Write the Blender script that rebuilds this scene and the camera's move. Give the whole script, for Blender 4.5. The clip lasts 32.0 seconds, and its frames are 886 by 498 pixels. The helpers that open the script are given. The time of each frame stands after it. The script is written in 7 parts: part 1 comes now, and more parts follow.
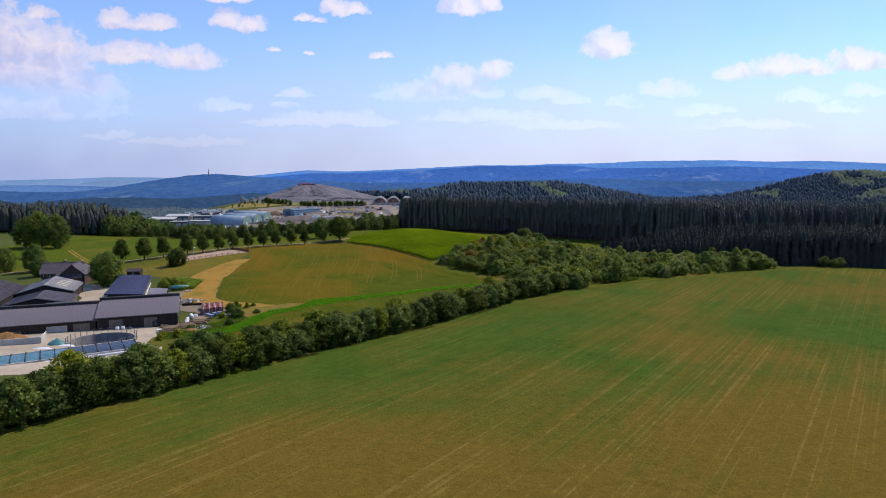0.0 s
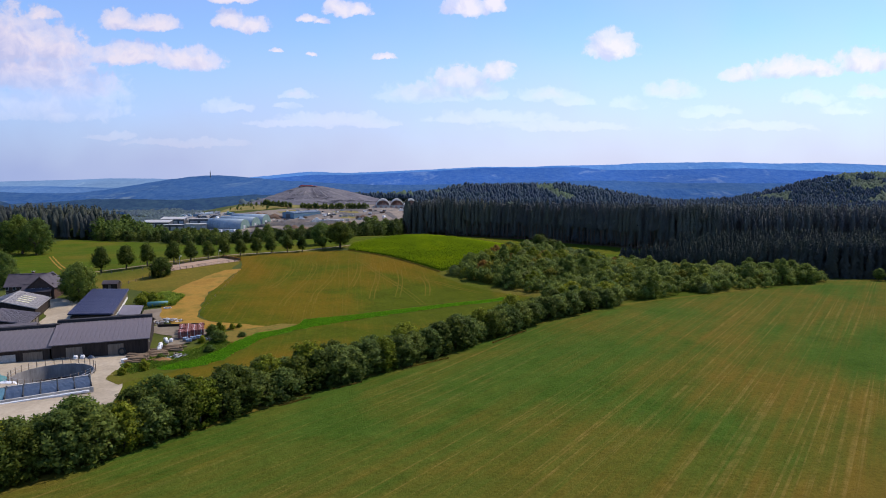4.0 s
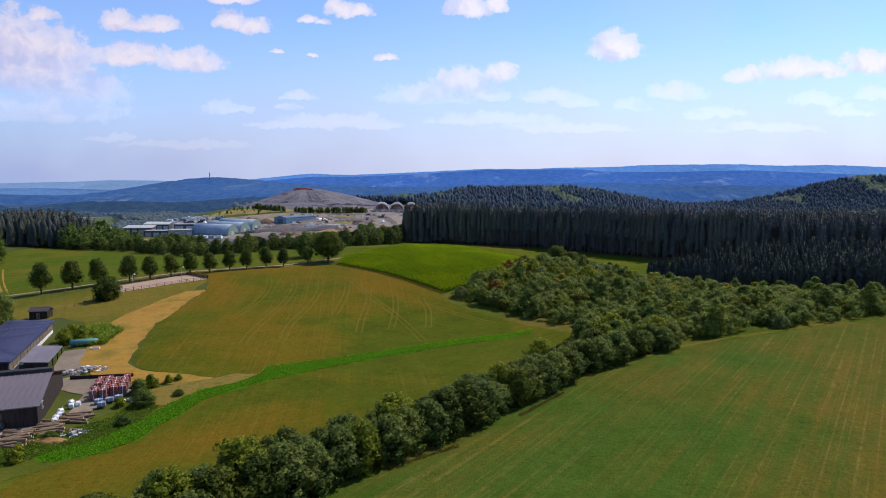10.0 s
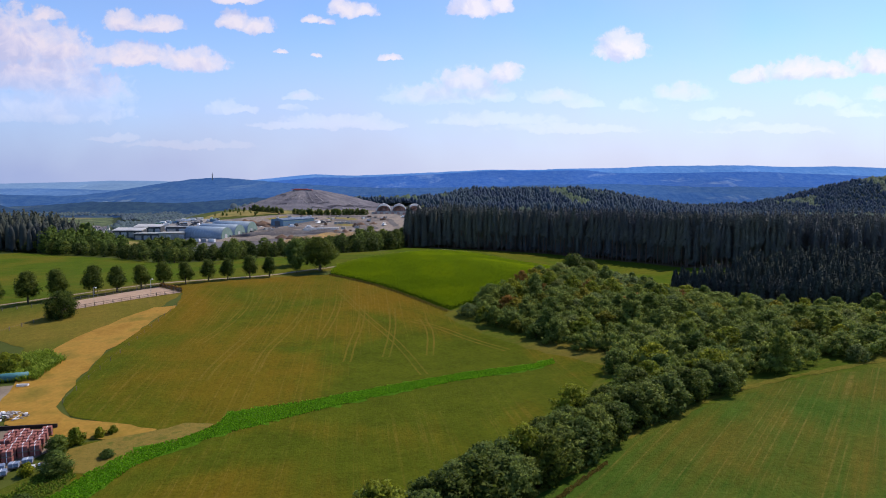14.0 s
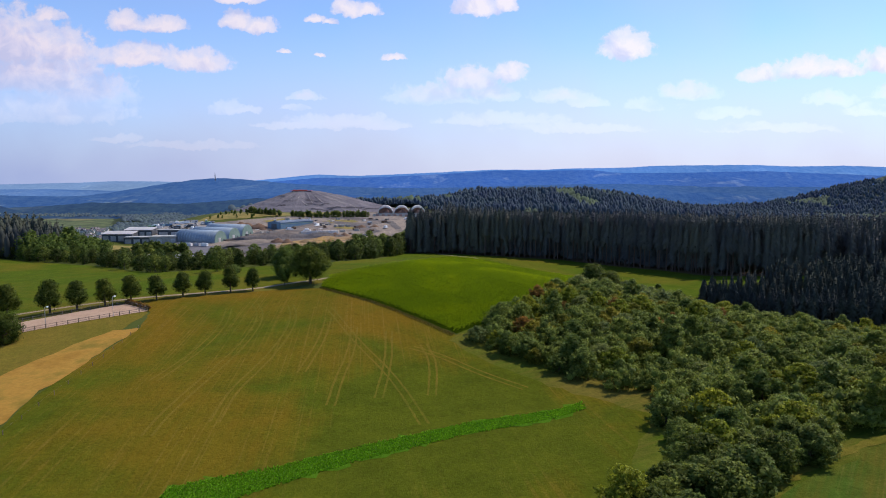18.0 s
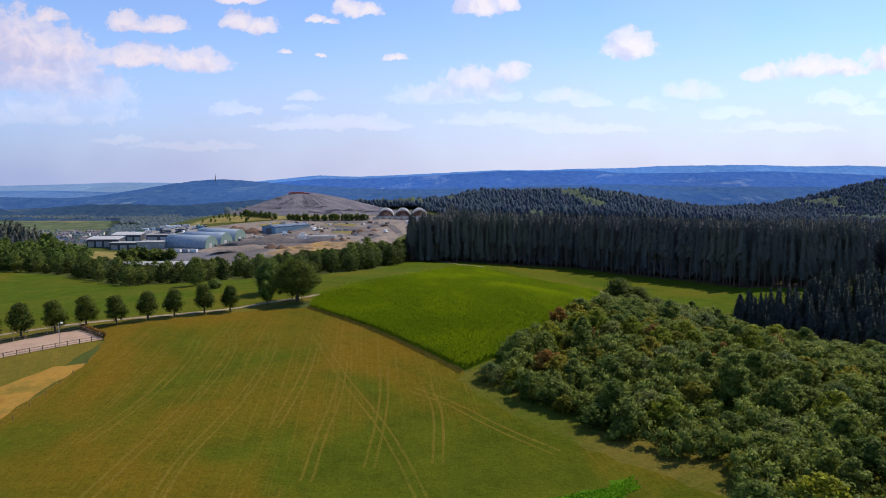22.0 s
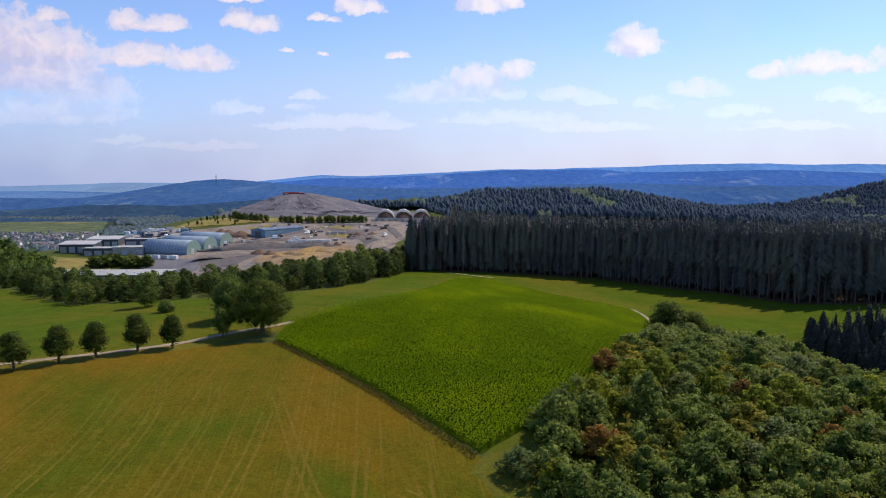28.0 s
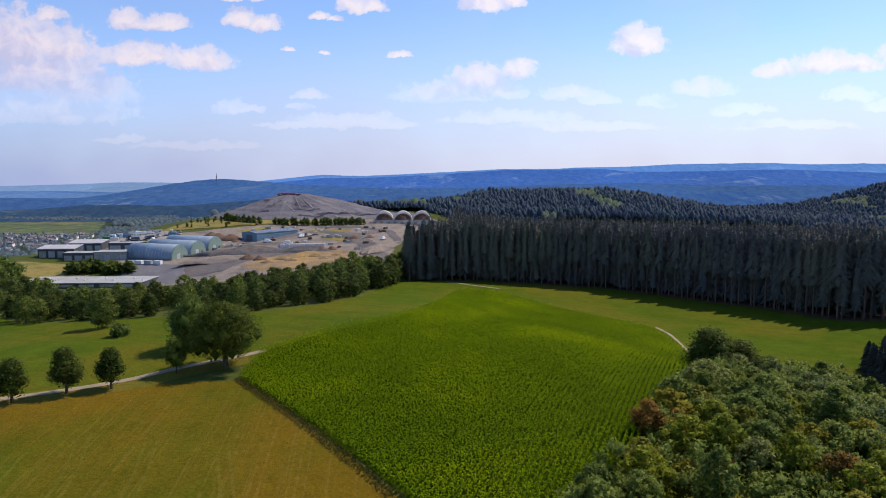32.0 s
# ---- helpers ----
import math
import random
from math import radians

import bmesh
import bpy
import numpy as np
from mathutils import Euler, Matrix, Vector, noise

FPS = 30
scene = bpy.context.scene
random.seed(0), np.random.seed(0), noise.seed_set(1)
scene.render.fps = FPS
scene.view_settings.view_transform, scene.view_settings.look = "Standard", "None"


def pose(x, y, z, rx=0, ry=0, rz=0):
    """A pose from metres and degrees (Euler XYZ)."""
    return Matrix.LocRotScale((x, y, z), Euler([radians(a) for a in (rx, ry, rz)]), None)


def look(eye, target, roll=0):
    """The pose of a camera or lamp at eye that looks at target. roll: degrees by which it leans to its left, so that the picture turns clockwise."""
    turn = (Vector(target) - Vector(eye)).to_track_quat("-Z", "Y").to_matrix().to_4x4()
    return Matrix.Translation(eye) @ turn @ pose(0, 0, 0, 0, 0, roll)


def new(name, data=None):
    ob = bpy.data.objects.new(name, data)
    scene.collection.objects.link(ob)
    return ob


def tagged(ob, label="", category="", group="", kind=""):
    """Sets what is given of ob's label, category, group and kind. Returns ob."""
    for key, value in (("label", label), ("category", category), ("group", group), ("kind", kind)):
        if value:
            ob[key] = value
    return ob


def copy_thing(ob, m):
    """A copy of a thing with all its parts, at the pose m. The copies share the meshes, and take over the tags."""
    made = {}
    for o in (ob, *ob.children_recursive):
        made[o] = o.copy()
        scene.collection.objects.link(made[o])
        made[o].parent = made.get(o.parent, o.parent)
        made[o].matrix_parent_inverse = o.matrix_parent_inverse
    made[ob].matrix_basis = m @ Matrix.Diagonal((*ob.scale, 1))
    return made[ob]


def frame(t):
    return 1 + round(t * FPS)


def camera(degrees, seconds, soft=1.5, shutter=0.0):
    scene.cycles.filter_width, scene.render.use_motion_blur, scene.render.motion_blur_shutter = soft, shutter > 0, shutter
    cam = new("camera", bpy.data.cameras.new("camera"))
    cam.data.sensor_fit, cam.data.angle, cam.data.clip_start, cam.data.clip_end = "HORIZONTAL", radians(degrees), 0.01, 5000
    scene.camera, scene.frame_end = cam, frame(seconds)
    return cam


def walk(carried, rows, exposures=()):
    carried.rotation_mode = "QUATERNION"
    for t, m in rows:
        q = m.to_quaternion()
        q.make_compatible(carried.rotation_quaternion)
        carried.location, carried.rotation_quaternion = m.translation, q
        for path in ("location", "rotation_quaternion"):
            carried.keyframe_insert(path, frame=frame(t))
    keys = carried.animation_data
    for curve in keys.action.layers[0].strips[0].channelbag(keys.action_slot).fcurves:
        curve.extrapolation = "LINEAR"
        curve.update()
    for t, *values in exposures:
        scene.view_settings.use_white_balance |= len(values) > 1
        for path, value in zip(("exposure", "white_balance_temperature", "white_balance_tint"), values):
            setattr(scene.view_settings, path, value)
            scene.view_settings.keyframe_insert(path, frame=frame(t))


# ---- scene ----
from mathutils import geometry

PATH = [
    (0, (3.989, 6.715, 34.991), (4.013, 8.703, 34.772), 0.0),
    (6, (0.39, 48.363, 35.747), (0.404, 50.352, 35.535), 0.1),
    (9, (0.449, 71.232, 36.178), (0.461, 73.221, 35.969), 0.1),
    (13, (0.436, 100.848, 36.288), (0.437, 102.838, 36.083), 0.2),
    (19, (0.106, 142.636, 37.585), (0.088, 144.626, 37.38), 0.1),
    (23, (-1.401, 171.893, 38.687), (-1.424, 173.883, 38.484), -0.0),
    (28, (-1.753, 208.863, 38.55), (-1.786, 210.853, 38.345), -0.1),
    (32, (-1.519, 236.477, 39.442), (-1.559, 238.466, 39.236), -0.1),
]
cam = camera(71.0, 32.0, 1.0)
walk(cam, [(t, look(eye, target, roll)) for t, eye, target, roll in PATH], [(0, 0.35, 6450, 17), (12, 0.35, 6520, 17), (32, 0.37, 6800, 17)])

# ---- world, sun ----
SUN_DIR = Vector((0.81, 0.58, 1.22)).normalized()
world = bpy.data.worlds.new("world")
scene.world = world
world.use_nodes = True
wn = world.node_tree.nodes
sky = wn.new("ShaderNodeTexSky")
sky.sky_type, sky.sun_disc = "NISHITA", False
sky.sun_elevation, sky.sun_rotation = radians(51), radians(54)
sky.altitude, sky.air_density, sky.dust_density, sky.ozone_density = 900, 1.0, 0.0, 7.0
wn["Background"].inputs["Strength"].default_value = 0.15
world.node_tree.links.new(sky.outputs[0], wn["Background"].inputs["Color"])
sun = new("sun", bpy.data.lights.new("sun", "SUN"))
sun.data.energy, sun.data.angle, sun.data.color = 3.6, radians(0.5), (1.0, 0.92, 0.76)
sun.matrix_world = look(SUN_DIR * 300, (0, 0, 0))


# ---- materials ----
def nodes_of(name):
    m = bpy.data.materials.new(name)
    m.use_nodes = True
    nt = m.node_tree
    return m, nt, nt.nodes["Principled BSDF"]


def add(nt, kind, **values):
    n = nt.nodes.new("ShaderNode" + kind)
    for k, v in values.items():
        if k in n.inputs:
            n.inputs[k].default_value = v
    return n


def ramp(nt, source, stops):
    n = nt.nodes.new("ShaderNodeValToRGB")
    r = n.color_ramp
    r.elements[0].position, r.elements[0].color = stops[0][0], (*stops[0][1], 1)
    r.elements[1].position, r.elements[1].color = stops[-1][0], (*stops[-1][1], 1)
    for p, c in stops[1:-1]:
        e = r.elements.new(p)
        e.color = (*c, 1)
    nt.links.new(source, n.inputs[0])
    return n.outputs[0]


def mixed(nt, fac, a, b, blend="MIX"):
    n = nt.nodes.new("ShaderNodeMix")
    n.data_type, n.blend_type = "RGBA", blend
    for value, i in ((fac, 0), (a, 6), (b, 7)):
        if hasattr(value, "links"):
            nt.links.new(value, n.inputs[i])
        else:
            n.inputs[i].default_value = value if i == 0 else (*value, 1)
    return n.outputs[2]


def place(nt, world_space=True, turn=0, scale=(1, 1, 1)):
    if world_space:
        src = nt.nodes.new("ShaderNodeNewGeometry").outputs["Position"]
    else:
        src = nt.nodes.new("ShaderNodeTexCoord").outputs["Object"]
    m = nt.nodes.new("ShaderNodeMapping")
    m.vector_type = "TEXTURE"
    m.inputs["Rotation"].default_value[2] = radians(-turn)
    m.inputs["Scale"].default_value = [1 / k if k else 1e6 for k in scale]
    nt.links.new(src, m.inputs[0])
    return m.outputs[0]


def noise_at(nt, vec, scale, detail=4, rough=0.55, warp=0.0):
    n = add(nt, "TexNoise", Scale=scale, Detail=detail, Roughness=rough, Distortion=warp)
    nt.links.new(vec, n.inputs["Vector"])
    return n.outputs[0]


def bumped(nt, bsdf, height, strength, distance):
    b = add(nt, "Bump", Strength=strength, Distance=distance)
    nt.links.new(height, b.inputs["Height"])
    nt.links.new(b.outputs[0], bsdf.inputs["Normal"])


def field_material(name, greens, dry, turn, dry_low, dry_high, streak=0.5, spacing=0.35, lean=None, straw=None, across=None):
    """Mown grass: two greens in large patches, dry straw in streaks along one way, fine tufts."""
    m, nt, bsdf = nodes_of(name)
    flat = place(nt)
    lines = place(nt, turn=turn, scale=(spacing, 0.012, 0.0))
    fine_lines = place(nt, turn=turn, scale=(1.6, 0.05, 0.0))
    patch_wide = add(nt, "MapRange")
    for socket, value in zip(patch_wide.inputs[1:5], (0.3, 0.7, 0.2, 0.8)):
        socket.default_value = value
    nt.links.new(noise_at(nt, flat, 0.022, 4, 0.55, 0.5), patch_wide.inputs[0])
    patch = patch_wide.outputs[0]
    mid = noise_at(nt, flat, 0.13, 5, 0.65)
    tuft = noise_at(nt, flat, 1.7, 6, 0.75)
    row = noise_at(nt, lines, 1.0, 4, 0.6)
    row2 = noise_at(nt, fine_lines, 1.0, 3, 0.6)
    green = ramp(nt, mid, [(0.3, greens[0]), (0.7, greens[1])])
    total = nt.nodes.new("ShaderNodeMath")
    total.operation = "MULTIPLY_ADD"
    nt.links.new(row, total.inputs[0])
    total.inputs[1].default_value = streak
    half = nt.nodes.new("ShaderNodeMath")
    half.operation = "MULTIPLY"
    half.inputs[1].default_value = 1 - streak
    nt.links.new(patch, half.inputs[0])
    nt.links.new(half.outputs[0], total.inputs[2])
    total2 = nt.nodes.new("ShaderNodeMath")
    total2.operation = "MULTIPLY_ADD"
    nt.links.new(row2, total2.inputs[0])
    total2.inputs[1].default_value = 0.16
    lift = nt.nodes.new("ShaderNodeMath")
    lift.inputs[1].default_value = 0.07
    nt.links.new(total.outputs[0], lift.inputs[0])
    nt.links.new(lift.outputs[0], total2.inputs[2])
    if lean:  # drier towards one side of the field: y low, y high, amount at each
        cut = nt.nodes.new("ShaderNodeSeparateXYZ")
        nt.links.new(flat, cut.inputs[0])
        rng_node = add(nt, "MapRange")
        for socket, value in zip(rng_node.inputs[1:5], lean):
            socket.default_value = value
        nt.links.new(cut.outputs[1], rng_node.inputs[0])
        more = nt.nodes.new("ShaderNodeMath")
        nt.links.new(total2.outputs[0], more.inputs[0])
        nt.links.new(rng_node.outputs[0], more.inputs[1])
        total2 = more
    if across:  # the same along x
        cut_x = nt.nodes.new("ShaderNodeSeparateXYZ")
        nt.links.new(flat, cut_x.inputs[0])
        span = add(nt, "MapRange")
        for socket, value in zip(span.inputs[1:5], across):
            socket.default_value = value
        nt.links.new(cut_x.outputs[0], span.inputs[0])
        more_x = nt.nodes.new("ShaderNodeMath")
        nt.links.new(total2.outputs[0], more_x.inputs[0])
        nt.links.new(span.outputs[0], more_x.inputs[1])
        total2 = more_x
    fac = ramp(nt, total2.outputs[0], [(dry_low, (0, 0, 0)), (dry_high, (1, 1, 1))])
    base = mixed(nt, fac, green, dry)
    clump = noise_at(nt, flat, 0.55, 4, 0.7)
    if straw:  # thin lines of raked straw, denser where the grass is dry
        thread = noise_at(nt, place(nt, turn=turn, scale=(1.9, 0.011, 0.0)), 1.0, 2, 0.5)
        broken = noise_at(nt, flat, 0.35, 3, 0.6)
        line = mixed(nt, 1.0, ramp(nt, thread, [(0.55, (0, 0, 0)), (0.66, (1, 1, 1))]), ramp(nt, broken, [(0.35, (0.15, 0.15, 0.15)), (0.6, (1, 1, 1))]), "MULTIPLY")
        line = mixed(nt, 1.0, line, ramp(nt, total2.outputs[0], [(dry_low - 0.08, (0.06, 0.06, 0.06)), (dry_high - 0.1, (0.4, 0.4, 0.4))]), "MULTIPLY")
        base = mixed(nt, line, base, straw)
    base = mixed(nt, 1.0, base, ramp(nt, clump, [(0.3, (0.88, 0.89, 0.88)), (0.7, (1.13, 1.12, 1.08))]), "MULTIPLY")
    grain = ramp(nt, tuft, [(0.32, (0.5, 0.52, 0.5)), (0.7, (1.42, 1.4, 1.36))])
    nt.links.new(mixed(nt, 0.5, base, grain, "MULTIPLY"), bsdf.inputs["Base Color"])
    bsdf.inputs["Roughness"].default_value = 1.0
    bsdf.inputs["Specular IOR Level"].default_value = 0.02
    bumped(nt, bsdf, tuft, 0.7, 0.25)
    return m


def mottled(name, a, b, scale, rough=0.85, bump=0.4, depth=0.05, spec=0.3, world_space=False, metal=0.0, c=None, stretch=(1, 1, 1), turn=0):
    """Two colours in uneven patches, a finer grain over them, and relief."""
    m, nt, bsdf = nodes_of(name)
    vec = place(nt, world_space, turn, stretch)
    big, small = noise_at(nt, vec, scale, 5, 0.6), noise_at(nt, vec, scale * 9, 5, 0.7)
    col = ramp(nt, big, [(0.3, a), (0.68, b)] if c is None else [(0.3, a), (0.5, b), (0.7, c)])
    grain = ramp(nt, small, [(0.3, (0.75, 0.75, 0.75)), (0.7, (1.2, 1.2, 1.2))])
    nt.links.new(mixed(nt, 0.7, col, grain, "MULTIPLY"), bsdf.inputs["Base Color"])
    bsdf.inputs["Roughness"].default_value = rough
    bsdf.inputs["Metallic"].default_value = metal
    bsdf.inputs["Specular IOR Level"].default_value = spec
    bumped(nt, bsdf, small, bump, depth)
    return m


def leaf_material(name, dark, light, patch=False, gloss=0.12):
    """Leaves: the tint differs from leaf to leaf and from tree to tree."""
    m, nt, bsdf = nodes_of(name)
    island = nt.nodes.new("ShaderNodeNewGeometry").outputs["Random Per Island"]
    tree = nt.nodes.new("ShaderNodeObjectInfo").outputs["Random"]
    leaf = ramp(nt, island, [(0.0, dark), (1.0, light)])
    tone = ramp(nt, tree, [(0.0, (0.72, 0.8, 0.78)), (0.5, (1.0, 1.0, 1.0)), (1.0, (1.25, 1.16, 0.95))])
    col = mixed(nt, 1.0, leaf, tone, "MULTIPLY")
    if patch:  # lusher and yellower stretches of a field
        wide = noise_at(nt, place(nt), 0.03, 4, 0.6, 0.6)
        col = mixed(nt, 1.0, col, ramp(nt, wide, [(0.35, (0.8, 0.82, 0.9)), (0.52, (1.0, 1.0, 1.0)), (0.66, (1.5, 1.32, 0.9))]), "MULTIPLY")
    nt.links.new(col, bsdf.inputs["Base Color"])
    bsdf.inputs["Roughness"].default_value = 0.65
    bsdf.inputs["Specular IOR Level"].default_value = gloss
    thin = nt.nodes.new("ShaderNodeBsdfTranslucent")
    nt.links.new(col, thin.inputs[0])
    both = nt.nodes.new("ShaderNodeMixShader")
    both.inputs[0].default_value = 0.5
    nt.links.new(bsdf.outputs[0], both.inputs[1])
    nt.links.new(thin.outputs[0], both.inputs[2])
    nt.links.new(both.outputs[0], nt.nodes["Material Output"].inputs[0])
    return m


def needle_material(name, dark, light):
    """Needles: the tint drifts from tree to tree, with a little grain from spray to spray."""
    m, nt, bsdf = nodes_of(name)
    flat = place(nt, True, 0, (1, 1, 0.25))
    tree = noise_at(nt, flat, 0.16, 2, 0.5)
    wide = noise_at(nt, flat, 0.014, 3, 0.5)
    island = nt.nodes.new("ShaderNodeNewGeometry").outputs["Random Per Island"]
    col = ramp(nt, tree, [(0.3, dark), (0.7, light)])
    col = mixed(nt, 1.0, col, ramp(nt, wide, [(0.35, (0.85, 0.85, 0.95)), (0.65, (1.2, 1.2, 1.0))]), "MULTIPLY")
    col = mixed(nt, 1.0, col, ramp(nt, island, [(0.0, (0.9, 0.9, 0.9)), (1.0, (1.1, 1.1, 1.1))]), "MULTIPLY")
    nt.links.new(col, bsdf.inputs["Base Color"])
    bsdf.inputs["Roughness"].default_value = 0.8
    bsdf.inputs["Specular IOR Level"].default_value = 0.05
    thin = nt.nodes.new("ShaderNodeBsdfTranslucent")
    nt.links.new(col, thin.inputs[0])
    both = nt.nodes.new("ShaderNodeMixShader")
    both.inputs[0].default_value = 0.06
    nt.links.new(bsdf.outputs[0], both.inputs[1])
    nt.links.new(thin.outputs[0], both.inputs[2])
    nt.links.new(both.outputs[0], nt.nodes["Material Output"].inputs[0])
    return m


M = {}
M["near_meadow"] = field_material("near_meadow", ((0.036, 0.07, 0.008), (0.055, 0.096, 0.013)), (0.122, 0.084, 0.014), 37, 0.58, 0.9, 0.42, 0.45, (60, 128, 0.42, -0.02), (0.25, 0.172, 0.05), (-40, 60, -0.06, 0.07))
M["far_meadow"] = field_material("far_meadow", ((0.05, 0.066, 0.005), (0.075, 0.09, 0.007)), (0.13, 0.084, 0.008), -8, 0.48, 0.78, 0.22, 0.3, (265, 325, -0.09, 0.06), (0.19, 0.13, 0.028), (-55, 8, 0.03, -0.09))
M["paddock"] = field_material("paddock", ((0.055, 0.075, 0.008), (0.08, 0.1, 0.014)), (0.16, 0.12, 0.022), -30, 0.44, 0.8, 0.3, 0.2)
M["rough_grass"] = field_material("rough_grass", ((0.03, 0.06, 0.004), (0.06, 0.1, 0.008)), (0.12, 0.1, 0.02), 60, 0.5, 0.8, 0.3, 0.5)
M["pasture"] = field_material("pasture", ((0.046, 0.077, 0.005), (0.072, 0.106, 0.008)), (0.115, 0.1, 0.012), -60, 0.58, 0.88, 0.4)
M["grass_strip"] = field_material("grass_strip", ((0.042, 0.11, 0.005), (0.06, 0.145, 0.008)), (0.09, 0.12, 0.01), 60, 0.66, 0.95, 0.4)
M["corn_soil"] = mottled("corn_soil", (0.022, 0.04, 0.002), (0.035, 0.058, 0.003), 0.2, 0.95, spec=0.0, world_space=True)
M["ground"] = mottled("ground", (0.045, 0.062, 0.009), (0.078, 0.09, 0.015), 0.02, 0.9, 0.5, 0.3, 0.1, True)
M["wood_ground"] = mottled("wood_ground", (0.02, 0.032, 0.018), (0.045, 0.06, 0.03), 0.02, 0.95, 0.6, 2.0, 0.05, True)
M["forest_floor"] = mottled("forest_floor", (0.05, 0.035, 0.02), (0.12, 0.075, 0.04), 0.15, 0.95, 0.6, 0.2, 0.1, True)
M["sand"] = mottled("sand", (0.228, 0.122, 0.018), (0.308, 0.172, 0.03), 0.12, 0.95, 0.6, 0.1, 0.1, True, c=(0.17, 0.125, 0.018))
M["stubble"] = mottled("stubble", (0.125, 0.105, 0.02), (0.19, 0.135, 0.03), 0.45, 0.95, 0.8, 0.15, 0.05, True, c=(0.075, 0.095, 0.014))
M["arena_sand"] = mottled("arena_sand", (0.32, 0.22, 0.155), (0.41, 0.29, 0.21), 0.2, 0.95, 0.4, 0.05, 0.1, True)
M["lane"] = mottled("lane", (0.22, 0.18, 0.12), (0.32, 0.26, 0.18), 0.3, 0.95, 0.4, 0.03, 0.05, True)
M["gravel"] = mottled("gravel", (0.29, 0.24, 0.175), (0.42, 0.35, 0.26), 0.12, 0.95, 0.5, 0.05, 0.2, True)
M["dirt_yard"] = mottled("dirt_yard", (0.165, 0.132, 0.098), (0.25, 0.205, 0.15), 0.12, 0.95, 0.5, 0.05, 0.2, True)
M["asphalt"] = mottled("asphalt", (0.22, 0.2, 0.18), (0.32, 0.29, 0.26), 0.2, 0.9, 0.3, 0.02, 0.3, True)
M["leaf_hedge"] = leaf_material("leaf_hedge", (0.07, 0.102, 0.024), (0.18, 0.235, 0.052))
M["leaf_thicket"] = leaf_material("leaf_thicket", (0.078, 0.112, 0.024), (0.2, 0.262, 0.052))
M["leaf_pale"] = leaf_material("leaf_pale", (0.105, 0.138, 0.044), (0.23, 0.28, 0.09))
M["leaf_rust"] = leaf_material("leaf_rust", (0.13, 0.1, 0.022), (0.34, 0.165, 0.045))
M["leaf_yellow"] = leaf_material("leaf_yellow", (0.12, 0.125, 0.014), (0.29, 0.27, 0.035))
M["leaf_dark"] = leaf_material("leaf_dark", (0.06, 0.094, 0.02), (0.155, 0.215, 0.04))
M["leaf_bright"] = leaf_material("leaf_bright", (0.1, 0.125, 0.01), (0.26, 0.3, 0.026))
M["needles"] = needle_material("needles", (0.09, 0.094, 0.1), (0.112, 0.117, 0.104))
# bluer than the near spruces: distance haze painted into the needle colour
M["needles_hazed"] = needle_material("needles_hazed", (0.036, 0.056, 0.088), (0.056, 0.078, 0.094))
M["needles_dark"] = needle_material("needles_dark", (0.042, 0.05, 0.05), (0.062, 0.07, 0.058))
# broadleaf green greyed with blue, again haze put into the base colour
M["leaf_hazed"] = needle_material("leaf_hazed", (0.045, 0.068, 0.056), (0.075, 0.105, 0.068))
M["leaf_oak"] = leaf_material("leaf_oak", (0.036, 0.058, 0.01), (0.115, 0.15, 0.024))
M["leaf_belt"] = leaf_material("leaf_belt", (0.032, 0.05, 0.012), (0.092, 0.125, 0.028))
M["corn_leaf"] = leaf_material("corn_leaf", (0.118, 0.184, 0.004), (0.226, 0.338, 0.008), patch=True, gloss=0.03)
M["bark"] = mottled("bark", (0.05, 0.04, 0.03), (0.12, 0.09, 0.065), 2.0, 0.9, 0.8, 0.05, 0.2)
M["spruce_bark"] = mottled("spruce_bark", (0.075, 0.052, 0.042), (0.17, 0.11, 0.085), 1.5, 0.9, 0.8, 0.05, 0.2)
M["spoil"] = mottled("spoil", (0.085, 0.08, 0.085), (0.135, 0.125, 0.125), 0.045, 0.95, 0.9, 1.0, 0.05, True, c=(0.17, 0.14, 0.12))
M["spoil_pale"] = mottled("spoil_pale", (0.135, 0.122, 0.12), (0.255, 0.212, 0.175), 0.045, 0.95, 0.9, 0.8, 0.05, True, c=(0.115, 0.11, 0.115))


# ---- ground ----
HILLS = ((-80, 365, 75, 75, 7.63),
         (-5, 400, 55, 70, 7.94),
         (-55, 195, 45, 45, -2.94),
         (95, 470, 70, 70, -1.16),
         (150, 255, 90, 70, 6.62),
         (0, 80, 150, 120, 7.74),
         (-150, 270, 60, 60, -0.86),
         (-30, 540, 60, 60, 1.41),
         (60, 330, 60, 50, 4.07),
         (-100, 480, 80, 80, 0.93),
         (160, 420, 60, 60, 1.28),
         (0, 250, 60, 60, -6.42),
         (-60, 240, 35, 35, 4.75),
         (70, 450, 50, 50, -3.47),
         (-48, 362, 28, 28, -3.3),
         (30, 205, 40, 40, 3.81),
         (-105, 325, 35, 35, 1.22),
         (122, 354, 34, 42, -8.5))


def step(a, b, v):
    k = np.clip((v - a) / (b - a), 0, 1)
    return k * k * (3 - 2 * k)


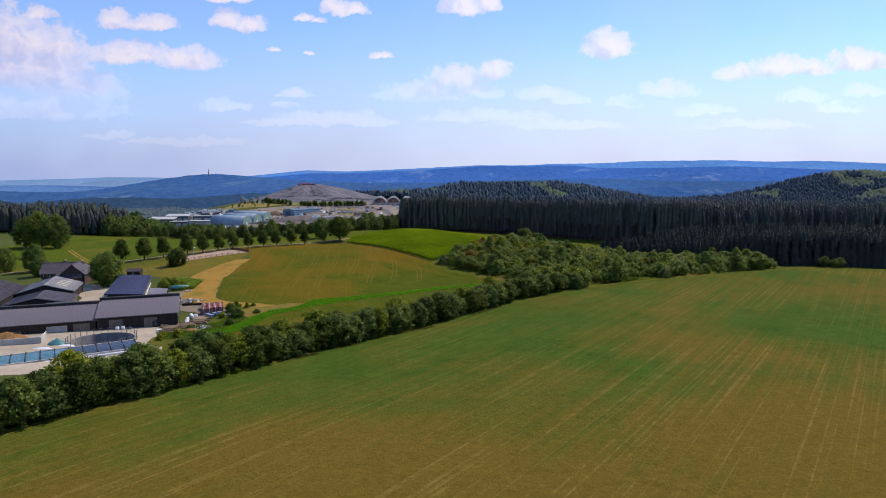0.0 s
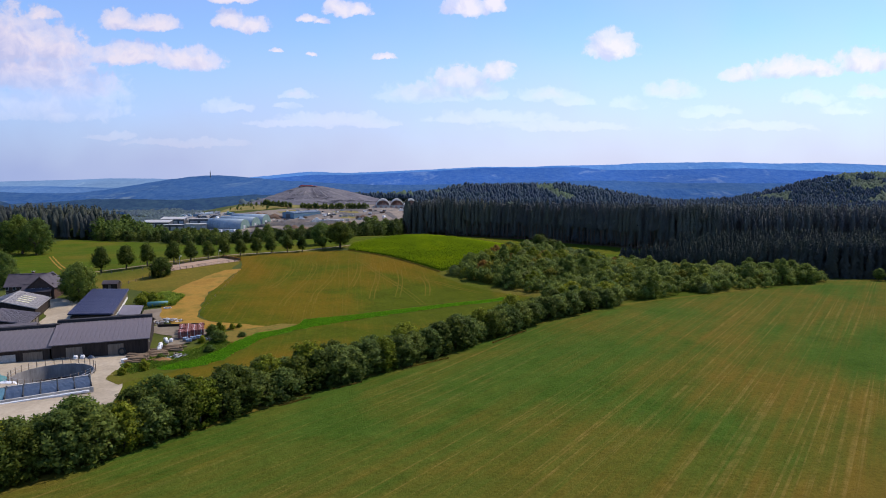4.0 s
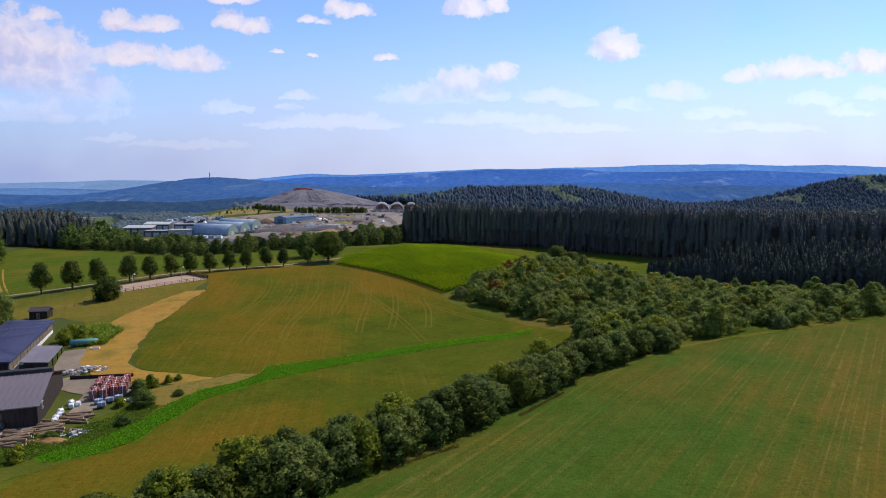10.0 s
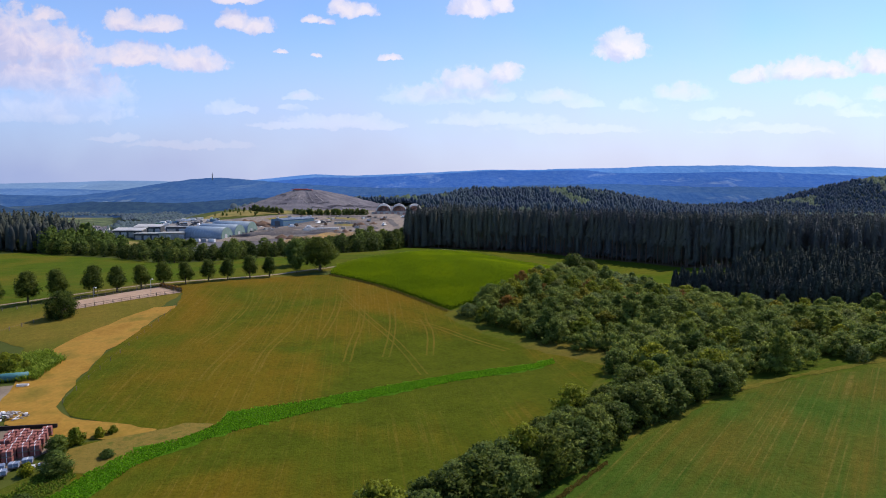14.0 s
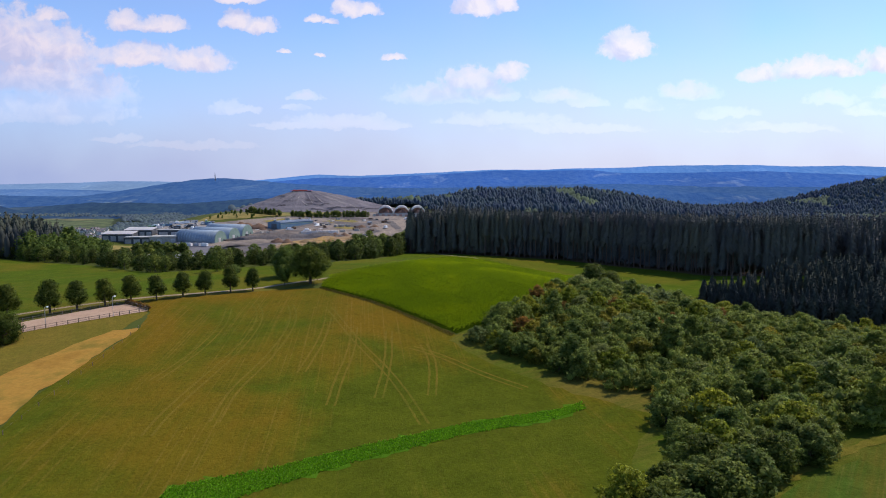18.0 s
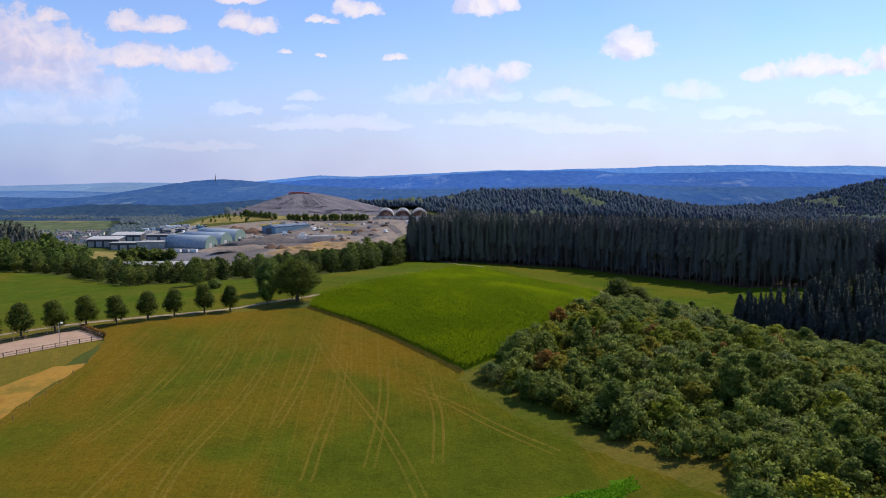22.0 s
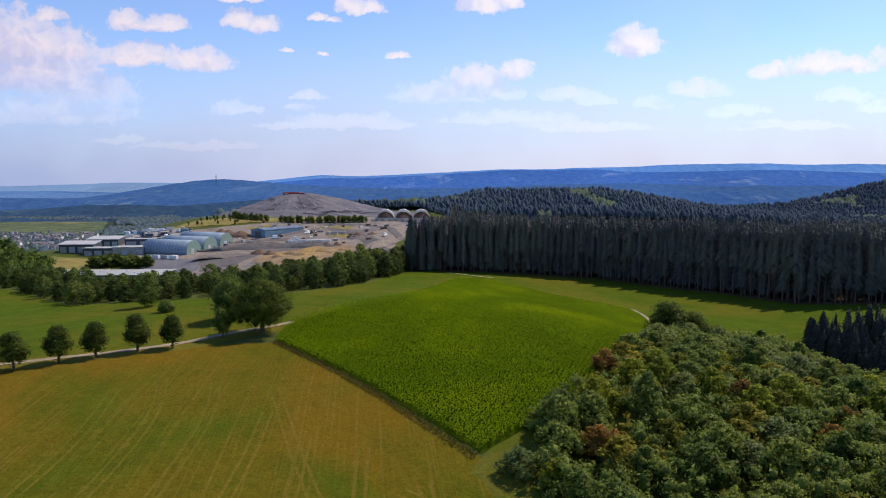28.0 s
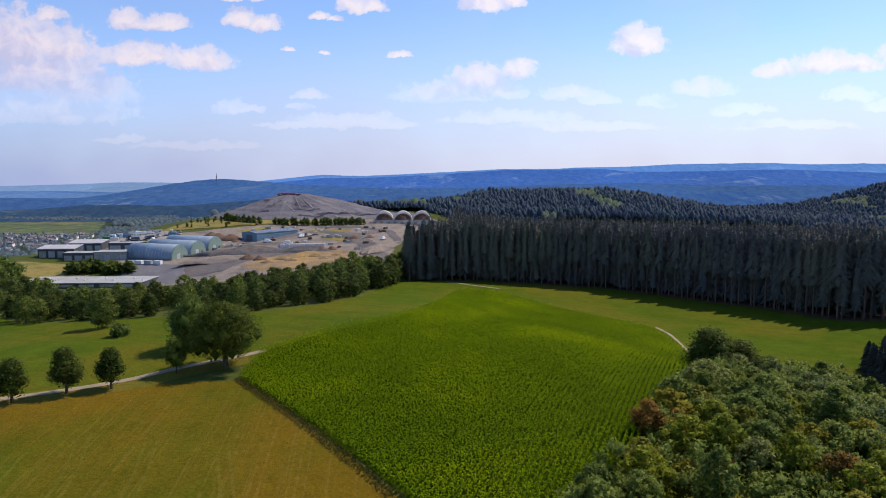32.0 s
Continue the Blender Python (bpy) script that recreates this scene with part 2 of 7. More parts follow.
def height(x, y):
    """The lie of the land: low swells round the farm, a works terrace, a valley far to the left, wooded hills behind."""
    x, y = np.asarray(x, float), np.asarray(y, float)
    z = -9.78 + sum(w * np.exp(-((x - a) / s) ** 2 / 2 - ((y - b) / q) ** 2 / 2) for a, b, s, q, w in HILLS)
    z = z + 15.5 * np.clip((y - 680) / 160, 0, 1) * step(60, -60, x) * step(-350, -250, x)
    z = z - 12 * np.exp(-((x + 215) / 95) ** 2 - ((y - 595) / 48) ** 2)
    z = z - 4 * np.exp(-((x + 270) / 60) ** 2 - ((y - 680) / 60) ** 2)
    z = z + 4.5 * np.exp(-((x + 215) / 40) ** 2 - ((y - 800) / 30) ** 2)
    z = z - np.maximum(62 * step(300, 410, -x) * step(640, 830, y), 58 * step(1000, 1600, y) * step(500, -200, x))
    z = z - 10 * step(560, 880, y) * step(-60, 20, x) * step(1700, 1300, y)
    side = np.where(x < 161, 187.0, 268.0)
    z = z + 49.3 * np.exp(-np.abs((x - 161) / side) ** 2.6 - ((y - 1339) / 150) ** 2) + 16.8 * np.exp(-((x - 38) / 60) ** 2 - ((y - 1339) / 150) ** 2)
    z = z + 60.4 * np.exp(-((x - 1127) / 227) ** 2 - ((y - 1683) / 321) ** 2) - 20.7 * np.exp(-((x - 672) / 368) ** 2 - ((y - 1579) / 578) ** 2)
    z = z - 60 * step(1650, 2200, y) * step(200, 400, x)
    z = z - 14 * np.exp(-((x - 420) / 250) ** 2 - ((y - 900) / 200) ** 2)
    return z


def spaced(lo, fine_lo, fine_hi, hi, fine):
    mid = list(np.arange(fine_lo, fine_hi + 0.1, fine))
    out, s, v = [], fine, fine_hi
    while v < hi:
        s *= 1.09
        v += s
        out.append(min(v, hi))
    left, s, v = [], fine, fine_lo
    while v > lo:
        s *= 1.09
        v -= s
        left.append(max(v, lo))
    return np.array(left[::-1] + mid + out)


def mesh_from(name, verts, faces, material, smooth=False, normals=None):
    """A mesh from arrays; faces all have the same number of corners. normals: one for each vertex, to shade foliage as a mass."""
    verts, faces = np.asarray(verts, np.float32), np.asarray(faces, np.int32)
    me = bpy.data.meshes.new(name)
    me.vertices.add(len(verts))
    me.vertices.foreach_set("co", verts.ravel())
    n = faces.shape[1]
    me.loops.add(faces.size)
    me.loops.foreach_set("vertex_index", faces.ravel())
    me.polygons.add(len(faces))
    me.polygons.foreach_set("loop_start", np.arange(len(faces), dtype=np.int32) * n)
    me.polygons.foreach_set("use_smooth", np.full(len(faces), smooth or normals is not None))
    me.update(calc_edges=True)
    if normals is not None:
        me.normals_split_custom_set_from_vertices(np.asarray(normals, np.float32))
    me.materials.append(material)
    return me


def grid_mesh(name, xs, ys, zfun, material):
    gx, gy = np.meshgrid(xs, ys)
    v = np.stack([gx, gy, zfun(gx, gy)], -1).reshape(-1, 3)
    i = np.arange(len(xs) * len(ys)).reshape(len(ys), len(xs))
    f = np.stack([i[:-1, :-1], i[:-1, 1:], i[1:, 1:], i[1:, :-1]], -1).reshape(-1, 4)
    return mesh_from(name, v, f, material, True)


PIT_X, PIT_Y, PIT_R = -83.5, 167.2, 7.7


def open_pit(me):
    """Take the ground out of the slurry pit."""
    bm = bmesh.new()
    bm.from_mesh(me)
    gone = [f for f in bm.faces if min(math.hypot(PIT_X - sum(v.co.x for v in f.verts) / len(f.verts), PIT_Y - sum(v.co.y for v in f.verts) / len(f.verts)), *(math.hypot(v.co.x - PIT_X, v.co.y - PIT_Y) for v in f.verts)) < PIT_R + 0.6]
    bmesh.ops.delete(bm, geom=gone, context="FACES")
    bm.to_mesh(me)
    bm.free()


ground = new("ground", grid_mesh("ground", spaced(-5200, -290, 290, 5200, 4.0), spaced(-500, 0, 640, 4700, 4.0), height, M["ground"]))
open_pit(ground.data)
tagged(ground, "rolling green farmland with woods reaching to the horizon", "ground", kind="structure")


def inside(px, py, poly):
    px, py = np.asarray(px, float), np.asarray(py, float)
    hit = np.zeros(px.shape, bool)
    for (x0, y0), (x1, y1) in zip(poly, poly[1:] + poly[:1]):
        cross = (y0 > py) != (y1 > py)
        hit ^= cross & (px < (x1 - x0) * (py - y0) / ((y1 - y0) or 1e-9) + x0)
    return hit


def ragged(poly, every, sway, rng):
    """The outline with more corners, each moved a little, so that no edge is ruled."""
    out = []
    for (x0, y0), (x1, y1) in zip(poly, poly[1:] + poly[:1]):
        n = max(1, int(math.hypot(x1 - x0, y1 - y0) / every))
        for k in range(n):
            out.append((x0 + (x1 - x0) * k / n + rng.uniform(-sway, sway), y0 + (y1 - y0) * k / n + rng.uniform(-sway, sway)))
    return out


def drape(name, outline, material, lift, label, category, sway=0.4, every=3.0, cell=5.0, kind="structure"):
    """A patch of ground cover lying on the land."""
    rng = random.Random(len(name) * 7 + len(outline))
    edge = ragged(list(outline), every, sway, rng)
    ex, ey = np.array(edge).T
    gx, gy = np.meshgrid(np.arange(ex.min(), ex.max(), cell), np.arange(ey.min(), ey.max(), cell))
    keep = inside(gx, gy, edge)
    pts = [Vector(p) for p in edge] + [Vector(p) for p in zip(gx[keep], gy[keep])]
    from_edge = [(i, (i + 1) % len(edge)) for i in range(len(edge))]
    v, _, f, _, _, _ = geometry.delaunay_2d_cdt(pts, from_edge, [], 1, 0.05)
    v = np.array([tuple(p) for p in v])
    z = height(v[:, 0], v[:, 1]) + lift
    ob = new(name, mesh_from(name, np.column_stack([v, z]), [tuple(t) for t in f if len(t) == 3], material, True))
    return tagged(ob, label, category, kind=kind)


HEDGE = [(-84, 76), (-62, 98), (-42, 124), (-24, 151), (-6, 168), (13, 186), (27, 201), (44, 216), (65, 230), (98, 242), (130, 260), (150, 268)]
FOREST_EDGE = [(-16, 620), (-22, 575), (-25, 532), (0, 538), (38, 538), (72, 533), (100, 512), (124, 492), (142, 466), (170, 460), (195, 462)]
drape("near_meadow", [(-84, 76), (-62, 98), (-42, 124), (-24, 151), (-6, 168), (13, 186), (27, 201), (44, 216), (65, 230), (98, 242), (130, 260), (160, 274), (280, 290), (285, -40), (-120, -40)],
      M["near_meadow"], 0.08, "mown hay meadow with dry straw-coloured swaths and green grass", "meadow")
drape("far_meadow", [(-46, 359), (2, 301), (20, 272), (40, 246), (20, 206), (-8, 180), (-27, 162), (-46, 136), (-60, 146), (-62, 172), (-58, 198), (-60, 208), (-50, 213), (-68, 218), (-73, 223), (-77, 237), (-82, 258), (-84, 283), (-85, 304), (-90, 320), (-103, 333), (-88, 341), (-70, 351), (-60, 358)],
      M["far_meadow"], 0.08, "mown meadow with pale tractor tracks and dry patches", "meadow")
drape("pasture", [(-49, 376), (-61, 369), (-70, 358), (-89, 348), (-113, 341), (-153, 319), (-200, 300), (-290, 340), (-290, 530), (-235, 500), (-195, 480), (-140, 428), (-95, 424), (-60, 424), (-58, 400)],
      M["pasture"], 0.08, "green pasture sloping up to the tree belt", "meadow")
drape("grass_margin", [(-46, 361), (-49, 375), (-60, 400), (-60, 422), (-47, 434), (-36, 463), (-32, 528), (0, 537), (38, 537), (72, 532), (100, 511), (124, 490), (141, 465), (190, 462), (185, 425), (112, 402), (62, 385), (56, 393), (61, 436), (60, 444), (50, 453), (38, 460), (30, 469), (22, 481), (13, 496), (4, 493), (0, 480), (-4, 448), (-9, 419), (-17, 402), (-25, 395), (-32, 389), (-38, 383), (-44, 376)],
      M["pasture"], 0.07, "strip of short green grass round the corn", "meadow")
drape("paddock", [(-103, 333), (-153, 314), (-160, 280), (-127, 262), (-118, 270), (-106, 262), (-96, 240), (-88, 235), (-90, 320)],
      M["paddock"], 0.06, "grazed paddock with short dry grass", "meadow")
STRIP = [(27, 256), (22, 252.5), (4, 247.5), (-12, 238.8), (-27, 228.8), (-40, 222), (-40.6, 216), (-44, 211), (-50, 206.5), (-53.5, 198.8), (-55, 190.6), (-58, 181.6), (-65, 176), (-61.5, 172), (-55, 175.3), (-51.5, 181.5), (-49.8, 191), (-47.5, 201), (-41.8, 209), (-36, 214), (-25.8, 222.5), (-11.8, 233), (4, 242), (21, 248), (27, 252)]
drape("bright_grass_strip", STRIP,
      M["grass_strip"], 0.14, "strip of lush bright green uncut grass", "grass", 1.2, 1.6)
drape("yard_verge", [(-65, 150), (-66, 158), (-73, 168), (-74, 178), (-60, 180), (-58, 165), (-60, 147)], M["pasture"], 0.06, "rough green verge beside the farm yard", "grass", 0.6)
drape("sand_track", [(-85, 304), (-84, 282), (-82, 257), (-77, 236), (-73, 222), (-68, 217.5), (-59, 215.5), (-50, 214), (-50, 211), (-57, 210), (-70, 210), (-78, 215), (-85, 223), (-90, 236), (-96, 252), (-98, 269), (-95, 289), (-91, 301)],
      M["sand"], 0.12, "bare orange sandy track beside the meadow", "track", 0.5, 3.0)
drape("stubble_strip", [(-41, 217), (-46, 217), (-52, 212), (-57, 209), (-61, 206), (-59, 198), (-53, 198), (-47, 205)], M["stubble"], 0.13, "dry stubble between track and grass", "grass", 0.5)
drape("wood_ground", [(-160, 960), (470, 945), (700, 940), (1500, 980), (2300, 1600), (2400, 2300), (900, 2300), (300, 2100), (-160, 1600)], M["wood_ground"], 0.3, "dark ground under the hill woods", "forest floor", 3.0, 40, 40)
drape("forest_floor", [(-26, 531), (0, 536.5), (38, 536.5), (72, 531.5), (99, 510.5), (123, 490.5), (141, 464.5), (168, 459), (190, 461), (190, 474), (150, 480), (130, 505), (104, 526), (74, 548), (38, 554), (0, 554), (-22, 550)], M["forest_floor"], 0.16, "brown needle litter under the edge of the spruce forest", "forest floor", 0.8, 3, 5)
drape("thicket_floor", [(0, 297), (20, 268), (38, 247), (18, 204), (42, 212), (66, 228), (100, 240), (152, 264), (162, 300), (128, 340), (112, 411), (62, 388), (42, 357), (14, 321)], M["rough_grass"], 0.09, "rough grass under and round the thicket", "grass", 0.8, 3, 6)
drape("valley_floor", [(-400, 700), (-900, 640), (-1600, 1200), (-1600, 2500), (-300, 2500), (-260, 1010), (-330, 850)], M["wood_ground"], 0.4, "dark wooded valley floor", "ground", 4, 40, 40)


# ---- helpers for things ----
def thing(name, m, label, category, group="", kind=""):
    ob = new(name)
    ob.empty_display_size = 0.3
    ob.matrix_basis = m
    return tagged(ob, label, category, group, kind)


def part(name, bm, material, parent, label=""):
    me = bpy.data.meshes.new(name)
    bm.to_mesh(me)
    bm.free()
    me.materials.append(material)
    ob = new(name, me)
    ob.parent = parent
    return tagged(ob, label)


def part_mesh(name, me, parent, label=""):
    ob = new(name, me)
    ob.parent = parent
    return tagged(ob, label)


def on(x, y, turn=0, lift=0.0):
    return pose(x, y, float(height(x, y)) + lift, 0, 0, turn)


def tapered(points, radii, sides=7):
    """A bent, tapering round limb through the points, as arrays."""
    vs, fs = [], []
    ang = np.linspace(0, 2 * math.pi, sides, endpoint=False)
    for k, (p, r) in enumerate(zip(points, radii)):
        d = Vector(points[min(k + 1, len(points) - 1)]) - Vector(points[max(k - 1, 0)])
        side = d.orthogonal().normalized()
        up = d.cross(side).normalized()
        for a in ang:
            vs.append(tuple(Vector(p) + side * math.cos(a) * r + up * math.sin(a) * r))
        if k:
            o = (k - 1) * sides
            for j in range(sides):
                fs.append((o + j, o + (j + 1) % sides, o + sides + (j + 1) % sides, o + sides + j))
    return vs, fs


ICO = bmesh.new()
bmesh.ops.create_icosphere(ICO, subdivisions=1, radius=1)
ICO_V = np.array([tuple(v.co) for v in ICO.verts])
ICO_F = np.array([[v.index for v in f.verts] for f in ICO.faces])
ICO.free()
OCT_V = np.array([(1, 0, 0), (-1, 0, 0), (0, 1, 0), (0, -1, 0), (0, 0, 1), (0, 0, -1)], float)
OCT_F = np.array([(0, 2, 4), (2, 1, 4), (1, 3, 4), (3, 0, 4), (2, 0, 5), (1, 2, 5), (3, 1, 5), (0, 3, 5)])


def unit(v):
    return v / np.maximum(np.linalg.norm(v, axis=-1, keepdims=True), 1e-9)


def faced(tri, n):
    """Turn each triangle's winding to the side of its normal."""
    geo = np.cross(tri[:, 1] - tri[:, 0], tri[:, 2] - tri[:, 0])
    flip = (geo * n).sum(1) < 0
    tri[flip] = tri[flip][:, ::-1]
    return tri


def crown_arrays(rng, clumps, leaves, leaf, rough=0.5):
    """Leaf blades scattered over lumps of foliage, with a dark heart in each lump. clumps: rows x, y, z, r. Gives vertices, faces and shading normals."""
    c = np.array(clumps)
    mid = c[:, :3].mean(0) - (0, 0, 0.5)
    share = c[:, 3] ** 2
    pick = rng.choice(len(c), leaves, p=share / share.sum())
    d = rng.normal(size=(leaves, 3))
    d[:, 2] += 0.3
    d = unit(d)
    p = c[pick, :3] + d * (c[pick, 3] * rng.uniform(0.7, 1.28, leaves))[:, None]
    n = unit(d + rng.normal(size=(leaves, 3)) * 0.6)
    a = unit(np.cross(n, rng.normal(size=(leaves, 3))))
    b = np.cross(n, a)
    size = leaf * rng.uniform(0.5, 1.4, leaves)[:, None]
    a, b = a * size, b * size * rng.uniform(0.5, 0.95, leaves)[:, None]
    soft = unit(d * 0.75 + unit(p - mid) * 0.5 + rng.normal(size=(leaves, 3)) * rough)
    tri = faced(np.stack([p - a, p + a * 0.7 - b, p + a * 0.5 + b], 1), soft)
    v, nn = [tri.reshape(-1, 3)], [np.repeat(soft, 3, 0)]
    f, o = [np.arange(leaves * 3).reshape(-1, 3)], leaves * 3
    ball, side = (ICO_V, ICO_F) if len(c) < 30 else (OCT_V, OCT_F)
    for x, y, z, r in c:
        wob = 1 + rng.uniform(-0.18, 0.12, (len(ball), 1))
        v.append(ball * wob * r * 0.64 + (x, y, z))
        nn.append(unit(ball * 0.7 + unit(v[-1] - mid) * 0.5))
        f.append(side + o)
        o += len(ball)
    return np.concatenate(v), np.concatenate(f), np.concatenate(nn)


def crown_mesh(name, seed, form, leaves, leaf, material, lump=(0.3, 0.5)):
    """form: radius, low, high, lumps, and how pointed the top is."""
    rng = np.random.default_rng(seed)
    radius, low, high, lumps, point = form
    lean = rng.uniform(-0.12, 0.12, 2) * radius
    rows = []
    for k in range(lumps):
        t = (k + 0.5) / lumps
        z = low + (high - low) * t + rng.uniform(-0.06, 0.06) * (high - low)
        span = radius * (math.sin(math.pi * min(1, (t * 0.88 + 0.12)) ** point) ** 0.6) * rng.uniform(0.82, 1.12)
        a = k * 2.4 + rng.uniform(-0.5, 0.5)
        r = radius * rng.uniform(*lump)
        out = max(0.0, span - r * 0.75) * rng.uniform(0.75, 1.1)
        rows.append((math.cos(a) * out + lean[0] * t, math.sin(a) * out + lean[1] * t, min(z, high - r * 0.6), r))
    rows.append((0, 0, (low + high) / 2, radius * 0.62))
    v, f, n = crown_arrays(rng, rows, leaves, leaf)
    return mesh_from(name, v, f, material, normals=n)


def trunk_mesh(name, seed, top, radius, limbs, spread, material):
    rng = random.Random(seed)
    pts = [(0, 0, -0.3), (rng.uniform(-0.1, 0.1), rng.uniform(-0.1, 0.1), top * 0.35), (rng.uniform(-0.2, 0.2), rng.uniform(-0.2, 0.2), top * 0.7), (0, 0, top)]
    vs, fs = tapered(pts, [radius * 1.35, radius, radius * 0.75, radius * 0.3], 8)
    for k in range(limbs):
        a = k * 2.4 + rng.uniform(-0.3, 0.3)
        z0 = top * rng.uniform(0.35, 0.75)
        l = spread * rng.uniform(0.6, 0.95)
        pv, pf = tapered([(0, 0, z0), (math.cos(a) * l * 0.5, math.sin(a) * l * 0.5, z0 + l * 0.35), (math.cos(a) * l, math.sin(a) * l, z0 + l * 0.6)],
                         [radius * 0.45, radius * 0.3, radius * 0.08], 5)
        fs += [tuple(i + len(vs) for i in f) for f in pf]
        vs += pv
    return mesh_from(name, vs, fs, material, True)


def tree_model(name, seed, form, leaves, leaf, leafmat, trunk_r, limbs, label, category, group="", lump=(0.3, 0.5)):
    t = thing(name, Matrix(), label, category, group)
    part_mesh("trunk", trunk_mesh("trunk", seed, form[1] + (form[2] - form[1]) * 0.6, trunk_r, limbs, form[0], M["bark"]), t)
    part_mesh("crown", crown_mesh("crown", seed, form, leaves, leaf, leafmat, lump), t)
    return t


def stand(model, x, y, size, turn, lift=-0.1, wide=None):
    m = on(x, y, turn, lift)
    c = copy_thing(model, m)
    w = wide or size
    c.scale = (w, w, size)
    return c


def drop(model):
    for o in (*model.children_recursive, model):
        bpy.data.objects.remove(o)


def along(line, d):
    for (x0, y0), (x1, y1) in zip(line, line[1:]):
        l = math.hypot(x1 - x0, y1 - y0)
        if d <= l:
            return x0 + (x1 - x0) * d / l, y0 + (y1 - y0) * d / l, math.atan2(y1 - y0, x1 - x0)
        d -= l
    return None


# ---- shrubs: the hedge and the thicket ----
rng = random.Random(5)
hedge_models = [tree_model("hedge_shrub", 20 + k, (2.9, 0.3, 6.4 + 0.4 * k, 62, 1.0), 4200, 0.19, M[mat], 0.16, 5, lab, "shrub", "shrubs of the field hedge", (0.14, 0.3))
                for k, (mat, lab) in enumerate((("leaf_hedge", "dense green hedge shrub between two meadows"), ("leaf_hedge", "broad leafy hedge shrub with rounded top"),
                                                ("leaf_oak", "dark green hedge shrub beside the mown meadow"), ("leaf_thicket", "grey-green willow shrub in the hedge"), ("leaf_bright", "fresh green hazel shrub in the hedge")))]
d, k = 0.0, 0
while True:
    p = along(HEDGE, d)
    if p is None or p[0] > 60:
        break
    x, y, a = p
    nx, ny = -math.sin(a), math.cos(a)
    for side in ((1.3, 4.4, 7.0) if k % 2 and x > -30 else (1.7, 5.2)):
        s = rng.uniform(0.78, 1.12) * (1.1 if x < -15 else 1.0 if x < 40 else 0.9)
        stand(hedge_models[rng.choice((0, 0, 1, 1, 2, 2, 2, 3, 4))], x + nx * side + rng.uniform(-0.5, 0.5), y + ny * side, s, rng.uniform(0, 360), -0.2, s * rng.uniform(1.1, 1.4))
    d += 4.3
    k += 1

THICKET = [(5, 300.5), (21, 277), (41, 254), (34, 220), (47, 225), (66, 234), (97, 242), (127, 256), (150, 268), (146, 296), (128, 314), (104, 326), (95, 350), (98, 382), (96, 394), (78, 392), (61, 379), (43, 351), (18, 318)]
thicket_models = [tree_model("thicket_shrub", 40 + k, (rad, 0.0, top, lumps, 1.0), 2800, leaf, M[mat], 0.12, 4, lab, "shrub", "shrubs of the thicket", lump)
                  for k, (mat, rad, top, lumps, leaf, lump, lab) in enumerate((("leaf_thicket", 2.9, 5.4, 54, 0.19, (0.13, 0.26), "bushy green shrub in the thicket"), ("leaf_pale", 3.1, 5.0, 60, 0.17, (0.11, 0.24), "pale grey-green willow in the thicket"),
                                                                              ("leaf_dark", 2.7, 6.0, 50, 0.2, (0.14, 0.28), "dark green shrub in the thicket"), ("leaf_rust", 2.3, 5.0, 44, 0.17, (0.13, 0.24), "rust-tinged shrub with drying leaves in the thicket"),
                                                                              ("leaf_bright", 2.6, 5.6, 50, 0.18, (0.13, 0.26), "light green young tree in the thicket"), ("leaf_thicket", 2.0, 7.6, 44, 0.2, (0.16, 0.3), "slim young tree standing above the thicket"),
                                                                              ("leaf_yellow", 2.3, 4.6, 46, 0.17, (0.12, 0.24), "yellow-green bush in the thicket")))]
spots = []
tries = 0
while tries < 9000 and len(spots) < 300:
    tries += 1
    x, y = rng.uniform(0, 155), rng.uniform(218, 405)
    if inside([x], [y], THICKET)[0] and all((x - a) ** 2 + (y - b) ** 2 > 4.0 ** 2 for a, b in spots):
        spots.append((x, y))
for x, y in spots:
    rusty = math.exp(-((x - 34) / 30) ** 2 - ((y - 318) / 34) ** 2)
    willow = math.exp(-((x - 72) / 13) ** 2 - ((y - 352) / 17) ** 2)
    pick = 1 if rng.random() < 0.85 * willow else 3 if rng.random() < 0.2 * rusty else 6 if rng.random() < 0.3 * rusty else 4 if rng.random() < 0.2 * rusty else rng.choice((0, 0, 0, 1, 2, 2, 4, 5, 6))
    s = rng.uniform(0.7, 1.3) * (1 - 0.45 * step(72, 95, x) * step(345, 380, y))
    stand(thicket_models[pick], x, y, s, rng.uniform(0, 360), -0.2, min(s, 1.1) * rng.uniform(1.15, 1.55))
rest = []
tries = 0
while tries < 9000 and len(rest) < 520:
    tries += 1
    x, y = rng.uniform(0, 155), rng.uniform(218, 405)
    if inside([x], [y], THICKET)[0] and all((x - a) ** 2 + (y - b) ** 2 > 2.2 ** 2 for a, b in spots + rest):
        rest.append((x, y))
fill = []
for k in range(4):
    rk = np.random.default_rng(70 + k)
    fill.append(crown_arrays(rk, [(rk.uniform(-2, 2), rk.uniform(-2, 2), rk.uniform(0.6, 4.4), rk.uniform(0.8, 1.6)) for _ in range(8)], 420, 0.24))
lone = tree_model("field_tree", 61, (4.2, 0.6, 9.4, 46, 1.0), 6500, 0.2, M["leaf_oak"], 0.25, 6, "rounded tree rising above the thicket beside the corn", "tree")
stand(lone, 57.5, 377.5, 1.0, 20, -0.1, 1.45)
stand(lone, 64.5, 378.5, 0.84, 120, -0.1, 1.3)
stand(lone, 70.5, 378, 0.58, 220, -0.1, 0.9)
for m in hedge_models + thicket_models + [lone]:
    drop(m)

